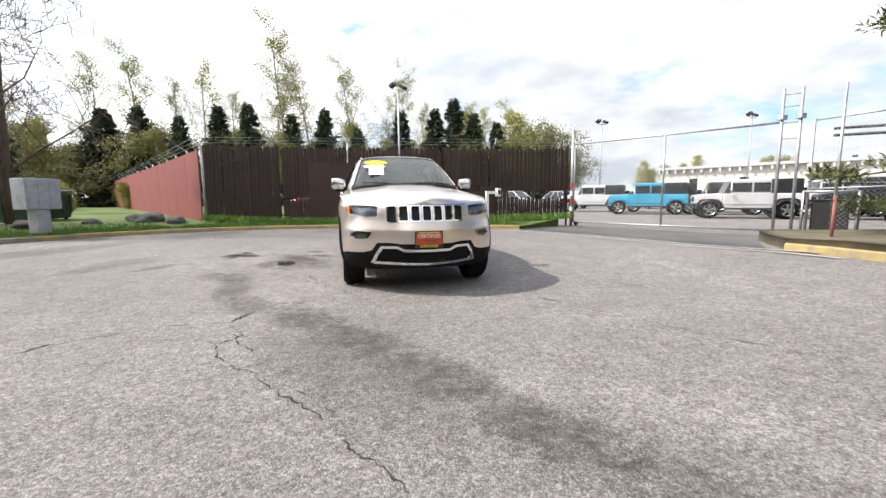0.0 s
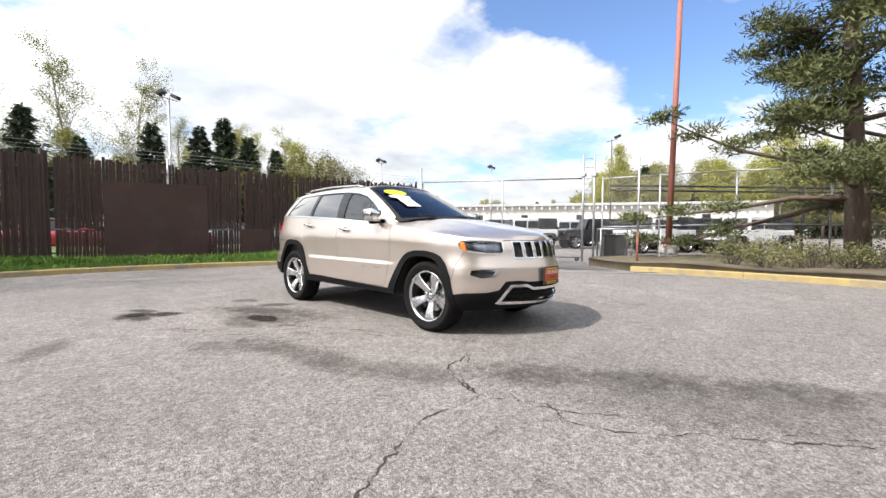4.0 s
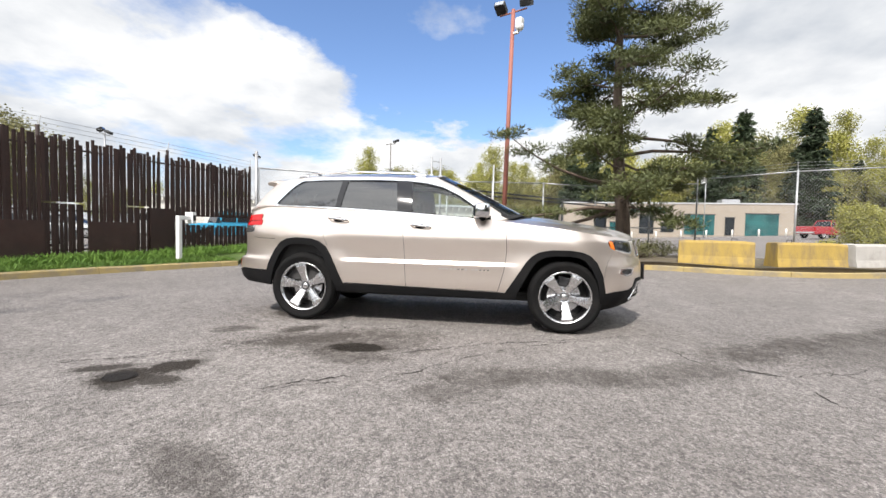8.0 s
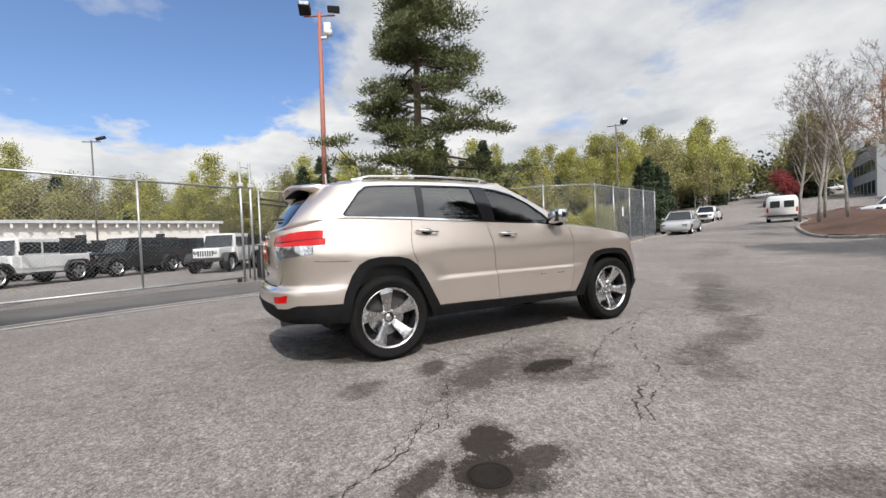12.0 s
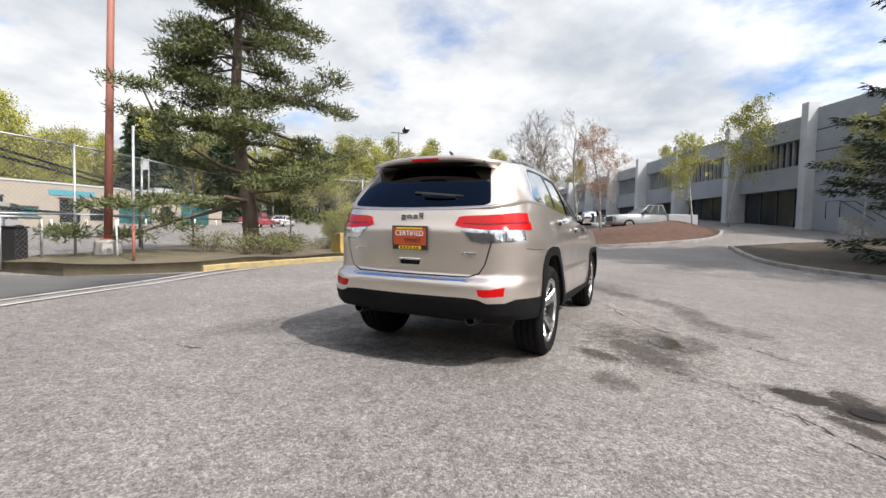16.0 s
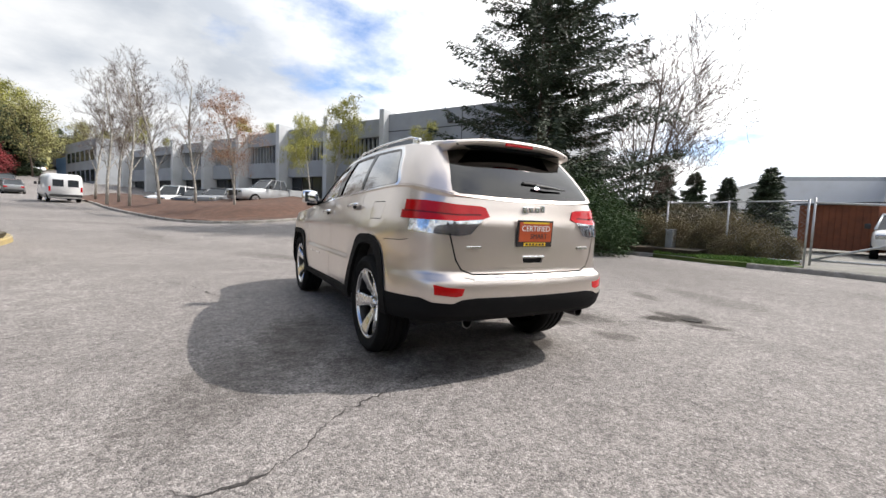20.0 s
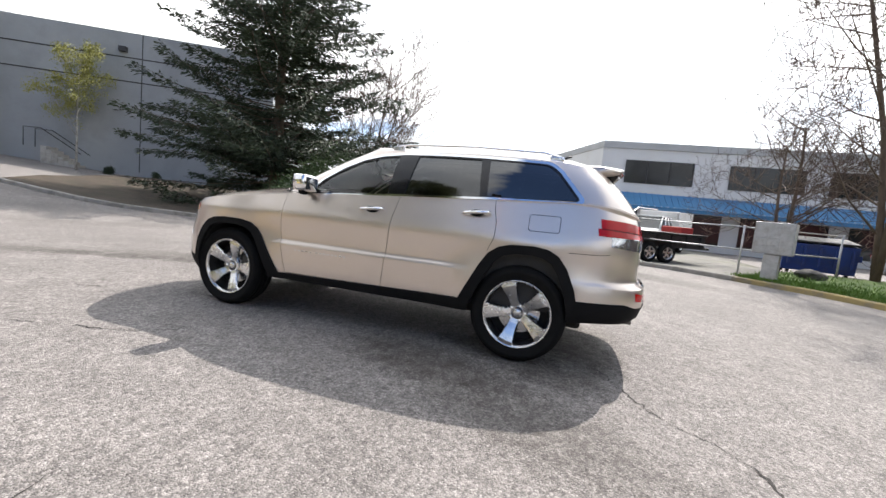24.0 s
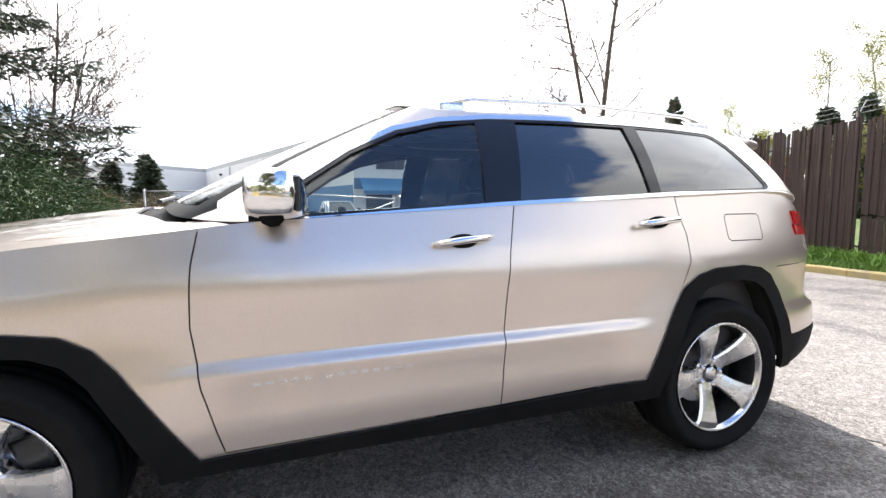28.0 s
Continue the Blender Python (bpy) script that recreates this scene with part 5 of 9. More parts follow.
# rolling gate and what stands beside it
GA, GB = Vector((7.42, 7.05)), Vector((10.2, 1.85))
gate = thing("rolling_gate", "tall galvanised chain-link rolling gate on small wheels", "gate")
for z in (0.14, 2.92):
    part("rail", tubed([(GA.x, GA.y, z), (GB.x, GB.y, z)], 0.028, None, 8), M_GALV, gate, smooth=True)
for k in (0, 0.52, 1):
    p = GA.lerp(GB, k)
    part("upright", tubed([(p.x, p.y, 0.12), (p.x, p.y, 2.94)], 0.028, None, 8), M_GALV, gate, smooth=True)
v, f = wires(GA, GB, 0.14, 2.9, 0.07)
tagged(quick("chain_link", v, f, M_GALV, gate), kind="stuff")
for k in (0.02, 0.97):
    p = GA.lerp(GB, k)
    m = Matrix.Translation((p.x, p.y, 0.075)) @ Matrix.Rotation(radians(28), 4, "Z")
    wheel = lathe(bmesh.new(), [(-0.02, 0.02), (-0.02, 0.075), (0.02, 0.075), (0.02, 0.02)], 16)
    bmesh.ops.transform(wheel, matrix=m, verts=wheel.verts)
    part("wheel", wheel, M_BLACKSTEEL, gate, smooth=False)
stop_post = thing("gate_post", "steel gate post wrapped in red and white stripes", "post", at=pose(7.36, 7.1, 0))
part("pole", tubed([(0, 0, 0), (0, 0, 3.45)], 0.05, None, 12), M_GALV, stop_post, smooth=True)
for k in range(5):
    part("stripe", lathe(bmesh.new(), [(0.25 + 0.28 * k, 0.0515), (0.25 + 0.28 * k, 0.057), (0.42 + 0.28 * k, 0.057), (0.42 + 0.28 * k, 0.0515)], 12, "z"), M_REDPAINT if k % 2 == 0 else M_WHITEPAINT, stop_post)
keypad = thing("keypad_post", "white painted keypad post in the grass beside the gate", "keypad", at=pose(4.12, 7.18, 0.15))
part("post", boxed(-0.05, 0.05, -0.05, 0.05, -0.05, 1.12, 0.008), M_WHITEPAINT, keypad)
part("arm", boxed(0.051, 0.34, -0.05, 0.05, 1.02, 1.12, 0.008), M_WHITEPAINT, keypad)
part("box", boxed(0.341, 0.47, -0.11, 0.11, 0.93, 1.22, 0.012), M_WHITEPAINT, keypad)
part("pad", boxed(0.36, 0.45, -0.122, -0.111, 1.0, 1.14, 0.003), M_BLACKPLASTIC, keypad)
for k, (x, y) in enumerate(((10.2, 1.85), (10.42, 1.55))):
    tower = thing("gate_tower_post", "tall galvanised gate guide post", "post", "gate guide posts", at=pose(x, y, 0))
    part("pole", tubed([(0, 0, 0), (0, 0, 3.75)], 0.038, None, 12), M_GALV, tower, smooth=True)
    for z in (2.5, 2.9, 3.3, 3.6):
        part("rung", tubed([(0, 0, z), ((0.2, -0.28, z) if k == 0 else (0.1, 0.1, z))], 0.012, None, 6), M_GALV, tower)
    part("guide", boxed(-0.08, 0.08, -0.08, 0.08, 2.98, 3.10, 0.01), M_GALV, tower)
motor = thing("gate_motor_box", "black gate motor cabinet in a steel guard", "machine", at=pose(10.9, 1.0, 0.05, 0, 0, -60))
part("cabinet", boxed(-0.35, 0.35, -0.25, 0.25, 0.0, 0.85, 0.03), M_BLACKPLASTIC, motor)
part("lid", boxed(-0.37, 0.37, -0.27, 0.27, 0.855, 0.90, 0.015), M_BLACKPLASTIC, motor)
for x in (-0.5, 0.5):
    part("guard_post", tubed([(x, -0.4, 0), (x, -0.4, 1.1), (x, 0.4, 1.1), (x, 0.4, 0)], 0.03, None, 8), M_GALV, motor, smooth=True)
part("guard_rail", tubed([(-0.5, -0.4, 1.1), (0.5, -0.4, 1.1)], 0.028, None, 8), M_GALV, motor, smooth=True)

chain_fence("lot_fence", "galvanised chain-link fence along the storage lot", [(10.55, 1.3), (11.1, -0.4), (11.9, -2.4), (12.8, -4.6), (12.4, -6.6), (11.6, -8.0)], 2.9, rails=(1.0, 0.42), barbed=False)
chain_fence("island_fence", "galvanised chain-link fence with barbed wire behind the barriers", [(11.6, -8.0), (9.55, -10.1), (8.98, -12.7)], 3.05)
chain_fence("street_fence", "chain-link fence with grey privacy mesh along the street", [(8.98, -12.7), (10.3, -15.6), (11.6, -18.6), (12.9, -21.7), (14.2, -24.8)], 3.05, cell=0.055)
street_sign = thing("fence_notice", "small white notice on the street fence", "sign", at=pose(10.9, -17.05, ground_z(10.9, -17) + 1.75, 0, 0, -66))
part("plate", boxed(-0.15, 0.15, -0.03, -0.022, -0.25, 0.25, 0.0), M_WHITEPAINT, street_sign)
black_rail = thing("parked_gate_leaf", "black steel gate leaf standing open behind the fence", "gate")
for p, q in (((11.2, 1.3), (16.6, -3.8)), ((16.6, -3.8), (19.5, -6.6))):
    for z in (1.35, 2.55, 2.72):
        part("rail", tubed([(*p, z), (*q, z)], 0.035, None, 6), M_BLACKSTEEL, black_rail, smooth=True)
    part("upright", tubed([(*q, 0.0), (*q, 2.75)], 0.05, None, 8), M_BLACKSTEEL, black_rail, smooth=True)
marker = thing("marker_post", "slim rusty marker post at the kerb", "post", at=pose(8.8, -0.47, 0.15))
part("pole", tubed([(0, 0, 0), (0, 0, 3.1)], 0.028, None, 8), M_GALV, marker, smooth=True)
part("rusty_foot", tubed([(0, 0, 0), (0, 0, 0.9)], 0.031, None, 8), M_REDPOLE, marker, smooth=True)
stake = thing("white_stake", "short white plastic stake in the grass", "post", at=pose(9.95, -0.75, 0.1, 0, 4, 0))
part("stake", tubed([(0, 0, 0), (0, 0, 1.05)], 0.022, 0.018, 8), M_WHITEPAINT, stake, smooth=True)

chain_fence("yard_fence", "grey chain-link fence with bent pipe rails round the yard", [(-12.7, -5.0), (-12.65, -2.9), (-12.6, -0.8)], 1.9, barbed=False, rails=(1.0, 0.1), cell=0.09)
chain_fence("yard_fence_north", "open pipe fence beside the trailer", [(-12.6, 3.2), (-10.5, 6.6), (-11.5, 9.5)], 1.5, barbed=False, rails=(1.0, 0.55), cell=0.09, wire=False)
yard_gate = thing("yard_gate", "sagging pipe gate with a diagonal brace", "gate")
for p, q in (((-12.7, -0.7, 0.25), (-14.2, 3.0, 0.25)), ((-12.7, -0.7, 1.85), (-14.2, 3.0, 1.7)), ((-12.7, -0.7, 0.25), (-14.2, 3.0, 1.6)), ((-14.2, 3.0, 0.2), (-14.2, 3.0, 1.8)), ((-12.7, -0.7, 0.1), (-12.7, -0.7, 2.0))):
    part("pipe", tubed([p, q], 0.03, None, 8), M_GALV, yard_gate, smooth=True)

# ---- lamp poles ----
def lamp_pole(at, h, label, material, heads, r=0.09, plinth=True):
    root = thing("lamp_pole", label, "street lamp", at=at)
    if plinth:
        part("plinth", lathe(bmesh.new(), [(-0.1, 0.30), (0.55, 0.28), (0.60, 0.25), (0.60, 0.01)], 20, "z"), M_CONCRETE, root)
        part("base_plate", boxed(-0.17, 0.17, -0.17, 0.17, 0.60, 0.625, 0.004), material, root)
    part("pole", tubed([(0, 0, 0.55 if plinth else -0.1), (0, 0, h)], r, r * 0.75, 12), material, root, smooth=True)
    if heads:
        part("crossbar", tubed([(-0.55, 0, h - 0.1), (0.55, 0, h - 0.1)], 0.03, None, 8), material, root, smooth=True)
    for k, a in enumerate(heads):
        m = Matrix.Translation((-0.5 + k * 1.0, 0, h + 0.1)) @ Matrix.Rotation(radians(a), 4, "Z") @ Matrix.Rotation(radians(-25), 4, "X")
        head = part("lamp_head", boxed(-0.20, 0.20, -0.30, 0.14, -0.10, 0.12, 0.03, m), M_BLACKSTEEL, root)
        part("lens", boxed(-0.16, 0.16, -0.309, -0.302, -0.07, 0.09, 0.0, m), M_LENSCLEAR, head)
    return root


pole = lamp_pole(pose(10.55, -0.83, 0.05, 0.6, -0.8, 60), 9.1, "rust-red steel lamp pole with floodlights and a camera", M_REDPOLE, (10, 190), 0.095)
part("camera_bracket", boxed(-0.25, 0.02, -0.05, 0.05, 8.2, 8.26, 0.005), M_WHITEPAINT, pole)
dome = bmesh.new()
bmesh.ops.create_uvsphere(dome, u_segments=16, v_segments=10, radius=0.16, matrix=Matrix.Translation((-0.28, 0, 8.42)))
box(dome, -0.40, -0.16, -0.12, 0.12, 8.44, 8.72, 0.03)
part("security_camera", dome, M_WHITEPAINT, pole, "white housing", smooth=True)
lamp_pole(pose(3.6, 24.8, 0, 0, 0, 20), 8.9, "grey lamp pole with two floodlights behind the slat fence", M_GALV, (20, 200), 0.08, False)
lamp_pole(pose(31.4, 9.1, 0, 0, 0, 70), 8.6, "thin grey lamp pole with one floodlight in the storage lot", M_DULLPOLE, (330,), 0.06, False)
lamp_pole(at_ground(15.05, -22.05, 40), 7.9, "weathered grey lamp pole with one floodlight beyond the street fence", M_DULLPOLE, (200,), 0.065, False)
lamp_pole(pose(24.0, 30.0, 0, 0, 0, 10), 8.0, "distant grey lamp pole", M_GALV, (0, 180), 0.07, False)
lamp_pole(pose(35.0, 24.0, 0, 0, 0, 10), 8.0, "distant grey lamp pole", M_GALV, (0, 180), 0.07, False)

# ---- barriers ----
def barrier(at, ln, paint, label):
    """A cast barrier block: sloped foot, worn corners."""
    root = thing("barrier_block", label, "barrier", "barriers on the island", at=at)
    prof = [(-0.30, 0.0), (-0.30, 0.10), (-0.25, 0.30), (-0.24, 0.66), (-0.20, 0.72), (0.20, 0.72), (0.24, 0.66), (0.25, 0.30), (0.30, 0.10), (0.30, 0.0)]
    bm = bmesh.new()
    ends = []
    steps = 9
    for i in range(steps + 1):
        x = -ln / 2 + ln * i / steps
        inset = 0.035 if i in (0, steps) else 0
        ring = []
        for y, z in prof:
            w = 0.010 * noise.noise((x * 3 + ln, y * 5, z * 5))
            ring.append(bm.verts.new((x, y * (1 - inset) + w, max(0, z - inset * 0.6 * (z > 0.5) + (w if z > 0 else 0)))))
        ends.append(ring)
    for ra, rb in zip(ends, ends[1:]):
        for k in range(len(prof)):
            bm.faces.new((ra[k], ra[(k + 1) % len(prof)], rb[(k + 1) % len(prof)], rb[k]))
    bm.faces.new(ends[0])
    bm.faces.new(ends[-1][::-1])
    bmesh.ops.recalc_face_normals(bm, faces=bm.faces[:])
    part("block", bm, paint, root)
    for x in (-ln / 4, ln / 4):
        part("lifting_eye", tubed([(x - 0.07, 0, 0.70), (x - 0.06, 0, 0.78), (x + 0.06, 0, 0.78), (x + 0.07, 0, 0.70)], 0.010, None, 6), M_BLACKSTEEL, root)
    return root


barrier(pose(7.12, -6.62, 0.22, 0, 0, 70), 1.75, M_YBLOCK, "chipped yellow painted concrete barrier block")
barrier(pose(6.86, -8.72, 0.22, 0, 0, 93), 1.7, M_YBLOCK, "yellow concrete barrier with dark streaks")
barrier(pose(7.28, -10.45, 0.22, 0, 0, 112), 1.5, M_CONCRETE, "bare grey concrete barrier block")

# ---- bins, cabinet, rocks ----
def dumpster(at, paint, label, w=2.1, d=1.3, h=1.25):
    root = thing("dumpster", label, "dumpster", at=at)
    bm = boxed(-w / 2, w / 2, -d / 2, d / 2, 0.10, h, 0.02)
    for v in bm.verts:
        if v.co.z > h * 0.8 and v.co.y < 0:
            v.co.z -= 0.16
        if v.co.z < 0.3 and v.co.y < 0:
            v.co.y += 0.14
    part("body", bm, paint, root)
    for x in np.linspace(-w / 2 + 0.15, w / 2 - 0.15, 5):
        part("rib", boxed(x - 0.03, x + 0.03, -d / 2 - 0.035, -d / 2 + 0.03, 0.3, h - 0.26, 0.006), paint, root)
    for s in (-1, 1):
        part("fork_pocket", boxed(s * (w / 2 + 0.005), s * (w / 2 + 0.13), -d / 2 + 0.2, d / 2 - 0.2, 0.55, 0.75, 0.01), paint, root)
        m = Matrix.Translation((s * w / 4, 0, h + 0.02)) @ Matrix.Rotation(radians(7), 4, "X")
        part("lid", boxed(-w / 4 + 0.01, w / 4 - 0.01, -d / 2 - 0.04, d / 2 + 0.02, -0.06, 0.0, 0.02, m), M_BLACKPLASTIC, root, "black plastic lid")
        for y in (-d / 2 + 0.2, d / 2 - 0.2):
            part("caster", boxed(s * (w / 2 - 0.2) - 0.04, s * (w / 2 - 0.2) + 0.04, y - 0.06, y + 0.06, 0.0, 0.099, 0.01), M_BLACKSTEEL, root)
    return root


green = dumpster(pose(-12.5, 13.2, 0.24, 0, 0, -98 + 180), M_GREENBIN, "dark green steel dumpster with pale scribbles on the grass")
for k, pts in enumerate((((-0.7, 0.9), (-0.55, 1.0), (-0.5, 0.85), (-0.62, 0.8)), ((-0.4, 0.82), (-0.3, 1.02), (-0.2, 0.85), (-0.05, 0.95)), ((0.0, 0.8), (0.1, 1.0), (0.22, 0.85), (0.3, 0.98)))):
    for y in (-0.70,):
        part("scribble", tubed([(x, y, z - 0.1) for x, z in pts], 0.010, None, 5), M_WHITEPAINT, green, "pale scribbled line")
dumpster(pose(-12.9, 9.5, 0.2, 0, 0, 80), M_BLUEBIN, "blue steel dumpster behind the leafless tree", 1.9, 1.2, 1.15)
cab = thing("mailbox_cluster", "grey metal mailbox cabinet on a pedestal", "mailbox", at=pose(-8.75, 6.75, 0.12, 0, 0, 62))
part("pedestal", boxed(-0.17, 0.17, -0.17, 0.17, 0.0, 0.70, 0.02), M_GALV, cab)
part("cabinet", boxed(-0.42, 0.42, -0.25, 0.25, 0.705, 1.52, 0.02), M_GALV, cab)
for i in range(3):
    for j in range(4):
        part("box_door", boxed(-0.39 + i * 0.265, -0.145 + i * 0.265, -0.262, -0.252, 0.74 + j * 0.19, 0.915 + j * 0.19, 0.004), M_GALV, cab)
for k, (x, y, s) in enumerate(((-8.1, 11.0, 0.42), (-7.5, 10.4, 0.5), (-9.0, 9.7, 0.3), (-6.6, 10.0, 0.33), (-9.9, 8.2, 0.36))):
    rock = bmesh.new()
    bmesh.ops.create_icosphere(rock, subdivisions=3, radius=s)
    for v in rock.verts:
        v.co *= 1 + 0.35 * noise.noise(v.co * 2.2 / s * 0.5 + Vector((k * 5, 0, 0))) + 0.08 * noise.noise(v.co * 9)
        v.co.z = v.co.z * 0.5
    bmesh.ops.transform(rock, matrix=pose(x, y, 0.22 + s * 0.22, 0, 0, k * 50), verts=rock.verts)
    tagged(part("rock", rock, M_ROCK), "dark landscaping boulder on the grass", "rock", "boulders on the verge")
utility = thing("utility_box", "pale blue-grey utility pedestal at the kerb", "utility box", at=pose(-11.9, -4.3, 0.1))
part("box", boxed(-0.12, 0.12, -0.12, 0.12, 0.0, 0.8, 0.02), M_GALV, utility)
part("cap", boxed(-0.135, 0.135, -0.135, 0.135, 0.805, 0.86, 0.02), M_GALV, utility)
cone = thing("traffic_cone", "orange traffic cone in the storage lot", "cone", at=pose(27.5, -2.5, 0))
part("cone", lathe(bmesh.new(), [(0.03, 0.15), (0.7, 0.03), (0.71, 0.001)], 16, "z"), M_ORANGE, cone, smooth=True)
part("base", boxed(-0.18, 0.18, -0.18, 0.18, 0.0, 0.03, 0.006), M_ORANGE, cone)

# ---- buildings ----


grey = thing("grey_office_building", "two-storey grey tilt-up concrete office building with pale fins", "building")
P0, P1 = Vector((-11.3, -30.6)), Vector((-4.5, -42.2))
U = (P1 - P0).normalized()
N = Vector((-U.y, U.x))  # towards the lot
deg = math.degrees(math.atan2(U.y, U.x))
BASE = 1.75


def on_front(u, v, z):
    p = P0 + U * u + N * v
    return pose(p.x, p.y, z, 0, 0, deg)


F = on_front(0, 0, BASE)
TOP = 8.05
part("wall_plain", boxed(-15.0, -0.25, -20.0, -0.35, -1.0, TOP, 0.0, F), M_GREYWALL, grey)
for z in (5.15, 6.55):
    part("groove", boxed(-15.0, -0.25, -0.349, -0.335, z, z + 0.07, 0.0, F), M_FRAME, grey)
for u in (-7.5,):
    part("groove", boxed(u, u + 0.05, -0.349, -0.337, -0.2, TOP - 0.02, 0.0, F), M_FRAME, grey)
bay = 6.75
for k in range(7):
    u0, u1 = k * bay + 0.3, (k + 1) * bay - 0.3
    drop = -0.1 * k
    part("wall_bay", boxed(u0 - 0.3, u1 + 0.3, -20.0, -1.3, -1.0, TOP + drop - 0.1, 0.0, F), M_GREYWALL, grey)
    part("spandrel", boxed(u0, u1, -1.299, -0.75, 2.95, 4.55, 0.02, F), M_GREYWALL, grey)
    part("parapet", boxed(u0, u1, -1.299, -0.75, 6.35, TOP + drop - 0.15, 0.02, F), M_GREYWALL, grey)
    low = part("window", boxed(u0 + 0.2, u1 - 0.2, -1.299, -1.22, 0.1, 2.95, 0.0, F), M_DARKGLASS, grey)
    high = part("window", boxed(u0, u1, -1.299, -1.22, 4.55, 6.35, 0.0, F), M_DARKGLASS, grey)
    for j in range(12):
        u = u0 + (u1 - u0) * (j + 0.5) / 12
        part("fin", boxed(u - 0.05, u + 0.05, -1.219, -1.0, 4.56, 6.34, 0.0, F), M_GREYWALL, high)
    for j in range(5):
        u = u0 + 0.2 + (u1 - u0 - 0.4) * j / 4
        part("mullion", boxed(u - 0.04, u + 0.04, -1.219, -1.15, 0.1, 2.94, 0.0, F), M_FRAME, low)
for k in range(8):
    u = k * bay
    part("pilaster", boxed(u - 0.25, u + 0.25, -1.4, 0.35, -1.2, TOP + 0.35 - 0.1 * k, 0.03, F), M_GREYLIGHT, grey)
for k, u in enumerate((-3.5, 9.5)):
    stair = thing("entrance_stairs", "grey concrete steps with a pipe rail up to the building", "stairs", at=on_front(u, 0.0 if k == 0 else -0.2, BASE - 0.5))
    for j in range(7):
        part("step", boxed(-1.4 + j * 0.28, -1.13 + j * 0.28, -0.34, 0.75, 0.0, 0.18 * (j + 1), 0.006), M_CONCRETE, stair)
    for y in (-0.25, 0.7):
        part("handrail", tubed([(-1.4, y, 1.0), (0.55, y, 2.25), (1.4, y, 2.25), (1.4, y, 1.2)], 0.022, None, 6), M_BLACKSTEEL, stair, smooth=True)
wall_lamp = thing("wall_lamp", "dark wall floodlight high on the grey wall", "lamp", at=on_front(-6.5, -0.3, BASE + 7.0))
part("housing", boxed(-0.2, 0.2, -0.05, 0.25, -0.15, 0.15, 0.03), M_FRAME, wall_lamp)
for u, s in ((-9, 0.8), (-6.5, 0.9), (-1.8, 0.7), (2.0, 0.8), (5.0, 0.7), (-12, 0.9)):
    p = P0 + U * u + N * 1.1
    bush = copy_thing(hedge, pose(p.x, p.y, BASE - 0.6, 0, 0, u * 50) @ Matrix.Diagonal((0.3 * s, 0.3 * s, 0.28 * s, 1)))
    bush["label"] = "clipped dark shrub at the foot of the grey wall"
    for ch in bush.children:
        if ch.name.startswith("crown"):
            ch.data = ch.data.copy()
            ch.data.materials[0] = M_SPRUCE

second = thing("grey_block_building", "smaller pale grey office block farther up the street", "building", at=pose(14.5, -86.0, ground_z(14.5, -86) - 1.2, 0, 0, -65))
part("wall", boxed(-8, 8, -6, 6, 0, 7.2, 0.05), M_GREYWALL, second)
part("wing", boxed(8.01, 14, -5, 6, 0, 5.2, 0.05), M_BLUEBAND, second)
for k in range(6):
    part("window", boxed(-7 + k * 2.4, -5.4 + k * 2.4, 6.001, 6.08, 4.0, 5.6), M_DARKGLASS, second)
    part("window", boxed(-7 + k * 2.4, -5.4 + k * 2.4, 6.001, 6.08, 0.8, 2.6), M_DARKGLASS, second)
hill = thing("hill_office", "dark low office building on the hilltop", "building", at=pose(45.0, -150.0, ground_z(45, -150), 0, 0, -15))
part("wall", boxed(-16, 16, -8, 8, 0, 7.5, 0.1), M_ROOFDARK, hill)
for k in range(12):
    part("window", boxed(-15 + k * 2.5, -13.4 + k * 2.5, 8.001, 8.08, 4.2, 6.2), M_DARKGLASS, hill)
part("roof", boxed(-17, 17, -9, 9, 7.51, 8.1, 0.05), M_GREYLIGHT, hill)

# white building with blue band and awning
white = thing("white_office_building", "white two-storey building with blue band and blue metal awning", "building")
W0, W1 = Vector((-27.6, 3.0)), Vector((-28.6, 21.5))
U = (W1 - W0).normalized()
deg = math.degrees(math.atan2(U.y, U.x))
F = pose(W0.x, W0.y, 0.2, 0, 0, deg)
ln = (W1 - W0).length
def prism(pts, z0, z1):
    """An upright block on a plan outline."""
    bm = bmesh.new()
    lo, hi = [bm.verts.new((*p, z0)) for p in pts], [bm.verts.new((*p, z1)) for p in pts]
    for k in range(len(pts)):
        j = (k + 1) % len(pts)
        bm.faces.new((lo[k], lo[j], hi[j], hi[k]))
    bm.faces.new(lo[::-1])
    bm.faces.new(hi)
    bmesh.ops.recalc_face_normals(bm, faces=bm.faces[:])
    return bm


PLANW = [(-27.6, 3.0), (-60.2, -12.2), (-54.0, -19.5), (-78.0, -40.0), (-95.0, 10.0), (-28.6, 21.5)]
part("wall", prism(PLANW, -0.3, 6.5), M_WHITEWALL, white)
part("parapet", prism([(x + (0.1 if x > -40 else 0), y) for x, y in PLANW], 6.505, 6.95), M_GREYLIGHT, white)
part("blue_band", boxed(0.0, ln, -0.03, -0.002, 2.6, 3.35, 0.0, F), M_BLUEBAND, white)
side_m = pose(-27.6, 3.0, 0, 0, 0, math.degrees(math.atan2(-15.2, -32.6)))
part("side_band", boxed(0.1, 35.9, 0.002, 0.03, 1.2, 3.1, 0.0, side_m), M_BLUEBAND, white)
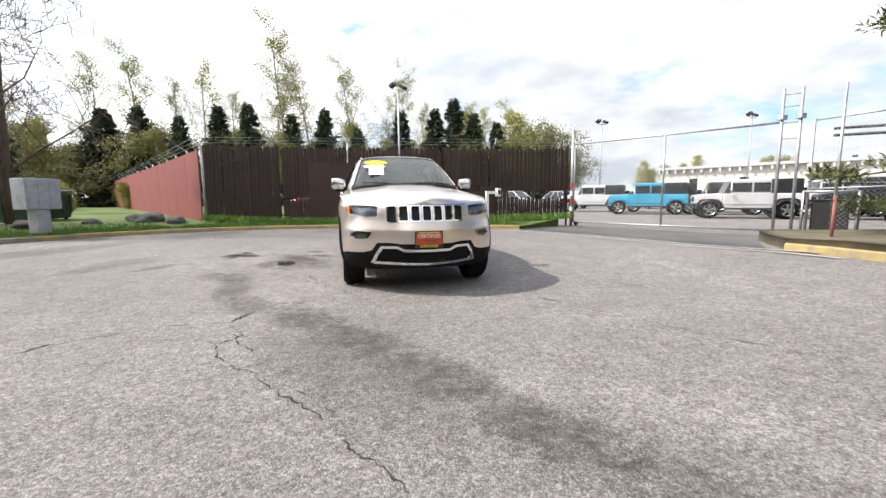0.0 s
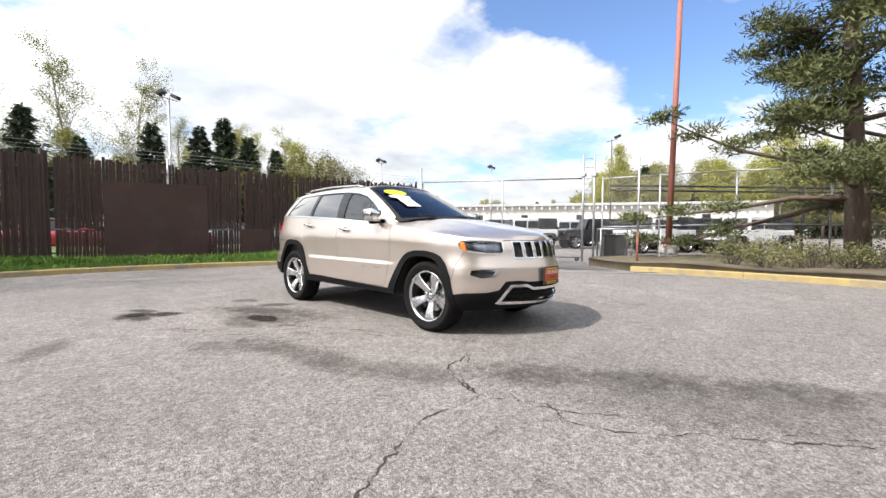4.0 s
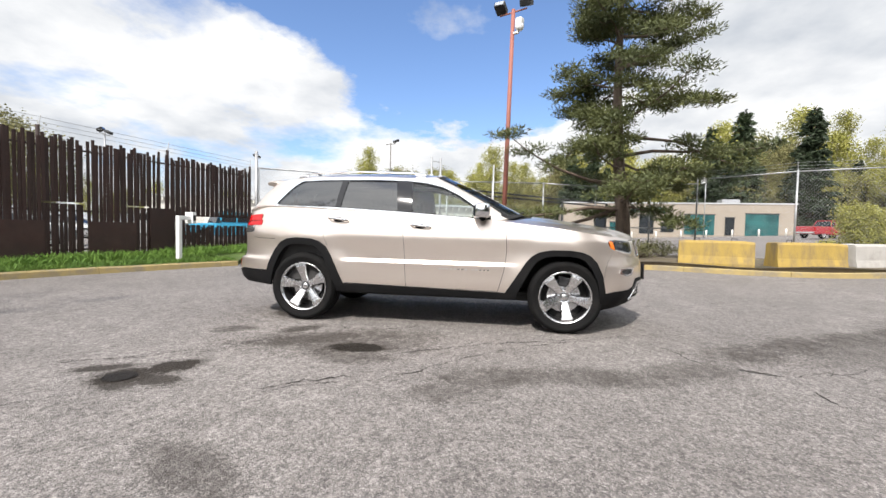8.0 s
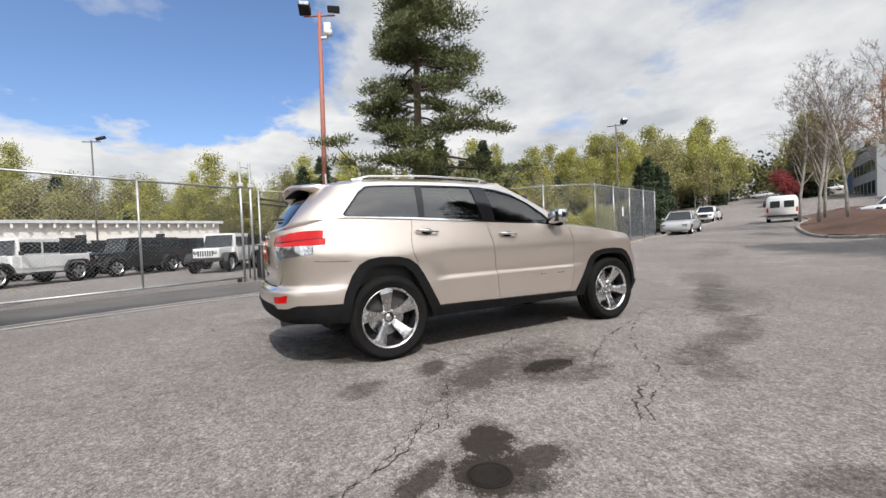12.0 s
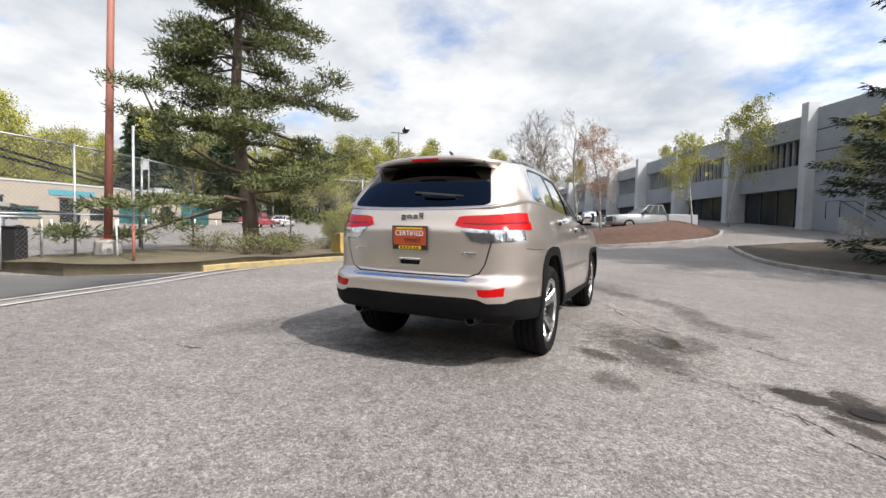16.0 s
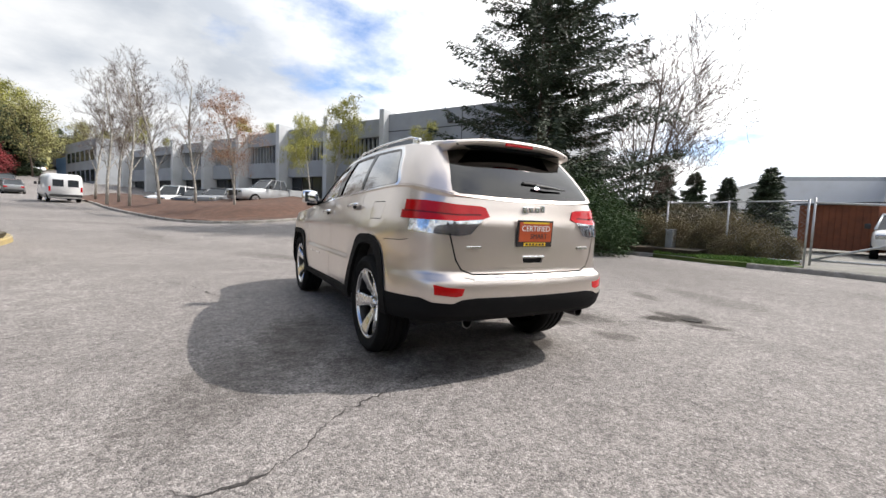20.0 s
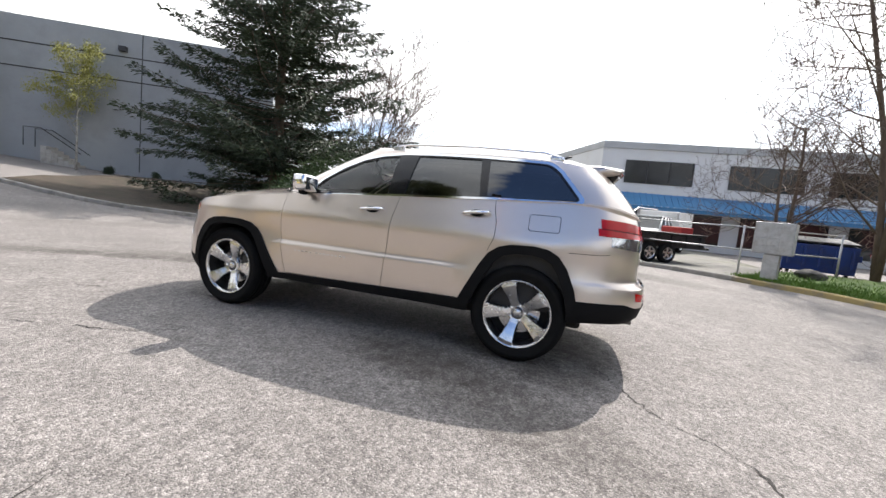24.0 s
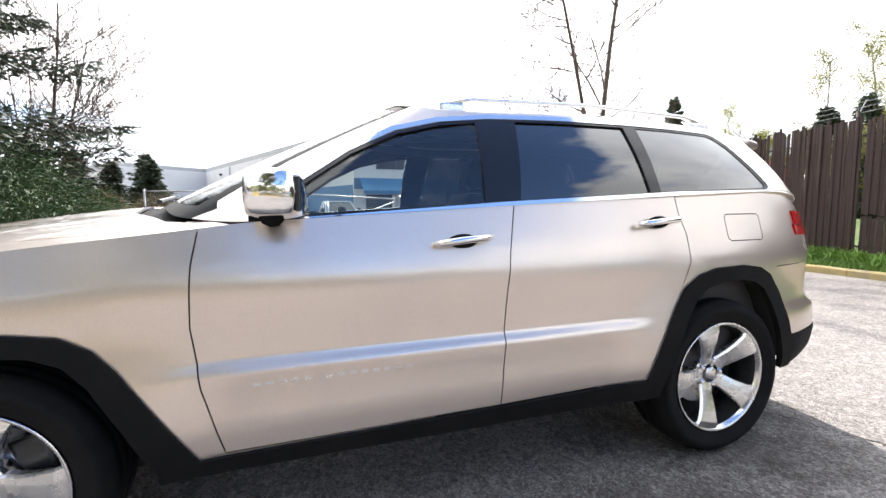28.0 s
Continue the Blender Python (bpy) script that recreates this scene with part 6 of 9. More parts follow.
for u in (7.0, 16.0, 26.0):
    part("downpipe", tubed([side_m @ Vector((u, 0.08, 0.0)), side_m @ Vector((u, 0.08, 6.4))], 0.06, None, 8), M_GREYLIGHT, white)
    part("wall_light", boxed(u + 3.0, u + 3.4, 0.002, 0.25, 5.6, 5.85, 0.03, side_m), M_FRAME, white)
for u in (1.6, 8.0, 13.6):
    win = part("window", boxed(u, u + 4.2, -0.05, -0.002, 4.0, 5.55, 0.0, F), M_DARKGLASS, white)
    for j in range(4):
        part("mullion", boxed(u + 4.2 * j / 3 - 0.04, u + 4.2 * j / 3 + 0.04, -0.08, -0.051, 4.0, 5.55, 0.0, F), M_FRAME, win)
for u in (0.8, 3.4, 6.0, 9.0, 12.0, 15.0):
    part("window", boxed(u, u + 1.9, -0.05, -0.002, 0.3, 2.2, 0.0, F), M_DARKGLASS, white)
awn = bmesh.new()
n = 46
for k in range(n):
    x0, x1 = 0.4 + (ln - 0.6) * k / n, 0.4 + (ln - 0.6) * (k + 1) / n
    for xa, xb, up in ((x0, x0 + (x1 - x0) * 0.8, 0.0), (x0 + (x1 - x0) * 0.8, x1, 0.04)):
        vs = [awn.verts.new(p) for p in ((xa, -1.5, 2.45 + up), (xb, -1.5, 2.45 + up), (xb, -0.04, 3.35 + up), (xa, -0.04, 3.35 + up))]
        awn.faces.new(vs)
bmesh.ops.transform(awn, matrix=F, verts=awn.verts)
part("awning", awn, M_BLUEAWN, white, "ribbed blue metal awning")
part("awning_face", boxed(0.4, ln - 0.2, -1.56, -1.50, 2.2, 2.44, 0.01, F), M_BLUEAWN, white)
shed = thing("rust_container", "rust-brown boarded container in the yard", "container", at=pose(-24.5, -3.6, 0.1, 0, 0, 75))
for k in range(12):
    part("board", boxed(-1.6 + k * 0.27, -1.345 + k * 0.27, -1.0, 1.0, 0.1, 2.2, 0.01), M_RUSTBOX, shed)
part("roof", boxed(-1.7, 1.75, -1.1, 1.1, 2.205, 2.3, 0.02), M_ROOFDARK, shed)

# warehouse and shop beyond the storage lot
ware = thing("long_warehouse", "long cream warehouse with bracketed eaves and small windows", "building")
W0, W1 = Vector((44.8, 46.0)), Vector((64.0, 1.0))
U = (W1 - W0).normalized()
ln = (W1 - W0).length
F = pose(W0.x, W0.y, 0.0, 0, 0, math.degrees(math.atan2(U.y, U.x)))
part("wall", boxed(0, ln, 0, 14, -0.5, 4.6, 0.0, F), M_CREAM, ware)
part("roof", boxed(-0.3, ln + 0.3, -0.7, 14, 4.605, 4.95, 0.02, F), M_GREYLIGHT, ware)
for k in range(44):
    part("bracket", boxed(k * ln / 44, k * ln / 44 + 0.22, -0.6, -0.002, 4.1, 4.6, 0.0, F), M_CREAM, ware)
for u in (4, 10, 17, 25, 33, 41):
    part("window", boxed(u, u + 1.0, -0.05, -0.002, 2.1, 3.3, 0.0, F), M_DARKGLASS, ware)
shop = thing("beige_shop_building", "low beige stucco shop building with teal windows across the street", "building")
W0, W1 = Vector((63.0, -10.5)), Vector((60.5, -42.0))
U = (W1 - W0).normalized()
ln = (W1 - W0).length
Z = ground_z(62, -26) + 0.35
F = pose(W0.x, W0.y, Z, 0, 0, math.degrees(math.atan2(U.y, U.x)))
part("wall", boxed(0, ln, 0, 18, -1.5, 4.6, 0.0, F), M_BEIGE, shop)
part("coping", boxed(-0.1, ln + 0.1, -0.1, 18, 4.605, 4.8, 0.02, F), M_GREYLIGHT, shop)
M_TEAL = surf("teal_window", (0.012, 0.045, 0.05), (0.035, 0.14, 0.14), 0.8, 0.15, bump=0)
for u, w, h in ((4.5, 1.6, 2.4), (6.8, 2.2, 1.3), (11.0, 2.0, 2.5), (14.0, 1.8, 1.3), (17.2, 4.0, 2.6), (22.6, 1.2, 2.2), (25.2, 4.2, 2.8)):
    win = part("window", boxed(u, u + w, -0.06, -0.002, 0.4 if h < 2 else 0.1, 0.4 + h, 0.0, F), M_TEAL if w > 2 else M_DARKGLASS, shop)
    part("window_frame", boxed(u - 0.1, u + w + 0.1, -0.1, -0.061, 0.4 + h, 0.55 + h, 0.0, F), M_FRAME, win)
part("sign_board", boxed(10.0, 14.5, -0.08, -0.002, 3.3, 3.95, 0.0, F), surf("teal_sign", (0.05, 0.22, 0.28), (0.07, 0.27, 0.33), 2, 0.5, bump=0), shop, "teal sign board")
part("rooftop_unit", boxed(24, 26.5, 5, 7, 4.81, 5.7, 0.03, F), M_GALV, shop)
for k in range(9):
    pp = W0 + U * (3 + k * 3.3) - Vector((-U.y, U.x)) * 2.0
    bol = thing("bollard", "small cream bollard before the shop", "bollard", "bollards at the shop", at=pose(pp.x, pp.y, ground_z(pp.x, pp.y)))
    part("post", tubed([(0, 0, -0.1), (0, 0, 1.0)], 0.12, None, 8), M_CREAM, bol, smooth=True)
flag = thing("flag_pole", "white flag pole with a faded flag", "flag pole", at=pose(54.0, -27.0, ground_z(54, -27)))
part("pole", tubed([(0, 0, -0.2), (0, 0, 8.6)], 0.06, 0.04, 8), M_GALV, flag, smooth=True)
part("flag", boxed(0.05, 1.3, -0.01, 0.01, 7.2, 8.4, 0.0), M_WHITEPAINT, flag)
sign = thing("billboard", "large weathered billboard seen from behind", "billboard", at=pose(-47.5, 60.5, 0, 0, 0, 40))
part("panel", boxed(-9, 9, -0.2, 0.2, 6.6, 11.4, 0.03), M_GREYLIGHT, sign)
for k in range(7):
    part("rib", boxed(-8.8 + k * 2.9, -8.6 + k * 2.9, -0.5, -0.201, 6.4, 11.5), M_GALV, sign)
for z in (7.4, 9.0, 10.6):
    part("beam", boxed(-9, 9, -0.7, -0.501, z, z + 0.2), M_GALV, sign)
part("column", tubed([(0, -0.3, -0.5), (0, -0.3, 6.6)], 0.5, None, 12), M_GALV, sign, smooth=True)

# ---- parked vehicles ----
def auto_paint(name, c):
    return surf(name, c, tuple(min(1, v * 1.12) for v in c), 2, 0.3, 0.1, bump=0, coat=1.0, dirt=tuple(v * 0.7 for v in c), dirt_scale=1.2, dirt_amount=0.25)


P_WHITE = auto_paint("white_car_paint", (0.70, 0.71, 0.71))
P_BLACK = auto_paint("black_car_paint", (0.012, 0.012, 0.014))
P_BLUE = auto_paint("bright_blue_car_paint", (0.05, 0.36, 0.55))
P_SILVER = auto_paint("silver_car_paint", (0.36, 0.37, 0.38))
P_RED = auto_paint("red_car_paint", (0.34, 0.02, 0.03))
P_GREY = auto_paint("grey_car_paint", (0.14, 0.145, 0.15))


def plain_wheel(radius, width):
    root = bpy.data.objects.new("wheel", None)
    scene.collection.objects.link(root)
    r, w = radius * 0.64, width / 2
    part("tyre", lathe(bmesh.new(), [(-w, r), (-w, radius * 0.93), (-w * 0.8, radius), (w * 0.8, radius), (w, radius * 0.93), (w, r)], 28), M_TYRE, root, smooth=True)
    part("rim", lathe(bmesh.new(), [(w, r), (w * 0.9, r * 0.93), (w * 0.5, r * 0.88)], 28), M_ALLOY, root, smooth=True)
    part("disc", lathe(bmesh.new(), [(w * 0.45, r * 0.9), (w * 0.45, 0.001)], 28), M_WHEELGREY, root)
    for k in range(5):
        bm = boxed(w * 0.46, w * 0.8, -r * 0.14, r * 0.14, 0.02, r * 0.92, 0.004, Matrix.Rotation(2 * math.pi * k / 5, 4, "X"))
        part("spoke", bm, M_ALLOY, root)
    return root


M_WHEELGREY = surf("dark_wheel_disc", (0.03, 0.03, 0.032), (0.06, 0.06, 0.062), 8, 0.5, 0.5, bump=0)


def set_wheels(car, radius, width, track, axles):
    first = plain_wheel(radius, width)
    first.parent, first.matrix_basis = car, pose(track, axles[0], radius)
    for x, y, a in ((track, axles[1], 0), (-track, axles[0], 180), (-track, axles[1], 180)):
        copy_thing(first, pose(x, y, radius, 0, 0, a)).parent = car


def loft(name, stations, material, parent, label="", smooth=True):
    """Closed body through stations of (y, half width, bottom, top): flanks bowed, shoulders rounded."""
    bm = bmesh.new()
    rings = []
    for y, w, zb, zt in stations:
        h = zt - zb
        prof = [(0.90, 0.0), (1.0, 0.22), (1.0, 0.55), (0.975, 0.82), (0.90, 0.95), (0.72, 1.0)]
        ring = [(w * a, y, zb + h * b) for a, b in prof] + [(-w * a, y, zb + h * b) for a, b in reversed(prof)]
        rings.append([bm.verts.new(p) for p in ring])
    for ra, rb in zip(rings, rings[1:]):
        for k in range(12):
            bm.faces.new((ra[k], ra[(k + 1) % 12], rb[(k + 1) % 12], rb[k]))
    bm.faces.new(rings[0])
    bm.faces.new(rings[-1][::-1])
    bmesh.ops.recalc_face_normals(bm, faces=bm.faces[:])
    return part(name, bm, material, parent, label, smooth=smooth)


def cabin_block(parent, paint, y0, y1, y2, y3, w0, w1, z0, z1):
    """Glasshouse between the belt (y0..y3) and the roof (y1..y2), with roof and pillars."""
    v = [(-w0, y0, z0), (w0, y0, z0), (w0, y3, z0), (-w0, y3, z0), (-w1, y1, z1), (w1, y1, z1), (w1, y2, z1), (-w1, y2, z1)]
    quick("windows", v, [(0, 1, 5, 4), (1, 2, 6, 5), (2, 3, 7, 6), (3, 0, 4, 7)], M_DARKGLASS, parent).name = "window_band"
    part("roof", boxed(-w1 - 0.02, w1 + 0.02, y1 - 0.05, y2 + 0.05, z1 - 0.02, z1 + 0.06, 0.03), paint, parent, smooth=False)
    for s in (-1, 1):
        for a in (0.0, 0.36, 0.68, 1.0):
            p, q = Vector((s * w0, y0 + (y3 - y0) * a, z0)), Vector((s * w1, y1 + (y2 - y1) * a, z1))
            part("pillar", tubed([p, q], 0.045, 0.04, 6), paint, parent, smooth=True)


def sedan(label, paint, at, category="car", length=4.6, roof=1.45, wagon=False):
    root = thing("parked_car", label, category, at=at)
    h = length / 2
    loft("body", [(-h, 0.62, 0.35, 0.66), (-h + 0.12, 0.80, 0.24, 0.76), (-h + 0.7, 0.88, 0.22, 0.88), (-0.75, 0.90, 0.22, 0.97), (0.9, 0.90, 0.22, 0.99), (h - 0.6, 0.88, 0.24, 1.02 if not wagon else 1.05), (h - 0.1, 0.80, 0.3, 0.98), (h, 0.66, 0.42, 0.86)], paint, root)
    cabin_block(root, paint, -0.95, -0.25, 1.05 if not wagon else h - 0.5, 1.75 if not wagon else h - 0.15, 0.80, 0.62, 0.96, roof)
    for s in (-1, 1):
        part("headlight", boxed(s * 0.62 - 0.15, s * 0.62 + 0.15, -h - 0.01, -h + 0.16, 0.58, 0.72, 0.03), M_LENSCLEAR, root)
        part("tail_lamp", boxed(s * 0.64 - 0.14, s * 0.64 + 0.14, h - 0.14, h + 0.012, 0.74, 0.90, 0.03), M_LENSRED, root)
        part("mirror", boxed(s * 0.98 - 0.08, s * 0.98 + 0.08, -0.72, -0.60, 0.98, 1.10, 0.03), paint, root)
    part("bumper", boxed(-0.72, 0.72, h - 0.06, h + 0.03, 0.34, 0.56, 0.03), M_BLACKPLASTIC, root)
    set_wheels(root, 0.33, 0.21, 0.80, (-h + 0.88, h - 0.95))
    return root


def pickup(label, paint, at):
    root = thing("pickup_truck", label, "truck", at=at)
    loft("body", [(-2.9, 0.80, 0.45, 0.95), (-2.78, 0.92, 0.40, 1.08), (-2.0, 0.98, 0.38, 1.16), (-1.1, 1.0, 0.38, 1.2), (0.75, 1.0, 0.38, 1.2)], paint, root)
    cabin_block(root, paint, -1.15, -0.45, 0.55, 0.75, 0.88, 0.70, 1.19, 1.80)
    bed = boxed(-1.0, 1.0, 0.80, 2.95, 0.45, 1.22, 0.04)
    part("bed", bed, paint, root)
    part("bed_liner", boxed(-0.86, 0.86, 0.92, 2.85, 1.215, 1.228), M_BLACKPLASTIC, root)
    part("bumper", boxed(-0.95, 0.95, 2.955, 3.07, 0.5, 0.68, 0.03), M_CHROME_FAR, root)
    for s in (-1, 1):
        part("headlight", boxed(s * 0.72 - 0.16, s * 0.72 + 0.16, -2.91, -2.7, 0.80, 0.98, 0.03), M_LENSCLEAR, root)
        part("tail_lamp", boxed(s * 0.92 - 0.06, s * 0.92 + 0.06, 2.9, 2.962, 0.80, 1.12, 0.02), M_LENSRED, root)
        part("mirror", boxed(s * 1.12 - 0.1, s * 1.12 + 0.1, -0.88, -0.75, 1.2, 1.42, 0.03), M_BLACKPLASTIC, root)
    part("grille", boxed(-0.5, 0.5, -2.93, -2.86, 0.62, 0.98, 0.02), M_BLACKPLASTIC, root)
    set_wheels(root, 0.40, 0.26, 0.86, (-1.9, 1.85))
    return root


M_CHROME_FAR = surf("bumper_chrome", (0.6, 0.6, 0.62), (0.7, 0.7, 0.72), 4, 0.15, 1.0, bump=0)


def van(label, paint, at, tall=2.05):
    root = thing("delivery_van", label, "van", at=at)
    loft("body", [(-2.55, 0.72, 0.40, 0.95), (-2.4, 0.90, 0.32, 1.08), (-1.75, 0.98, 0.30, 1.22), (-1.0, 0.99, 0.30, tall - 0.06), (-0.6, 0.99, 0.30, tall), (2.4, 0.98, 0.30, tall), (2.52, 0.92, 0.34, tall - 0.1)], paint, root)
    part("windshield", quick("windshield", [(-0.80, -1.72, 1.26), (0.80, -1.72, 1.26), (0.68, -1.04, tall - 0.16), (-0.68, -1.04, tall - 0.16)], [(0, 1, 2, 3)], M_DARKGLASS, root) and boxed(-0.02, 0.02, -1.30, -1.28, 1.60, 1.62), M_BLACKPLASTIC, root)
    for s in (-1, 1):
        part("window", boxed(s * 0.985 - 0.012, s * 0.985 + 0.012, -1.1, -0.35, 1.2, 1.70, 0.0), M_DARKGLASS, root)
        part("rear_window", boxed(s * 0.42 - 0.3, s * 0.42 + 0.3, 2.505, 2.535, 1.15, 1.65, 0.0), M_DARKGLASS, root)
        part("tail_lamp", boxed(s * 0.88 - 0.06, s * 0.88 + 0.06, 2.46, 2.53, 0.8, 1.15, 0.02), M_LENSRED, root)
        part("headlight", boxed(s * 0.72 - 0.14, s * 0.72 + 0.14, -2.57, -2.35, 0.72, 0.92, 0.03), M_LENSCLEAR, root)
        part("mirror", boxed(s * 1.12 - 0.08, s * 1.12 + 0.08, -1.45, -1.33, 1.2, 1.42, 0.03), M_BLACKPLASTIC, root)
    part("bumper", boxed(-0.9, 0.9, 2.525, 2.62, 0.42, 0.6, 0.03), M_BLACKPLASTIC, root)
    set_wheels(root, 0.36, 0.22, 0.86, (-1.6, 1.6))
    return root


def offroader(label, paint, top, at, flare=None):
    """Boxy open-fendered four-door off-roader with a hard top and a spare wheel."""
    root = thing("off_road_car", label, "car", "off-roaders in the storage lot", at=at)
    flare = flare or M_BLACKPLASTIC
    part("body", box(boxed(-0.78, 0.78, -0.95, 2.05, 0.62, 1.14, 0.05), -0.765, 0.765, -0.93, 0.98, 0.50, 0.66), paint, root)
    bm = boxed(-0.66, 0.66, -2.0, -0.951, 0.64, 1.16, 0.06)
    for v in bm.verts:
        if v.co.y < -1.6:
            v.co.x *= 0.86
            if v.co.z > 1:
                v.co.z -= 0.05
    part("hood", bm, paint, root)
    part("grille", boxed(-0.52, 0.52, -2.06, -2.0, 0.68, 1.08, 0.03), paint, root)
    for k in range(7):
        part("slot", boxed(-0.30 + k * 0.1 - 0.028, -0.30 + k * 0.1 + 0.028, -2.068, -2.062, 0.76, 1.0, 0.0), M_BLACKPLASTIC, root)
    for s in (-1, 1):
        part("headlight", lathe(bmesh.new(), [(0, 0.085), (0.02, 0.08), (0.03, 0.001)], 16, "z"), M_LENSCLEAR, root).matrix_basis = pose(s * 0.42, -2.065, 0.92, 90)
        for name, mid, high in (("front_fender", -1.5, 0.90), ("rear_fender", 1.45, 0.92)):
            sweep = [(-0.56, 0.50), (-0.49, 0.70), (-0.36, high - 0.03), (-0.16, high), (0.16, high), (0.36, high - 0.04), (0.50, 0.68), (0.57, 0.50)]
            bm = bmesh.new()
            rows = [[bm.verts.new((s * x, mid + y * f, z if f == 1 else 0.40 + (z - 0.40) * 0.86)) for y, z in sweep] for x, f in ((0.64, 0.86), (0.64, 1), (0.93, 1), (0.93, 0.86))]
            for r in range(4):
                for c in range(len(sweep) - 1):
                    bm.faces.new((rows[r][c], rows[r][c + 1], rows[(r + 1) % 4][c + 1], rows[(r + 1) % 4][c]))
            for c in (0, -1):
                bm.faces.new([row[c] for row in rows])
            bmesh.ops.recalc_face_normals(bm, faces=bm.faces[:])
            part(name, bm, flare, root)
        part("step", boxed(s * 0.85 - 0.05, s * 0.85 + 0.05, -0.88, 0.86, 0.42, 0.48, 0.02), M_BLACKPLASTIC, root)
        for y0, y1 in ((-0.62, 0.12), (0.2, 0.82)):
            part("window", boxed(s * 0.735 - 0.012, s * 0.735 + 0.012, y0, y1, 1.20, 1.62, 0.0), M_DARKGLASS, root)
            part("door", boxed(s * 0.787 - 0.008, s * 0.787 + 0.008, y0 - 0.03, y1 + 0.03, 0.66, 1.13, 0.005), paint, root)
        part("rear_window", boxed(s * 0.735 - 0.012, s * 0.735 + 0.012, 1.0, 1.9, 1.20, 1.62, 0.0), M_DARKGLASS, root)
        part("mirror", boxed(s * 0.92 - 0.07, s * 0.92 + 0.07, -0.78, -0.70, 1.14, 1.30, 0.02), M_BLACKPLASTIC, root)
        part("tail_lamp", boxed(s * 0.72 - 0.05, s * 0.72 + 0.05, 2.04, 2.075, 0.85, 1.05, 0.01), M_LENSRED, root)
    part("cab", boxed(-0.73, 0.73, -0.66, 0.86, 1.14, 1.78, 0.05), paint if top is None else top, root)
    part("hard_top", boxed(-0.73, 0.73, 0.865, 2.02, 1.14, 1.78, 0.05), M_BLACKPLASTIC if top is None else top, root)
    quick("windshield", [(-0.64, -0.90, 1.16), (0.64, -0.90, 1.16), (0.60, -0.672, 1.70), (-0.60, -0.672, 1.70)], [(0, 1, 2, 3)], M_DARKGLASS, root)
    part("bumper", boxed(-0.8, 0.8, -2.2, -2.07, 0.55, 0.70, 0.03), M_BLACKPLASTIC, root)
    spare = plain_wheel(0.40, 0.24)
    spare.name = "spare_wheel"
    spare.parent, spare.matrix_basis = root, pose(0.0, 2.2, 1.0, 0, 0, 90)
    set_wheels(root, 0.40, 0.25, 0.76, (-1.5, 1.45))
    return root


blue = offroader("bright blue off-road car behind the gate", P_BLUE, None, pose(16.6, 14.4, 0, 0, 0, -128), P_BLUE)
white_jeep = offroader("white off-road car with a black hard top in the storage lot", P_WHITE, None, pose(17.4, 9.0, 0, 0, 0, -125))
black_jeep = offroader("black off-road car in the storage lot", P_BLACK, None, pose(21.0, 6.0, 0, 0, 0, -132))
for n, (src, x, y, a) in enumerate(((white_jeep, 18.6, 2.0, -20), (white_jeep, 22.8, 9.0, -30), (black_jeep, 19.8, 12.4, -35), (black_jeep, 24.6, 4.4, -40), (white_jeep, 20.6, -1.6, -25), (black_jeep, 22.4, 1.4, -30), (white_jeep, 25.5, 0.0, -25), (black_jeep, 19.4, 16.6, -35), (white_jeep, 27.0, 7.6, -35), (white_jeep, 16.2, 19.2, -35), (black_jeep, 23.5, 14.0, -35))):
    copy_thing(src, pose(x, y, 0, 0, 0, a - 96))
for n, (x, y, p, lab) in enumerate(((-1.5, 21.5, P_RED, "red parked car behind the slat fence"), (2.2, 20.8, P_RED, "red parked car behind the slat fence"), (5.4, 20.2, P_GREY, "dark grey parked car behind the slat fence"), (9.2, 19.2, P_GREY, "dark grey parked car behind the slat fence"), (12.5, 24.0, P_WHITE, "white parked car far in the lot"), (18.5, 27.0, P_SILVER, "silver parked car far in the lot"), (24.0, 24.0, P_WHITE, "white parked car far in the lot"), (28.0, 18.0, P_GREY, "grey parked car far in the lot"), (34.0, 16.0, P_WHITE, "white parked car far in the lot"))):
    sedan(lab, p, pose(x, y, 0, 0, 0, 80 - 12 * n))


def tilted(x, y, turn):
    """On the slope of the street."""
    e = 1.2
    c, s = math.cos(radians(turn)), math.sin(radians(turn))
    rise = (ground_z(x - s * e, y + c * e) - ground_z(x + s * e, y - c * e)) / (2 * e)
    return pose(x, y, ground_z(x, y), math.degrees(math.atan(rise)), 0, turn)


sedan("silver sedan parked on the sloping street", P_SILVER, tilted(12.7, -25.4, 200))
pickup("white pickup parked farther up the street", P_WHITE, tilted(23.6, -48.5, 200))
sedan("dark parked car up the street", P_GREY, tilted(26.2, -54.5, 200))
van("white delivery van parked against the mulch bank", P_WHITE, tilted(12.0, -38.0, 22))
for n, (x, y, p) in enumerate(((27.0, -72.0, P_GREY), (30.0, -80.0, P_SILVER), (32.0, -88.0, P_BLACK), (20.5, -58.0, P_GREY), (23.5, -66.0, P_BLACK), (35.0, -118.0, P_WHITE), (41.0, -117.0, P_SILVER), (47.0, -115.0, P_WHITE), (53.0, -113.0, P_WHITE))):
    sedan("distant parked car on the hill street", p, tilted(x, y, 20 if n < 5 else 100))
pickup("silver pickup truck parked above the mulch bank", P_SILVER, pose(-2.0, -28.6, ground_z(-2.0, -28.6) + 0.05, 0, 0, 118))
sedan("white car parked above the mulch bank", P_WHITE, pose(4.4, -35.2, ground_z(4.4, -35.2) + 0.05, 0, 0, 150), wagon=True, roof=1.65)
sedan("black car parked above the mulch bank", P_BLACK, pose(2.6, -33.4, ground_z(2.6, -33.4) + 0.05, 0, 0, 150))
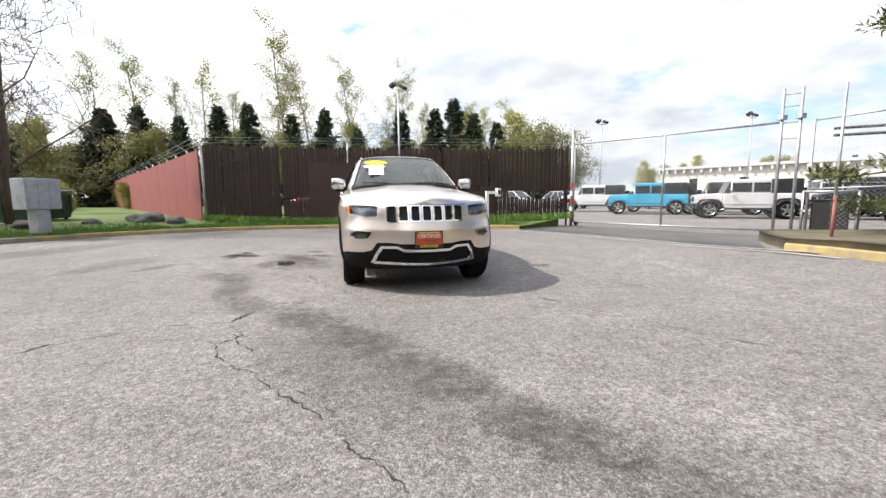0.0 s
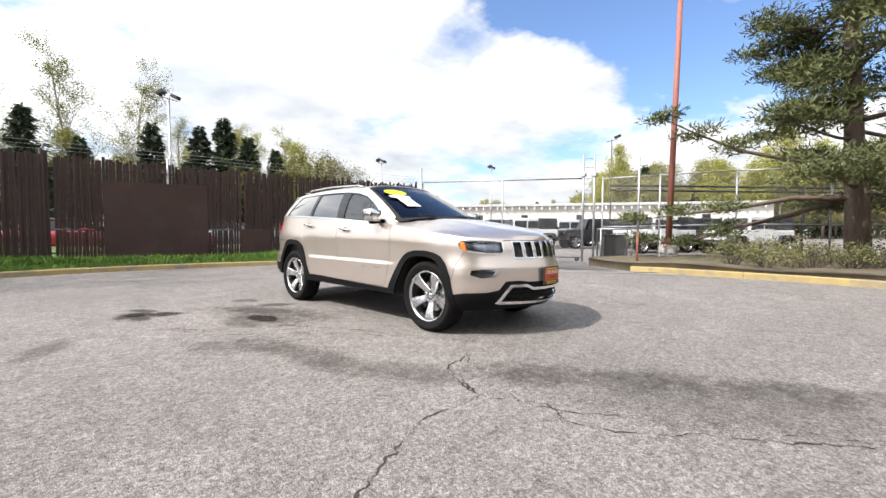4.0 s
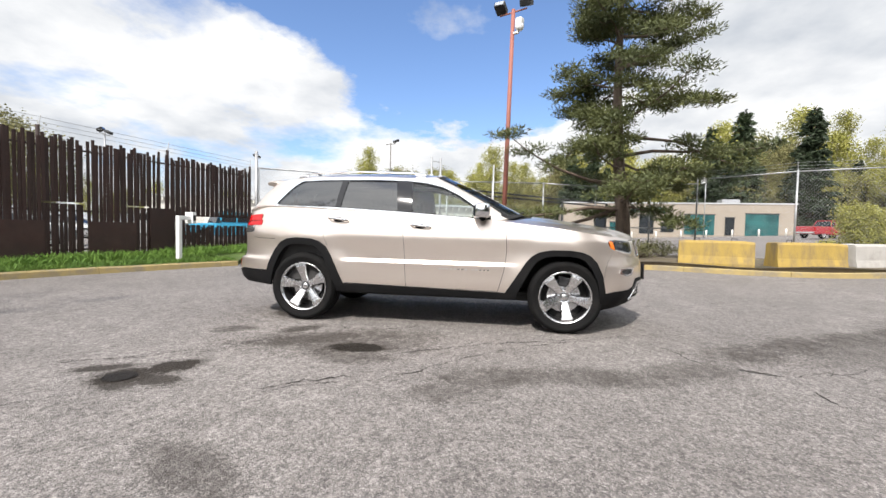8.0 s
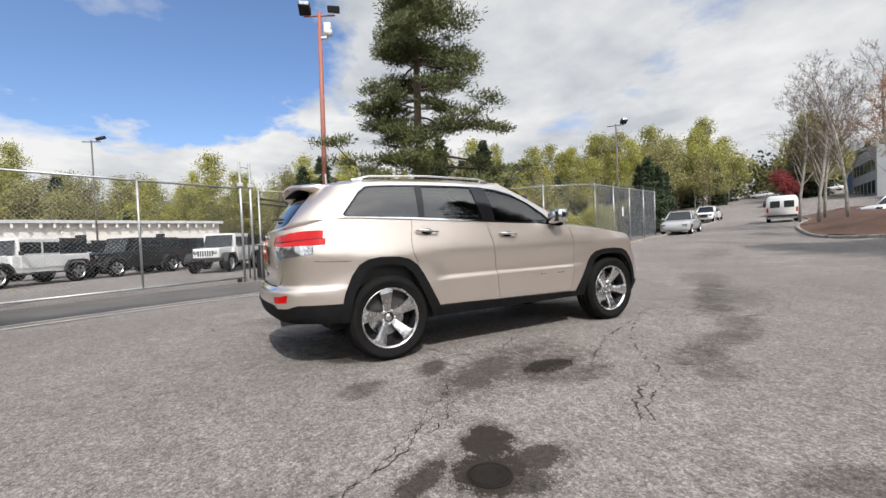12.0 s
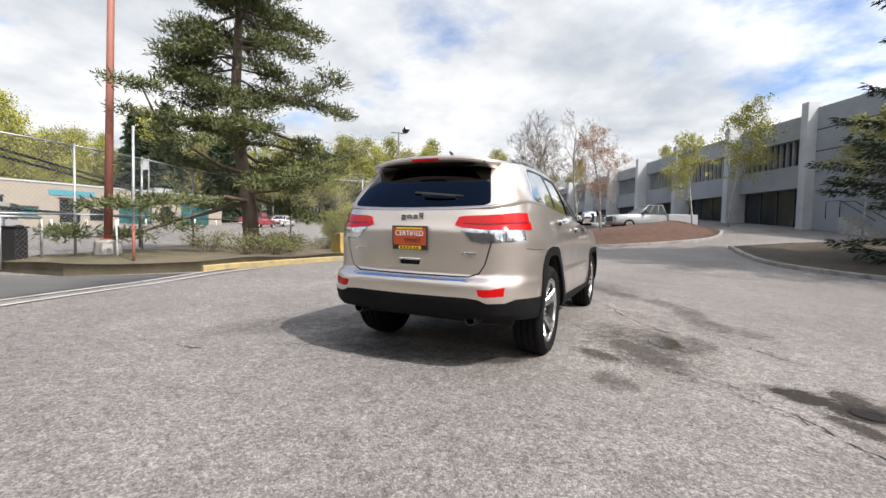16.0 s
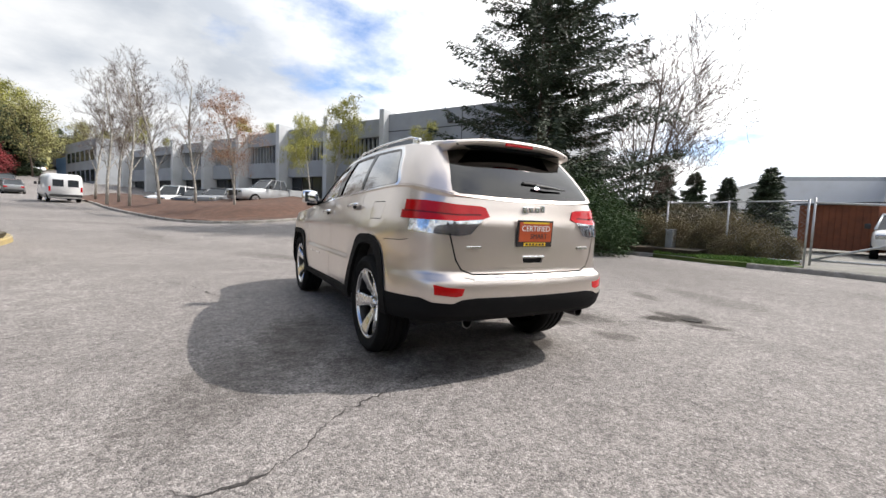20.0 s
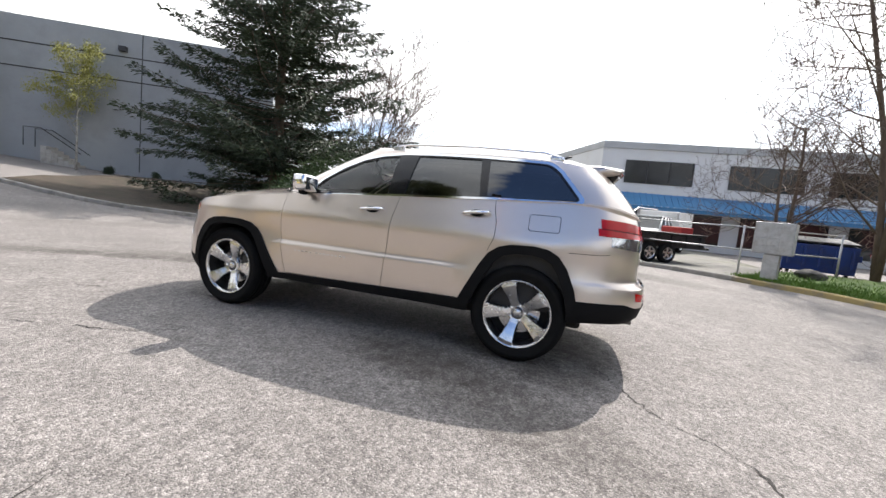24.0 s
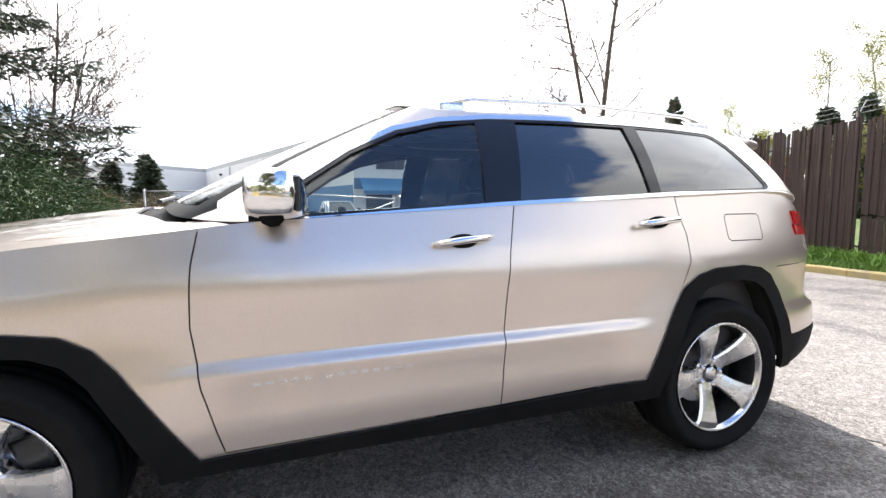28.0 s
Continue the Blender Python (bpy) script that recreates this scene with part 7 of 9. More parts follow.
sedan("dark grey car parked above the mulch bank", P_GREY, pose(1.2, -32.0, ground_z(1.2, -32.0) + 0.05, 0, 0, 150))
pickup("white pickup truck standing in the gravel yard", P_WHITE, pose(-23.4, -1.5, 0.03, 0, 0, 106))
pickup("second white pickup truck in the gravel yard", P_WHITE, pose(-24.8, 1.6, 0.03, 0, 0, 104))
work = pickup("white utility truck with a tall service box", P_WHITE, pose(-20.5, 5.6, 0.03, 0, 0, 60))
part("service_box", boxed(-1.05, 1.05, 0.85, 2.95, 1.23, 2.15, 0.04), M_WHITEPAINT, work)
part("ladder_rack", tubed([(-0.9, -0.4, 1.95), (-0.9, 0.3, 2.25), (-0.9, 2.9, 2.30)], 0.03, None, 6), M_GALV, work)
for n, (f_, x, y, a) in enumerate(((pickup, -25.0, 26.2, 60), (van, -29.5, 27.0, 70), (sedan, -21.0, 22.2, 60), (sedan, -31.5, 30.5, 60), (sedan, -23.0, 18.0, 80))):
    f_("white vehicle parked by the white building", P_WHITE if n != 2 else P_SILVER, pose(x, y, 0, 0, 0, a))
pickup("red pickup truck parked across the street", P_RED, pose(43.0, -34.0, ground_z(43, -34), 0, 0, 20))
sedan("white car parked across the street", P_WHITE, pose(45.0, -40.0, ground_z(45, -40), 0, 0, 20))

trailer = thing("dump_trailer", "black steel dump trailer with twin axles on gravel", "trailer", at=pose(-13.1, 4.1, 0.03, 0, 0, 32))
part("bed", boxed(-0.95, 0.95, -2.1, 2.1, 0.55, 1.0, 0.03), M_BLACKSTEEL, trailer)
part("rail", boxed(-1.0, 1.0, -2.15, 2.15, 1.005, 1.08, 0.02), M_BLACKSTEEL, trailer)
for y in np.linspace(-1.9, 1.9, 7):
    for s in (-1, 1):
        part("stake_post", boxed(s * 0.955, s * 1.0, y - 0.04, y + 0.04, 0.56, 1.0, 0.0), M_BLACKSTEEL, trailer)
part("toolbox", boxed(-0.5, 0.5, 1.4, 1.95, 1.085, 1.32, 0.03), M_REDPAINT, trailer, "red tool box")
part("tongue", tubed([(0, 2.1, 0.6), (0, 3.3, 0.55)], 0.05, None, 8), M_BLACKSTEEL, trailer)
part("tailboard_plate", boxed(-0.75, -0.40, -2.118, -2.102, 0.70, 0.86, 0.0), M_WHITEPAINT, trailer, "pale plate with nothing legible")
for s in (-1, 1):
    part("tail_lamp", boxed(s * 0.8 - 0.08, s * 0.8 + 0.08, -2.125, -2.102, 0.58, 0.66, 0.0), M_LENSRED, trailer)
    part("fender", boxed(s * 1.02 - 0.12, s * 1.02 + 0.12, -0.95, 0.85, 0.74, 0.78, 0.015), M_BLACKSTEEL, trailer)
first_w = plain_wheel(0.34, 0.2)
first_w.parent, first_w.matrix_basis = trailer, pose(1.06, -0.42, 0.34)
for x, y, a in ((1.06, 0.34, 0), (-1.06, -0.42, 180), (-1.06, 0.34, 180)):
    copy_thing(first_w, pose(x, y, 0.34, 0, 0, a)).parent = trailer

# ---- the car: nose towards -y, its left side towards +x ----
def paint_material():
    m = bpy.data.materials.new("champagne_metallic_paint")
    m.use_nodes = True
    k = Net(m.node_tree)
    place = k.n("ShaderNodeTexCoord").outputs["Object"]
    flake = k.n("ShaderNodeTexVoronoi", {"Vector": place, "Scale": 900.0}).outputs["Color"]
    bit = k.n("ShaderNodeSeparateColor", {0: flake}).outputs[0]
    dust = k.ramp(k.noise(place, 2.2, 6.0, 0.65), 0.45, 0.75)
    colour = k.mix(bit, rgb(0.585, 0.510, 0.455), rgb(0.73, 0.645, 0.580))
    colour = k.mix(k.math("MULTIPLY", dust, 0.10), colour, rgb(0.42, 0.37, 0.31))
    rough = k.n("ShaderNodeMapRange", {0: dust, 1: 0, 2: 1, 3: 0.28, 4: 0.36}).outputs[0]
    shader = k.n("ShaderNodeBsdfPrincipled", {"Base Color": colour, "Roughness": rough, "Metallic": 0.78, "Coat Weight": 1.0, "Coat Roughness": 0.02})
    k.tree.links.new(shader.outputs[0], k.n("ShaderNodeOutputMaterial").inputs[0])
    return m


M_PAINT = paint_material()
M_CLAD = surf("black_cladding", (0.005, 0.005, 0.0055), (0.008, 0.008, 0.0085), 5, 0.65, bump=0.15, grain=400, spec=0.12, dirt=(0.022, 0.02, 0.018), dirt_scale=4, dirt_amount=0.3)
M_GLOSSBLACK = surf("gloss_black_trim", (0.006, 0.006, 0.008), (0.010, 0.010, 0.012), 5, 0.06, bump=0, rough2=0.08)
M_CHROME = surf("chrome", (0.80, 0.81, 0.83), (0.88, 0.89, 0.90), 9, 0.06, 1.0, bump=0.0)
M_SEAM = surf("shut_line", (0.008, 0.008, 0.008), (0.014, 0.014, 0.014), 9, 0.8, bump=0)
M_POLISHED = surf("polished_wheel_alloy", (0.70, 0.70, 0.71), (0.80, 0.80, 0.81), 8, 0.24, 1.0, bump=0.02, grain=200)
M_LAMPDARK = surf("smoked_lamp_housing", (0.16, 0.17, 0.19), (0.52, 0.54, 0.58), 16, 0.2, 0.6, bump=0)
M_LAMPCHROME = surf("silvered_lamp_housing", (0.45, 0.455, 0.46), (0.82, 0.83, 0.85), 14, 0.14, 0.35, bump=0)
M_WHEELDARK = surf("dark_wheel_barrel", (0.05, 0.05, 0.052), (0.09, 0.09, 0.092), 8, 0.35, 0.8, bump=0.05)
M_LEATHER = surf("black_leather", (0.020, 0.019, 0.019), (0.036, 0.034, 0.033), 9, 0.42, bump=0.3, grain=160)
M_TRIM = surf("dark_interior_trim", (0.022, 0.021, 0.021), (0.040, 0.038, 0.037), 6, 0.6, bump=0.2, grain=200)
M_HEADLINER = surf("grey_headliner", (0.10, 0.097, 0.09), (0.14, 0.135, 0.125), 6, 0.9, bump=0.2)
G_CLEAR = glass("clear_car_glass", (0.80, 0.85, 0.83), 1.5)
G_WIND = glass("windshield_glass", (0.34, 0.39, 0.38), 1.0)
G_PRIVACY = glass("privacy_glass", (0.035, 0.04, 0.05), 2.4)
M_TIP = surf("sooty_steel_tip", (0.10, 0.10, 0.10), (0.20, 0.20, 0.20), 9, 0.3, 1.0, bump=0)
M_AMBER = surf("amber_reflector", (0.70, 0.16, 0.02), (0.80, 0.22, 0.03), 8, 0.15, bump=0, coat=1.0)
M_STICKY = surf("yellow_sticker", (0.80, 0.62, 0.02), (0.86, 0.68, 0.03), 8, 0.5, bump=0)
M_PAPER = surf("white_paper", (0.72, 0.76, 0.80), (0.80, 0.83, 0.86), 8, 0.6, bump=0)
M_PLATE = surf("orange_red_insert", (0.36, 0.055, 0.015), (0.45, 0.08, 0.02), 8, 0.4, bump=0)
M_PLATEY = surf("yellow_insert", (0.72, 0.45, 0.02), (0.78, 0.5, 0.03), 8, 0.4, bump=0)


def table(rows, x):
    """Reads a smooth value from rows of (x, value)."""
    if x <= rows[0][0]:
        return rows[0][1]
    for (a, va), (b, vb) in zip(rows, rows[1:]):
        if x <= b:
            return va + (vb - va) * smooth01((x - a) / (b - a)) if abs(vb - va) > 0.5 else va + (vb - va) * (x - a) / (b - a)
    return rows[-1][1]


def curve3(pts, n):
    """n + 1 points on a smooth curve through control points, evenly spread by control index."""
    pts = [Vector(p) for p in pts]
    out = []
    for i in range(n + 1):
        t = i / n * (len(pts) - 1)
        k = min(int(t), len(pts) - 2)
        t -= k
        a, b, c, d = pts[max(k - 1, 0)], pts[k], pts[k + 1], pts[min(k + 2, len(pts) - 1)]
        if k == 0:
            a = Vector((-c.x, *c[1:]))
        if k == len(pts) - 2:
            d = Vector((-b.x, *b[1:]))
        out.append(0.5 * ((2 * b) + (c - a) * t + (2 * a - 5 * b + 4 * c - d) * t * t + (3 * b - a - 3 * c + d) * t ** 3))
    return out


PLAN = [(0, -2.43, 0), (0.20, -2.408, 0), (0.40, -2.335, 0), (0.57, -2.235, 0), (0.70, -2.135, 0), (0.80, -2.03, 0), (0.868, -1.92, 0), (0.912, -1.79, 0), (0.938, -1.62, 0), (0.950, -1.40, 0), (0.955, -1.1, 0), (0.957, -0.75, 0), (0.957, -0.35, 0),
        (0.957, 0.1, 0), (0.957, 0.5, 0), (0.958, 0.9, 0), (0.958, 1.25, 0), (0.954, 1.55, 0), (0.944, 1.8, 0), (0.922, 2.0, 0), (0.882, 2.16, 0), (0.81, 2.29, 0), (0.70, 2.37, 0), (0.55, 2.41, 0), (0.38, 2.43, 0), (0.19, 2.44, 0), (0, 2.443, 0)]
TOPZ = [(-2.43, 1.00), (-2.3, 1.015), (-2.0, 1.04), (-1.6, 1.085), (-1.2, 1.128), (-0.9, 1.16), (-0.66, 1.188), (0.26, 1.235), (1.0, 1.272), (1.82, 1.307), (2.08, 1.295), (2.25, 1.255), (2.44, 1.213)]
BOTZ = [(-2.43, 0.30), (-2.2, 0.27), (-1.9, 0.27), (-1.0, 0.36), (1.0, 0.36), (1.9, 0.40), (2.44, 0.42)]
SIDE = [(0.26, -0.07), (0.34, -0.03), (0.42, -0.008), (0.50, -0.002), (0.60, -0.004), (0.68, 0.001), (0.694, 0.002), (0.732, -0.024), (0.77, -0.0245), (0.85, -0.021), (0.93, -0.014), (0.97, -0.0125), (1.0, -0.016), (1.06, -0.030), (1.13, -0.051), (1.20, -0.072), (1.32, -0.105)]
NOSE = [(0.26, 0.17), (0.32, 0.08), (0.40, 0.03), (0.48, 0.008), (0.6, 0.0), (0.72, 0.004), (0.79, 0.028), (0.84, 0.045), (0.92, 0.06), (0.985, 0.085), (1.02, 0.125), (1.06, 0.17)]
TAIL = [(0.38, 0.12), (0.46, 0.03), (0.55, 0.0), (0.66, 0.0), (0.695, 0.012), (0.715, 0.055), (0.74, 0.066), (0.9, 0.066), (1.08, 0.07), (1.10, 0.085), (1.14, 0.09), (1.22, 0.105), (1.3, 0.15)]


def lower_point(p, z):
    crease = smooth01((p.y + 0.95) / 0.2) * smooth01((1.0 - p.y) / 0.15)
    off = table(SIDE, z)
    if 0.6 < z < 0.84:
        flat = -0.002 - 0.019 * smooth01((z - 0.55) / 0.30)
        off = flat + (off - flat) * crease
    w = 1 + off / 0.957
    nose = smooth01((-p.y - 1.15) / 1.15) * table(NOSE, z)
    tail = smooth01((p.y - 1.45) / 0.9) * table(TAIL, z)
    # wheel-arch flare
    for wy in (-1.4575, 1.4575):
        d = math.hypot(p.y - wy, (z - 0.42) * 1.05)
        w += 0.016 * smooth01((0.72 - d) / 0.24)
    wider = 0.045 * smooth01((p.x - 0.45) / 0.35) * smooth01((-p.y - 1.1) / 0.5)
    return Vector((p.x * w + wider, p.y + nose - tail, z))


BOTC = [(0, -1.055, 1.262), (0.35, -1.037, 1.256), (0.60, -0.975, 1.240), (0.765, -0.895, 1.212), (0.842, -0.72, 1.190), (0.872, -0.45, 1.199), (0.877, 0, 1.222), (0.877, 0.6, 1.252), (0.873, 1.2, 1.282), (0.864, 1.6, 1.300), (0.846, 1.85, 1.306), (0.80, 2.06, 1.294), (0.72, 2.21, 1.262), (0.60, 2.295, 1.234), (0.3, 2.335, 1.217), (0, 2.343, 1.213)]
TOPC = [(0, -0.10, 1.722), (0.30, -0.090, 1.716), (0.49, -0.062, 1.702), (0.600, -0.02, 1.680), (0.644, 0.10, 1.660), (0.666, 0.32, 1.655), (0.680, 0.62, 1.662), (0.682, 1.0, 1.664), (0.676, 1.35, 1.656), (0.664, 1.62, 1.640), (0.642, 1.82, 1.618), (0.600, 1.93, 1.600), (0.54, 1.975, 1.592), (0.42, 2.0, 1.594), (0.21, 2.015, 1.602), (0, 2.02, 1.606)]
CROWN = [(-0.11, 1.724), (0.1, 1.742), (0.4, 1.752), (0.8, 1.757), (1.3, 1.745), (1.7, 1.712), (1.9, 1.665), (2.02, 1.608)]
HOODC = [(-2.36, 1.03), (-2.25, 1.075), (-2.07, 1.112), (-1.8, 1.155), (-1.4, 1.212), (-1.0, 1.262), (-0.5, 1.30)]


def grid_mesh(rows):
    bm = bmesh.new()
    vs = [[bm.verts.new(p) for p in row] for row in rows]
    for ra, rb in zip(vs, vs[1:]):
        for k in range(len(ra) - 1):
            bm.faces.new((ra[k], ra[k + 1], rb[k + 1], rb[k]))
    bmesh.ops.remove_doubles(bm, verts=bm.verts[:], dist=0.0004)
    bm.normal_update()
    return bm


def inside(poly, u, v):
    hit = False
    for (ax, ay), (bx, by) in zip(poly, poly[1:] + poly[:1]):
        if (ay > v) != (by > v) and u < (bx - ax) * (v - ay) / (by - ay) + ax:
            hit = not hit
    return hit


class Shell:
    """A half-body surface that is cut into panels along outlines drawn in side or end view."""

    def __init__(self, bm, default):
        self.bm = bm
        self.tag = bm.faces.layers.int.new("panel")
        self.names = [default]

    def mark(self, name, poly, view, keep=lambda c: True, over=None):
        bm, ax = self.bm, {"side": (1, 2), "end": (0, 2), "top": (0, 1)}[view]
        a, b = ax
        if name not in self.names:
            self.names.append(name)
        n = self.names.index(name)
        for (u0, v0), (u1, v1) in zip(poly, poly[1:] + poly[:1]):
            if math.hypot(u1 - u0, v1 - v0) < 1e-6:
                continue
            co, no = [0, 0, 0], [0, 0, 0]
            co[a], co[b] = u0, v0
            no[a], no[b] = v1 - v0, u0 - u1
            lo, hi = (min(u0, u1) - 0.002, min(v0, v1) - 0.002), (max(u0, u1) + 0.002, max(v0, v1) + 0.002)
            faces = []
            for f in bm.faces:
                us, vs = [v.co[a] for v in f.verts], [v.co[b] for v in f.verts]
                if max(us) > lo[0] and min(us) < hi[0] and max(vs) > lo[1] and min(vs) < hi[1] and keep(f.calc_center_median()):
                    faces.append(f)
            if faces:
                geom = faces + list({e for f in faces for e in f.edges}) + list({v for f in faces for v in f.verts})
                bmesh.ops.bisect_plane(bm, geom=geom, plane_co=co, plane_no=no, dist=1e-5)
        allow = None if over is None else {self.names.index(o) for o in over if o in self.names}
        for f in bm.faces:
            c = f.calc_center_median()
            if keep(c) and inside(poly, c[a], c[b]) and (allow is None or f[self.tag] in allow):
                f[self.tag] = n

    def seam(self, pts, view, keep=lambda c: True, width=0.005, name="seam"):
        for (u0, v0), (u1, v1) in zip(pts, pts[1:]):
            d = Vector((u1 - u0, v1 - v0)).normalized() * width / 2
            e = d * 0.5
            self.mark(name, [(u0 - d.y - e.x, v0 + d.x - e.y), (u1 - d.y + e.x, v1 + d.x + e.y), (u1 + d.y + e.x, v1 - d.x + e.y), (u0 + d.y - e.x, v0 - d.x - e.y)], view, keep)

    def panel(self, name, lift=0.0, rim=0.014, mirror=0):
        """The faces of one panel as a bmesh, pushed out by lift, with edges turned in by rim. mirror: 0 this half, 1 the other, 2 both."""
        n = self.names.index(name)
        self.bm.normal_update()
        out = bmesh.new()
        for flip in ((0,), (1,), (0, 1))[mirror]:
            seen = {}
            s = -1 if flip else 1
            for f in self.bm.faces:
                if f[self.tag] != n:
                    continue
                vs = []
                for v in f.verts:
                    if v not in seen:
                        q = v.co + v.normal * lift
                        seen[v] = (out.verts.new((q.x * s if abs(v.co.x) > 1e-4 else 0, q.y, q.z)), v.normal.copy())
                    vs.append(seen[v][0])
                try:
                    out.faces.new(vs if not flip else vs[::-1])
                except ValueError:
                    pass
            if rim:
                for e in self.bm.edges:
                    tags = [f[self.tag] for f in e.link_faces]
                    if tags.count(n) == 1 and all(v in seen for v in e.verts) and not all(abs(v.co.x) < 1e-4 for v in e.verts):
                        quad = []
                        for v in (*e.verts, *reversed(e.verts)):
                            quad.append(v)
                        a, b = e.verts
                        pts = [a.co + a.normal * lift, b.co + b.normal * lift, b.co + b.normal * (lift - rim), a.co + a.normal * (lift - rim)]
                        out.faces.new([out.verts.new((p.x * s, p.y, p.z)) for p in pts])
        if mirror == 2:
            mid = [v for v in out.verts if abs(v.co.x) < 1e-4]
            bmesh.ops.remove_doubles(out, verts=mid, dist=0.0005)
        return out


# surfaces
N_U = 156
plan = curve3(PLAN, N_U)
LEVELS = [0.55, 0.60, 0.645, 0.672, 0.682, 0.694, 0.713, 0.732, 0.742, 0.77, 0.80, 0.85, 0.90, 0.94, 0.97]
rows = []
for v in range(30):
    row = []
    for p in plan:
        zb, zt = table(BOTZ, p.y), table(TOPZ, p.y)
        z = zb + (0.5 - zb) * v / 6 if v <= 6 else (LEVELS[v - 7] if v < 22 else 0.97 + (zt - 0.97) * (v - 21) / 8)
        row.append(lower_point(p, z))
    rows.append(row)
lower = Shell(grid_mesh([list(r) for r in zip(*rows)]), "fender")
for f in lower.bm.faces:
    f.normal_flip()
edge = rows[-1]
hood_rows = []
for p in edge:
    if p.y > -0.55:
        break
    row = []
    for k in range(15):
        q = (k / 14) ** 1.2
        zc = max(table(HOODC, p.y), p.z + 0.004)
        rise = 1 - (1 - q) ** 2.4
        bulge = 0.012 * smooth01((0.42 - p.x * (1 - q)) / 0.10) * smooth01((-p.y - 0.9) / 0.4) * smooth01((p.y + 2.36) / 0.25) * smooth01(q / 0.3)
        row.append(Vector((p.x * (1 - q), p.y, p.z + (zc - p.z) * rise + bulge)))
    hood_rows.append(row)
hood = Shell(grid_mesh(hood_rows), "hood")
bot, top = curve3(BOTC, 120), curve3(TOPC, 120)
rows = []
for b, t in zip(bot, top):
    row = []
    for k in range(15):
        v = k / 14
        p = b.lerp(t, v)
        out = Vector((p.x, 0.35 * (p.y - 0.7) if abs(p.y - 0.7) > 0.9 else 0, 0))
        p += (out.normalized() if out.length > 0 else out) * 0.022 * math.sin(math.pi * v)
        row.append(p)
    rows.append(row)
cabin = Shell(grid_mesh(rows), "pillar")
roof_rows = []
for p in top:
    row = []
    for k in range(11):
        q = k / 10
        zc = table(CROWN, p.y)
        row.append(Vector((p.x * (1 - q), p.y, p.z + max(0, zc - p.z) * (1 - (1 - q) ** 2.6))))
    roof_rows.append(row)
roof = Shell(grid_mesh(roof_rows), "roof")
for sh in (lower, hood, cabin, roof):
    bmesh.ops.recalc_face_normals(sh.bm, faces=sh.bm.faces[:])
    probe = max(sh.bm.faces, key=lambda f: f.calc_center_median().x if sh in (lower, cabin) else f.calc_center_median().z)
    if (probe.normal.x if sh in (lower, cabin) else probe.normal.z) < 0:
        for f in sh.bm.faces:
            f.normal_flip()

# panels of the lower body
mid_side = lambda c: c.x > 0.45 and -2.35 < c.y < 2.33
door_side = lambda c: c.x > 0.6 and -1.2 < c.y < 1.5
lower.mark("front_bumper", [(-2.6, 0.1), (-1.83, 0.1), (-1.83, 0.60), (-1.86, 0.75), (-1.93, 0.875), (-1.97, 0.90), (-2.6, 0.90)], "side", lambda c: c.y < -1.6)
lower.mark("front_bumper", [(0.0, 0.89), (0.92, 0.89), (0.92, 1.2), (0.0, 1.2)], "end", lambda c: c.y < -2.12 and c.x < 0.66)
lower.mark("rear_bumper", [(1.80, 0.925), (2.02, 0.93), (2.08, 0.945), (2.16, 0.93), (2.25, 0.88), (2.6, 0.84), (2.6, 0.1), (1.80, 0.1)], "side", lambda c: c.y > 1.6)
lower.mark("tailgate", [(0, 0.725), (0.50, 0.728), (0.575, 0.755), (0.615, 0.82), (0.645, 0.93), (0.665, 1.0), (0.70, 1.2), (0.72, 1.35), (0, 1.35)], "end", lambda c: c.y > 2.05)
lower.mark("quarter_panel", [(1.0, 0.1), (2.6, 0.1), (2.6, 1.5), (1.0, 1.5)], "side", lambda c: c.y > 0.9, over=["fender"])
lower.mark("rocker_panel", [(-0.775, 0.1), (1.0, 0.1), (1.0, 0.6), (-0.775, 0.6)], "side", lambda c: abs(c.x) > 0.5 and -0.8 < c.y < 1.05, over=["fender"])
lower.mark("front_door", [(-0.755, 0.43), (-0.775, 0.50), (-0.815, 0.65), (-0.84, 0.85), (-0.83, 1.05), (-0.79, 1.3), (0.36, 1.4), (0.30, 1.05), (0.283, 0.9), (0.262, 0.6), (0.25, 0.43)], "side", door_side)
lower.mark("rear_door", [(0.25, 0.43), (0.262, 0.6), (0.283, 0.9), (0.30, 1.05), (0.36, 1.4), (1.16, 1.4), (1.19, 1.2), (1.215, 1.1), (1.215, 0.98), (1.18, 0.85), (1.05, 0.62), (0.95, 0.43)], "side", door_side)
ARCH_F = [(-0.80, 0.36), (-0.84, 0.43), (-0.93, 0.57), (-1.04, 0.74), (-1.10, 0.81), (-1.18, 0.858), (-1.30, 0.882), (-1.48, 0.886), (-1.60, 0.872), (-1.69, 0.835), (-1.76, 0.76), (-1.82, 0.63), (-1.85, 0.47), (-1.86, 0.2), (-0.80, 0.2)]
HOLE_F = [(-0.94, 0.2), (-0.95, 0.40), (-1.02, 0.54), (-1.11, 0.70), (-1.17, 0.77), (-1.25, 0.808), (-1.34, 0.822), (-1.48, 0.824), (-1.57, 0.812), (-1.64, 0.78), (-1.70, 0.71), (-1.765, 0.58), (-1.795, 0.44), (-1.80, 0.2)]
ARCH_R = [(0.92, 0.36), (0.955, 0.43), (1.03, 0.58), (1.12, 0.76), (1.18, 0.855), (1.26, 0.912), (1.36, 0.940), (1.54, 0.947), (1.65, 0.932), (1.73, 0.89), (1.80, 0.80), (1.87, 0.65), (1.905, 0.52), (1.93, 0.2), (0.92, 0.2)]
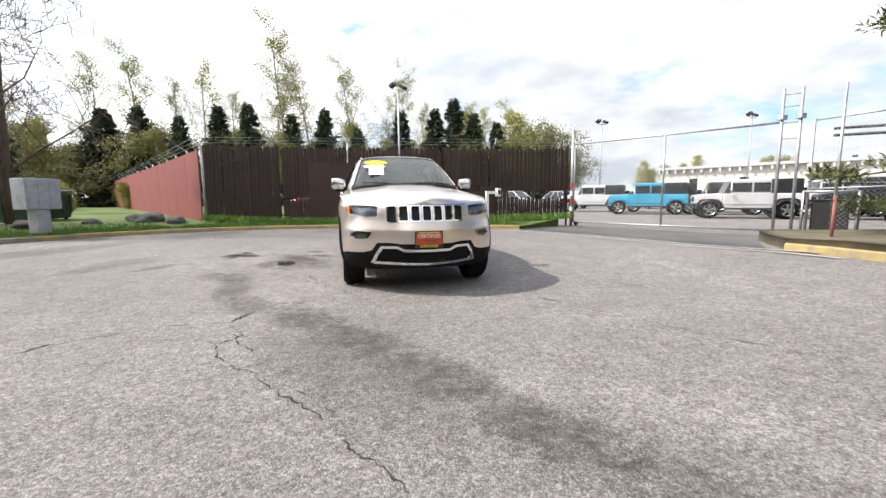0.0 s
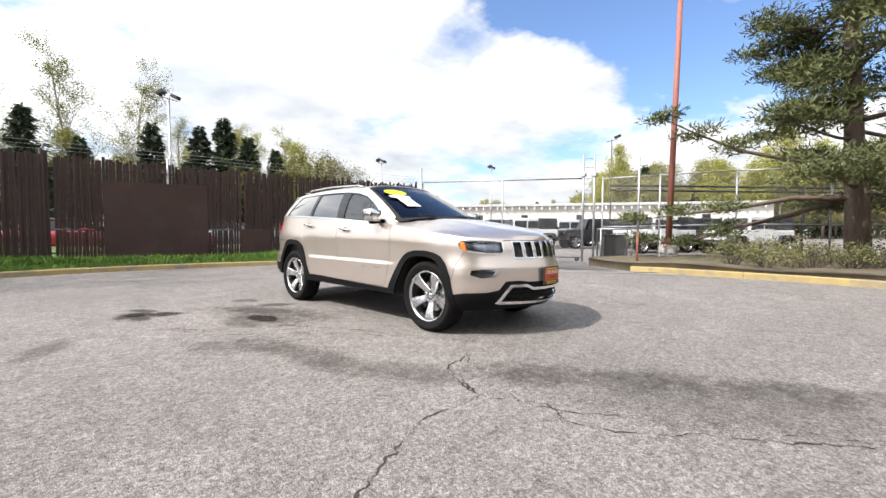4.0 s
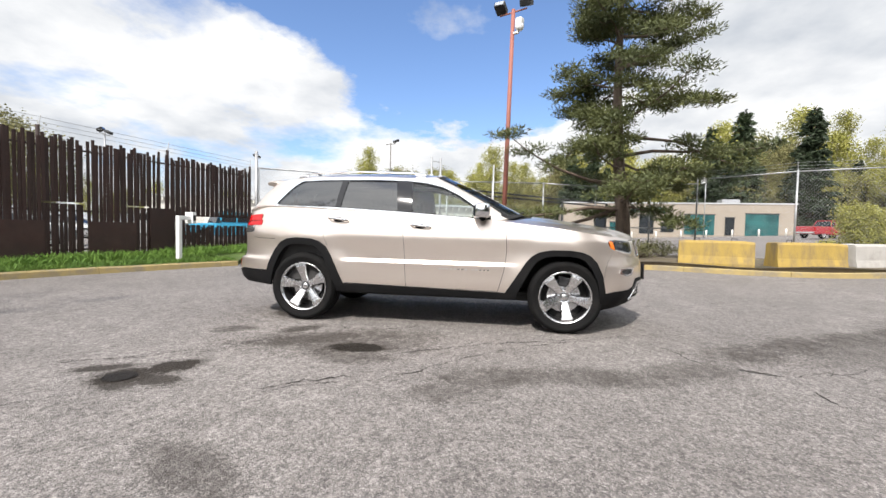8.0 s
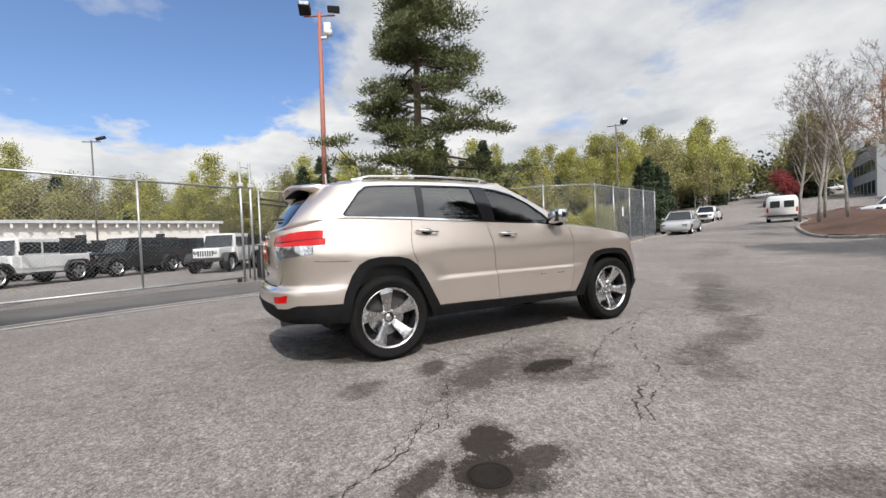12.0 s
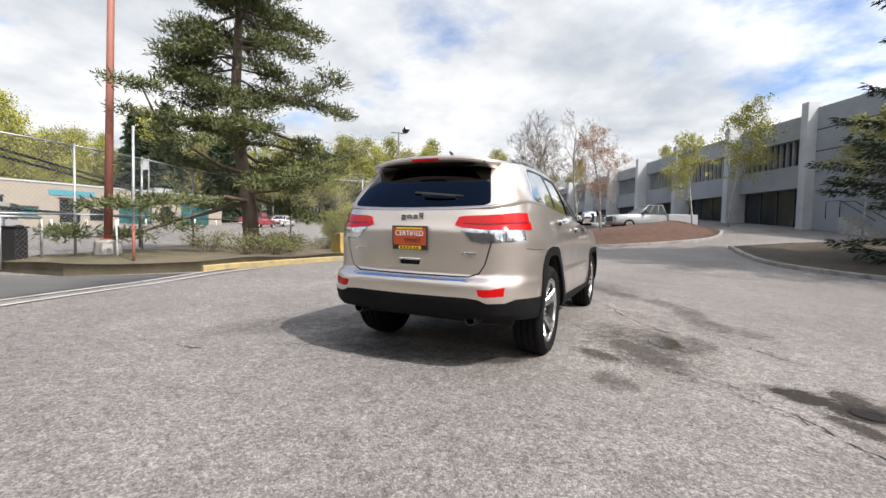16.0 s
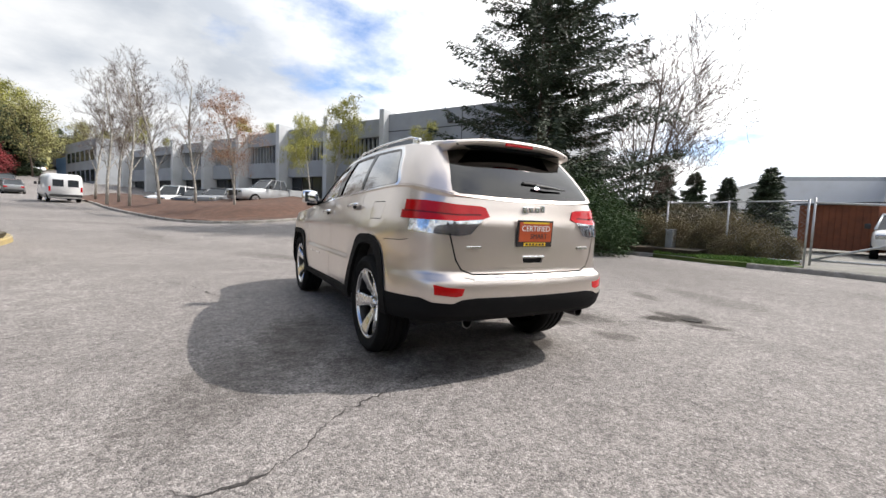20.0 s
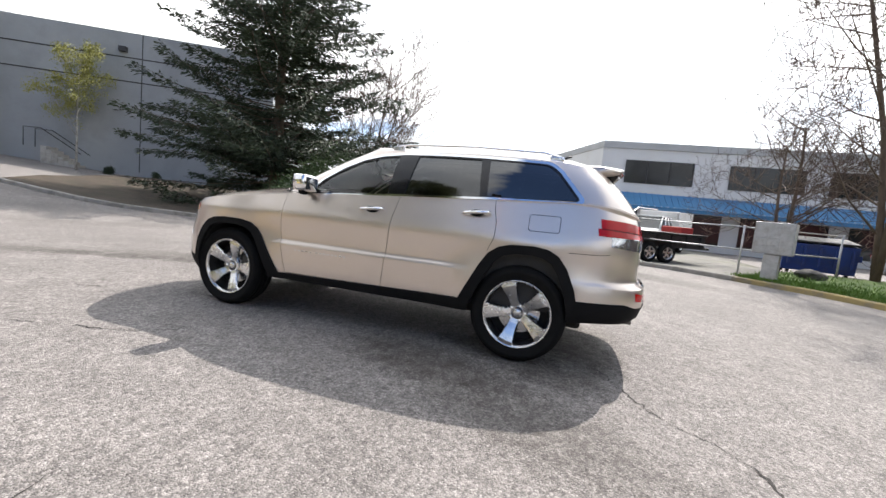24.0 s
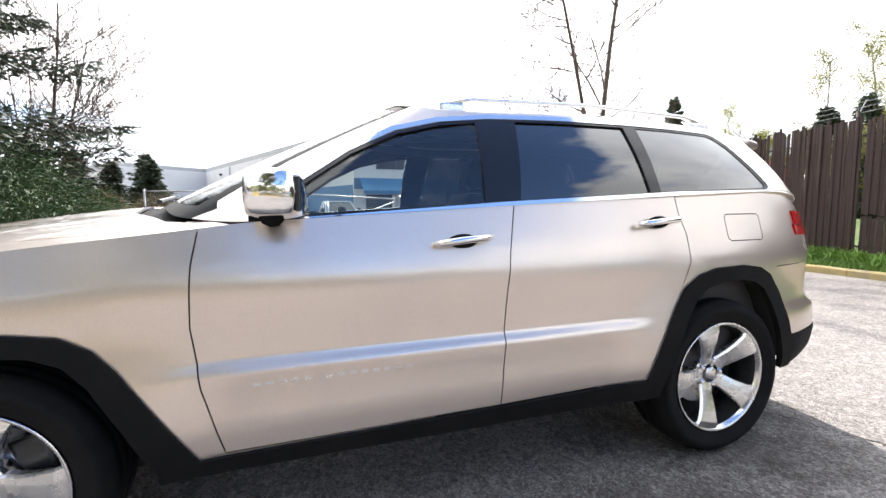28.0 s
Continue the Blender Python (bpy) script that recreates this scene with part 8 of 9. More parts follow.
HOLE_R = [(1.04, 0.2), (1.05, 0.40), (1.11, 0.54), (1.19, 0.71), (1.24, 0.79), (1.31, 0.848), (1.40, 0.872), (1.53, 0.876), (1.61, 0.864), (1.68, 0.825), (1.74, 0.74), (1.80, 0.60), (1.835, 0.45), (1.84, 0.2)]
lower.mark("sill_cladding", [(-0.84, 0.2), (-0.84, 0.415), (0.97, 0.452), (0.97, 0.2)], "side", door_side)
lower.mark("front_apron", [(0.0, 0.2), (0.0, 0.575), (0.30, 0.575), (0.42, 0.590), (0.56, 0.585), (0.62, 0.50), (0.72, 0.475), (0.90, 0.468), (0.97, 0.44), (0.97, 0.2)], "end", lambda c: c.y < -1.75)
lower.mark("rear_apron", [(0.0, 0.3), (0.0, 0.577), (0.50, 0.580), (0.60, 0.570), (0.66, 0.545), (0.78, 0.55), (0.84, 0.575), (0.97, 0.565), (0.97, 0.3)], "end", lambda c: c.y > 1.84)
lower.mark("front_arch_cladding", ARCH_F, "side", mid_side)
lower.mark("rear_arch_cladding", ARCH_R, "side", mid_side)
lower.mark("hole", HOLE_F, "side", mid_side)
lower.mark("hole", HOLE_R, "side", mid_side)
# nose
nose = lambda c: c.y < -1.78
lower.mark("headlight", [(0.525, 0.984), (0.53, 0.880), (0.58, 0.856), (0.70, 0.864), (0.80, 0.880), (0.850, 0.892), (0.888, 0.92), (0.896, 0.972), (0.875, 0.998), (0.80, 1.004), (0.65, 0.997)], "end", nose)
lower.mark("headlight_bezel", [(0.515, 0.99), (0.52, 0.878), (0.575, 0.850), (0.70, 0.858), (0.80, 0.874), (0.852, 0.886), (0.848, 0.901), (0.80, 0.890), (0.70, 0.875), (0.585, 0.868), (0.545, 0.888), (0.540, 0.99)], "end", nose, over=["headlight"])
lower.mark("headlight_reflector", [(0.850, 0.880), (0.884, 0.90), (0.886, 0.985), (0.862, 0.990)], "end", nose, over=["headlight"])
for k in range(4):
    x = 0.1305 * k
    lo_x, hi_x = max(0.0, x - 0.056), x + 0.056
    lower.mark("grille_surround", [(lo_x, 0.812), (hi_x - 0.01, 0.812), (hi_x, 0.826), (hi_x, 0.982), (hi_x - 0.01, 0.996), (lo_x, 0.996)], "end", nose)
    lo_x, hi_x = max(0.0, x - 0.044), x + 0.044
    lower.mark("grille_opening", [(lo_x, 0.828), (hi_x - 0.01, 0.828), (hi_x, 0.84), (hi_x, 0.972), (hi_x - 0.012, 0.983), (lo_x, 0.983)], "end", nose)
lower.mark("chrome_loop", [(0, 0.515), (0.26, 0.518), (0.335, 0.553), (0.515, 0.552), (0.575, 0.47), (0.625, 0.365), (0.59, 0.350), (0, 0.338)], "end", nose)
lower.mark("lower_grille", [(0, 0.488), (0.265, 0.490), (0.345, 0.525), (0.495, 0.524), (0.545, 0.455), (0.575, 0.382), (0, 0.366)], "end", nose)
lower.mark("fog_surround", [(0.615, 0.70), (0.66, 0.632), (0.78, 0.622), (0.86, 0.655), (0.85, 0.698), (0.76, 0.712)], "end", nose)
lower.mark("fog_lamp", [(0.66, 0.690), (0.69, 0.645), (0.775, 0.637), (0.835, 0.66), (0.83, 0.686), (0.76, 0.698)], "end", nose)
lower.seam([(-1.835, 0.60), (-1.865, 0.75), (-1.93, 0.875)], "side", nose)
lower.seam([(0.0, 0.9985), (0.51, 0.9985)], "end", nose, 0.010)
# tail
tail = lambda c: c.y > 2.005
lower.mark("tail_lamp", [(0.375, 1.100), (0.40, 1.158), (0.44, 1.168), (0.62, 1.176), (0.80, 1.200), (0.99, 1.222), (0.99, 1.098), (0.86, 1.076), (0.62, 1.066), (0.43, 1.082)], "end", tail)
lower.mark("reversing_lamp", [(0.43, 1.0815), (0.62, 1.0655), (0.86, 1.0755), (0.99, 1.0975), (0.99, 1.02), (0.80, 0.988), (0.60, 0.972), (0.52, 0.985)], "end", lambda c: c.y > 2.09)
lower.mark("tail_lamp_band", [(0.44, 1.116), (0.62, 1.112), (0.80, 1.128), (0.99, 1.150), (0.99, 1.140), (0.80, 1.118), (0.62, 1.102), (0.44, 1.106)], "end", tail)
lower.mark("rear_reflector", [(0.585, 0.642), (0.69, 0.648), (0.775, 0.664), (0.77, 0.60), (0.64, 0.588), (0.60, 0.598)], "end", tail)
lower.mark("handle_recess", [(0, 0.795), (0.085, 0.795), (0.095, 0.83), (0, 0.83)], "end", tail)
lower.mark("bumper_strip", [(0, 0.690), (0.50, 0.690), (0.56, 0.705), (0.50, 0.712), (0, 0.708)], "end", tail)
lower.seam([(0, 0.722), (0.50, 0.725), (0.578, 0.753), (0.619, 0.82), (0.648, 0.93), (0.662, 0.985)], "end", tail, 0.011)
# doors
for pts in ([(-0.795, 1.25), (-0.83, 1.05), (-0.84, 0.85), (-0.815, 0.65), (-0.775, 0.50), (-0.755, 0.43)], [(0.36, 1.33), (0.30, 1.05), (0.283, 0.9), (0.262, 0.6), (0.25, 0.438)], [(1.18, 1.34), (1.19, 1.2), (1.215, 1.1), (1.215, 0.98), (1.17, 0.87)], [(-0.755, 0.424), (0.25, 0.438), (0.95, 0.455)]):
    lower.seam(pts, "side", door_side)
lower.seam([(1.488, 1.064), (1.70, 1.064), (1.712, 1.078), (1.712, 1.178), (1.70, 1.192), (1.488, 1.192), (1.473, 1.178), (1.473, 1.078), (1.488, 1.064)], "side", lambda c: c.x > 0.6, 0.005, "fuel_seam")
lower.seam([(1.80, 0.925), (2.02, 0.93), (2.10, 0.94)], "side", lambda c: c.x > 0.6, 0.005)
hood.mark("cowl", [(0.0, -1.16), (0.5, -1.10), (0.76, -0.93), (0.83, -0.78), (1.2, -0.4), (0, -0.4)], "top")
hood.seam([(0.0, -1.16), (0.5, -1.10), (0.76, -0.93), (0.80, -0.86)], "top", lambda c: True, 0.012)
hood.seam([(0.80, -0.86), (0.84, -1.1), (0.825, -1.5), (0.79, -1.9), (0.755, -2.13), (0.72, -2.3)], "top", lambda c: True, 0.007)
hood.mark("fender_top", [(0.805, -0.84), (0.8435, -1.1), (0.8285, -1.5), (0.7935, -1.9), (0.7585, -2.13), (0.72, -2.32), (1.3, -2.5), (1.3, -0.4), (0.83, -0.6)], "top", over=["hood"])

# panels of the cabin
front_glass = lambda c: c.y < 0.12 and (c.x < 0.5 or c.y < 0.05)
cabin.mark("windshield_border", [(0, 1.2), (0.80, 1.2), (0.80, 1.235), (0.775, 1.262), (0.612, 1.672), (0.50, 1.697), (0.3, 1.711), (0, 1.715)], "end", front_glass)
cabin.mark("windshield", [(0, 1.285), (0.35, 1.278), (0.60, 1.262), (0.745, 1.252), (0.592, 1.655), (0.48, 1.678), (0.28, 1.694), (0, 1.700)], "end", front_glass)
flank = lambda c: c.x > 0.55 and -0.75 < c.y < 1.95
DLO = [(-0.66, 1.172), (-0.50, 1.345), (-0.318, 1.474), (-0.125, 1.566), (0.07, 1.615), (0.30, 1.640), (0.65, 1.648), (1.02, 1.646), (1.30, 1.640), (1.55, 1.630), (1.60, 1.618), (1.68, 1.560), (1.86, 1.350), (1.865, 1.322), (1.84, 1.290)]
cabin.mark("chrome_trim", DLO, "side", flank)
cabin.mark("pillar_trim", [(-0.615, 1.192), (-0.485, 1.332), (-0.305, 1.455), (-0.118, 1.546), (0.075, 1.594), (0.30, 1.618), (0.65, 1.626), (1.02, 1.625), (1.30, 1.619), (1.54, 1.609), (1.585, 1.597), (1.655, 1.545), (1.825, 1.345), (1.828, 1.328), (1.80, 1.313), (1.2, 1.300), (0.3, 1.254)], "side", flank)
cabin.mark("front_window", [(-0.585, 1.205), (-0.472, 1.325), (-0.297, 1.445), (-0.112, 1.533), (0.078, 1.580), (0.235, 1.600), (0.215, 1.252), (-0.3, 1.223)], "side", flank)
cabin.mark("rear_window", [(0.375, 1.262), (0.425, 1.612), (0.65, 1.615), (1.00, 1.614), (1.045, 1.296)], "side", flank)
cabin.mark("quarter_window", [(1.105, 1.300), (1.075, 1.612), (1.30, 1.608), (1.53, 1.598), (1.572, 1.587), (1.642, 1.536), (1.805, 1.343), (1.803, 1.335), (1.79, 1.325)], "side", flank)
back = lambda c: c.y > 1.9 and c.x < 0.75
cabin.mark("rear_glass", [(0, 1.232), (0.30, 1.236), (0.585, 1.248), (0.625, 1.268), (0.615, 1.32), (0.535, 1.56), (0.50, 1.578), (0.40, 1.582), (0, 1.59)], "end", back)
cabin.mark("tailgate_frame", [(0, 1.1), (0.70, 1.1), (0.69, 1.28), (0.575, 1.59), (0, 1.7)], "end", back, over=["pillar"])
roof.mark("sunroof", [(0, 0.12), (0.40, 0.12), (0.42, 0.16), (0.42, 0.98), (0.40, 1.02), (0, 1.02)], "top")
roof.seam([(0.47, -0.02), (0.55, 0.4), (0.56, 1.2), (0.52, 1.85)], "top", lambda c: True, 0.012)

suv = thing("suv_car", "champagne metallic suv with chrome trim and polished alloy wheels on asphalt", "car", at=pose(0, 0, 0, 0, 0, -0.6) @ Matrix.Diagonal((0.96, 1, 1, 1)))
for side in (0, 1):
    part("front_fender", lower.panel("fender", 0, 0.012, side), M_PAINT, suv, smooth=True)
    part("rocker_panel", lower.panel("rocker_panel", 0, 0.012, side), M_PAINT, suv, smooth=True)
    part("quarter_panel", lower.panel("quarter_panel", 0, 0.012, side), M_PAINT, suv, smooth=True)
    part("fender_top", hood.panel("fender_top", 0, 0.012, side), M_PAINT, suv, smooth=True)
    for name, glass_name in (("front_door", "front_window"), ("rear_door", "rear_window")):
        door = part(name, lower.panel(name, 0, 0.014, side), M_PAINT, suv, smooth=True)
        pane = part("window", cabin.panel(glass_name, -0.010, 0.004, side), G_CLEAR if glass_name == "front_window" else G_PRIVACY, door, "clear front side glass" if glass_name == "front_window" else "dark privacy glass", smooth=True)
        s = -1 if side else 1
        hy, hz = (0.10, 1.108) if name == "front_door" else (1.045, 1.165)
        x = 0.925 if name == "front_door" else 0.918
        grip = bmesh.new()
        for pts, r in (([(x + 0.004, hy - 0.115, hz - 0.012), (x + 0.030, hy - 0.085, hz - 0.008), (x + 0.034, hy, hz + 0.002), (x + 0.030, hy + 0.085, hz + 0.008), (x + 0.002, hy + 0.115, hz + 0.010)], 0.014),):
            tube(grip, [(p[0] * s, p[1], p[2]) for p in pts], r, None, 10)
        part("handle", grip, M_CHROME, door, "chrome handle", smooth=True)
        cup = bmesh.new()
        bmesh.ops.create_uvsphere(cup, u_segments=16, v_segments=8, radius=1.0, matrix=Matrix.LocRotScale((s * (x + 0.001), hy, hz - 0.004), None, (0.006, 0.062, 0.028)))
        part("handle_cup", cup, M_CLAD, door, smooth=True)
        part("window_pillar", cabin.panel("pillar_trim", 0.0, 0.008, side), M_GLOSSBLACK, suv, "gloss black pillar trim", smooth=True) if name == "front_door" else None
    part("chrome_window_trim", cabin.panel("chrome_trim", 0.004, 0.010, side), M_CHROME, suv, "chrome strip round the side windows", smooth=True)
    part("quarter_window", cabin.panel("quarter_window", -0.004, 0.004, side), G_PRIVACY, suv, "dark privacy glass", smooth=True)
    part("roof_pillar", cabin.panel("pillar", 0, 0.010, side), M_PAINT, suv, smooth=True)
    for name in ("sill_cladding", "front_arch_cladding", "rear_arch_cladding"):
        part(name, lower.panel(name, 0.014, 0.030, side), M_CLAD, suv, "black plastic cladding", smooth=True)
    lamp = part("headlight", lower.panel("headlight", 0.0, 0.03, side), glass("lamp_cover", (0.93, 0.95, 0.97), 1.0), suv, "clear projector headlight", smooth=True)
    part("reflector", lower.panel("headlight_reflector", 0.001, 0.03, side), M_AMBER, lamp, "amber corner reflector", smooth=True)
    part("housing", lower.panel("headlight", -0.045, 0.0, side), M_LAMPDARK, lamp, "smoked lamp housing", smooth=True)
    part("bezel", lower.panel("headlight_bezel", 0.002, 0.02, side), M_LAMPCHROME, lamp, "silvered edge strip", smooth=True)
    s = -1 if side else 1
    for cx, cy, r in ((0.60, -2.095, 0.042), (0.725, -1.985, 0.042)):
        eye_bm = lathe(bmesh.new(), [(-0.02, r * 1.25), (0.0, r * 1.2), (0.0, r), (-0.01, r * 0.98), (0.008, r * 0.6), (0.014, 0.001)], 20, "z")
        bmesh.ops.transform(eye_bm, matrix=Matrix.Translation((s * cx, cy + 0.012, 0.932)) @ Matrix.Rotation(radians(90), 4, "X") @ Matrix.Rotation(radians(28 * s), 4, "Y"), verts=eye_bm.verts)
        part("projector", eye_bm, M_CHROME, lamp, smooth=True)
    part("brow", tubed([(s * 0.52, -2.165, 0.972), (s * 0.66, -2.075, 0.985), (s * 0.80, -1.955, 0.99)], 0.006, None, 6), M_CHROME, lamp)
    part("fog_lamp", lower.panel("fog_lamp", -0.03, 0.0, side), M_BLACKPLASTIC, suv, "dark fog lamp recess", smooth=True)
    part("fog_surround", lower.panel("fog_surround", 0.003, 0.035, side), M_CHROME, suv, smooth=True)
    tl = part("tail_lamp", lower.panel("tail_lamp", 0.008, 0.02, side), M_LENSRED, suv, "red tail lamp lens", smooth=True)
    part("reversing_lamp", lower.panel("reversing_lamp", 0.006, 0.02, side), M_LENSCLEAR, tl, "clear lower lens", smooth=True)
    part("band", lower.panel("tail_lamp_band", 0.004, 0.016, side), M_LENSDARK, tl, "dark red inner band", smooth=True)
    part("rear_reflector", lower.panel("rear_reflector", 0.002, 0.01, side), M_LENSRED, suv, "red bumper reflector", smooth=True)
    # mirror
    mirror = bmesh.new()
    bmesh.ops.create_cube(mirror, size=1.0)
    bmesh.ops.subdivide_edges(mirror, edges=mirror.edges[:], cuts=5, use_grid_fill=True)
    for v in mirror.verts:
        q = v.co.normalized() * 0.60
        v.co = v.co.lerp(q, 0.5)
        if v.co.y < 0:
            v.co.y *= 1.0 - 0.35 * max(0.0, v.co.x + 0.5)
        v.co.z += 0.10 * v.co.x
    bmesh.ops.transform(mirror, matrix=Matrix.Diagonal((s, 1, 1, 1)) @ Matrix.LocRotScale((0.985, -0.575, 1.278), Euler((0, 0, radians(-14))), (0.19, 0.185, 0.150)), verts=mirror.verts)
    if s < 0:
        bmesh.ops.reverse_faces(mirror, faces=mirror.faces[:])
    shell = part("door_mirror", mirror, M_CHROME, suv, "chrome mirror cap", smooth=True)
    part("mirror_base", tubed([(s * 0.855, -0.60, 1.212), (s * 0.92, -0.585, 1.215), (s * 0.965, -0.575, 1.208), (s * 1.02, -0.575, 1.214)], 0.030, 0.040, 10), M_CLAD, shell, smooth=True)
    part("mirror_glass", boxed(s * 0.985 - 0.078, s * 0.985 + 0.078, -0.502, -0.486, 1.222, 1.332, 0.005), M_DARKGLASS, shell)
    part("sail_panel", boxed(s * 0.862 - 0.006, s * 0.862 + 0.006, -0.66, -0.50, 1.190, 1.235, 0.003), M_CLAD, suv)
    # roof rail
    rail = bmesh.new()
    tube(rail, [(s * 0.590, 0.14, 1.700), (s * 0.596, 0.26, 1.722), (s * 0.600, 0.9, 1.735), (s * 0.594, 1.5, 1.715), (s * 0.585, 1.66, 1.680)], 0.010, None, 8)
    part("roof_rail", rail, M_CHROME, suv, "bright roof rail", smooth=True)
    for y, z in ((0.17, 1.712), (1.61, 1.698)):
        part("rail_foot", boxed(s * 0.588 - 0.014, s * 0.588 + 0.014, y - 0.06, y + 0.06, z - 0.05, z - 0.008, 0.010), M_POLISHED, suv)
    # wheel housings
    for name, hole in (("front_wheel_housing", HOLE_F), ("rear_wheel_housing", HOLE_R)):
        v, f = [], []
        pts = hole[1:-1]
        for y, z in pts:
            v += [(s * 0.955, y, z + 0.004), (s * 0.52, y, z + 0.02)]
        for k in range(len(pts) - 1):
            f.append((2 * k, 2 * k + 2, 2 * k + 3, 2 * k + 1))
        f.append([2 * k + 1 for k in range(len(pts))])
        quick(name, v, f, M_SEAM, suv)
    for k in range(13):
        y = -0.66 + 0.041 * k + (0.03 if k > 4 else 0)
        part("door_badge", boxed(s * 0.954 - 0.0025, s * 0.954 + 0.0025, y, y + 0.024, 0.643, 0.660, 0.0), M_ALLOY, suv, "small plain chrome mark")
    part("exhaust_tip", lathe(bmesh.new(), [(0.10, 0.001), (0.10, 0.034), (0, 0.036), (0, 0.041), (0.25, 0.041)], 20, "z"), M_TIP, suv).matrix_basis = pose(s * 0.52, 2.345, 0.408, 90, 0, 0)
    tagged(part("shut_line", lower.panel("seam", -0.006, 0.0, side), M_SEAM, suv, smooth=True), "dark shut lines", kind="stuff")
    part("fuel_flap_line" if side == 0 else "quarter_strip", lower.panel("fuel_seam", -0.006 if side == 0 else 0.0, 0.0, side), M_SEAM if side == 0 else M_PAINT, suv, smooth=True)
    part("hood_shut_line", hood.panel("seam", -0.006, 0.0, side), M_SEAM, suv, smooth=True)
    part("roof_channel", roof.panel("seam", -0.004, 0.0, side), M_CLAD, suv, smooth=True)
part("hood", hood.panel("hood", 0, 0.014, 2), M_PAINT, suv, smooth=True)
part("cowl", hood.panel("cowl", -0.012, 0.0, 2), M_CLAD, suv, smooth=True)
bumper = part("front_bumper", lower.panel("front_bumper", 0, 0.014, 2), M_PAINT, suv, smooth=True)
part("apron", lower.panel("front_apron", 0.004, 0.02, 2), M_CLAD, bumper, "black lower apron", smooth=True)
part("chrome_loop", lower.panel("chrome_loop", 0.012, 0.03, 2), M_CHROME, bumper, "chrome loop round the lower grille", smooth=True)
part("lower_grille", lower.panel("lower_grille", -0.04, 0.0, 2), M_SEAM, bumper, smooth=True)
for k in range(4):
    z = 0.395 + 0.03 * k
    part("grille_bar", tubed([(-0.50 + 0.012 * k, -2.25, z), (-0.25, -2.365, z), (0, -2.40, z), (0.25, -2.365, z), (0.50 - 0.012 * k, -2.25, z)], 0.006, None, 6), M_CLAD, bumper)
grille = part("grille", lower.panel("grille_surround", 0.006, 0.03, 2), M_CHROME, suv, "chrome frames of the seven grille slots", smooth=True)
part("grille_mesh", lower.panel("grille_opening", -0.03, 0.0, 2), M_SEAM, grille, smooth=True)
rear_bumper = part("rear_bumper", lower.panel("rear_bumper", 0, 0.014, 2), M_PAINT, suv, smooth=True)
part("apron", lower.panel("rear_apron", 0.004, 0.02, 2), M_CLAD, rear_bumper, "black lower apron", smooth=True)
part("scuff_strip", lower.panel("bumper_strip", 0.004, 0.006, 2), M_CHROME, rear_bumper, smooth=True)
gate_panel = part("tailgate", lower.panel("tailgate", 0, 0.014, 2), M_PAINT, suv, smooth=True)
part("tailgate_frame", cabin.panel("tailgate_frame", 0, 0.01, 2), M_PAINT, gate_panel, smooth=True)
part("rear_glass", cabin.panel("rear_glass", 0.002, 0.005, 2), glass("rear_privacy_glass", (0.012, 0.014, 0.018), 0.9), gate_panel, "dark privacy glass", smooth=True)
part("handle_recess", lower.panel("handle_recess", -0.025, 0.0, 2), M_SEAM, gate_panel, smooth=True)
part("handle", boxed(-0.10, 0.10, 2.365, 2.386, 0.828, 0.845, 0.006), M_CHROME, gate_panel)
part("emblem", box(box(box(boxed(-0.105, -0.065, 2.352, 2.362, 1.145, 1.195, 0.006), -0.055, -0.01, 2.354, 2.364, 1.143, 1.180, 0.006), 0.0, 0.045, 2.354, 2.364, 1.143, 1.180, 0.006), 0.055, 0.10, 2.352, 2.362, 1.130, 1.180, 0.006), M_POLISHED, gate_panel, "plain chrome emblem blocks")
part("badge", boxed(-0.56, -0.44, 2.352, 2.358, 0.885, 0.905, 0.003), M_POLISHED, gate_panel)
part("badge", boxed(0.42, 0.56, 2.352, 2.358, 0.895, 0.910, 0.003), M_POLISHED, gate_panel)
part("wiper_arm", tubed([(-0.06, 2.295, 1.335), (-0.18, 2.30, 1.33), (-0.34, 2.285, 1.318)], 0.013, 0.007, 8), M_BLACKPLASTIC, gate_panel)
part("wiper_blade", tubed([(0.03, 2.262, 1.352), (-0.20, 2.268, 1.338), (-0.40, 2.255, 1.322)], 0.010, 0.006, 6), M_BLACKPLASTIC, gate_panel)
part("windshield", cabin.panel("windshield", -0.004, 0.0, 2), G_WIND, suv, "tinted laminated windshield", smooth=True)
part("windshield_border", cabin.panel("windshield_border", -0.005, 0.0, 2), M_SEAM, suv, smooth=True)
part("roof", roof.panel("roof", 0, 0.010, 2), M_PAINT, suv, smooth=True)
part("sunroof", roof.panel("sunroof", -0.003, 0.006, 2), M_DARKGLASS, suv, "dark glass sunroof", smooth=True)
part("antenna", tubed([(0.0, 1.62, 1.71), (0, 1.66, 1.765), (0, 1.70, 1.775)], 0.02, 0.008, 8), M_BLACKPLASTIC, suv, smooth=True)

# the shoulder that joins the flanks to the tailgate pillars
rim = [p for p in edge if p.y > 1.15 and p.x > 0.62]
for s in (-1, 1):
    bm = bmesh.new()
    prev = None
    for p in rim:
        q = min(bot, key=lambda c: (c - p).length)
        row = [bm.verts.new((s * v.x, v.y, v.z)) for v in (p + Vector((0, 0, -0.012)), p.lerp(q, 0.5) + Vector((0.002, 0, 0.002)), q + Vector((-0.004, 0, 0.012)))]
        if prev:
            for k in range(2):
                bm.faces.new((prev[k], row[k], row[k + 1], prev[k + 1]))
        prev = row
    part("shoulder", bm, M_PAINT, suv, smooth=True)

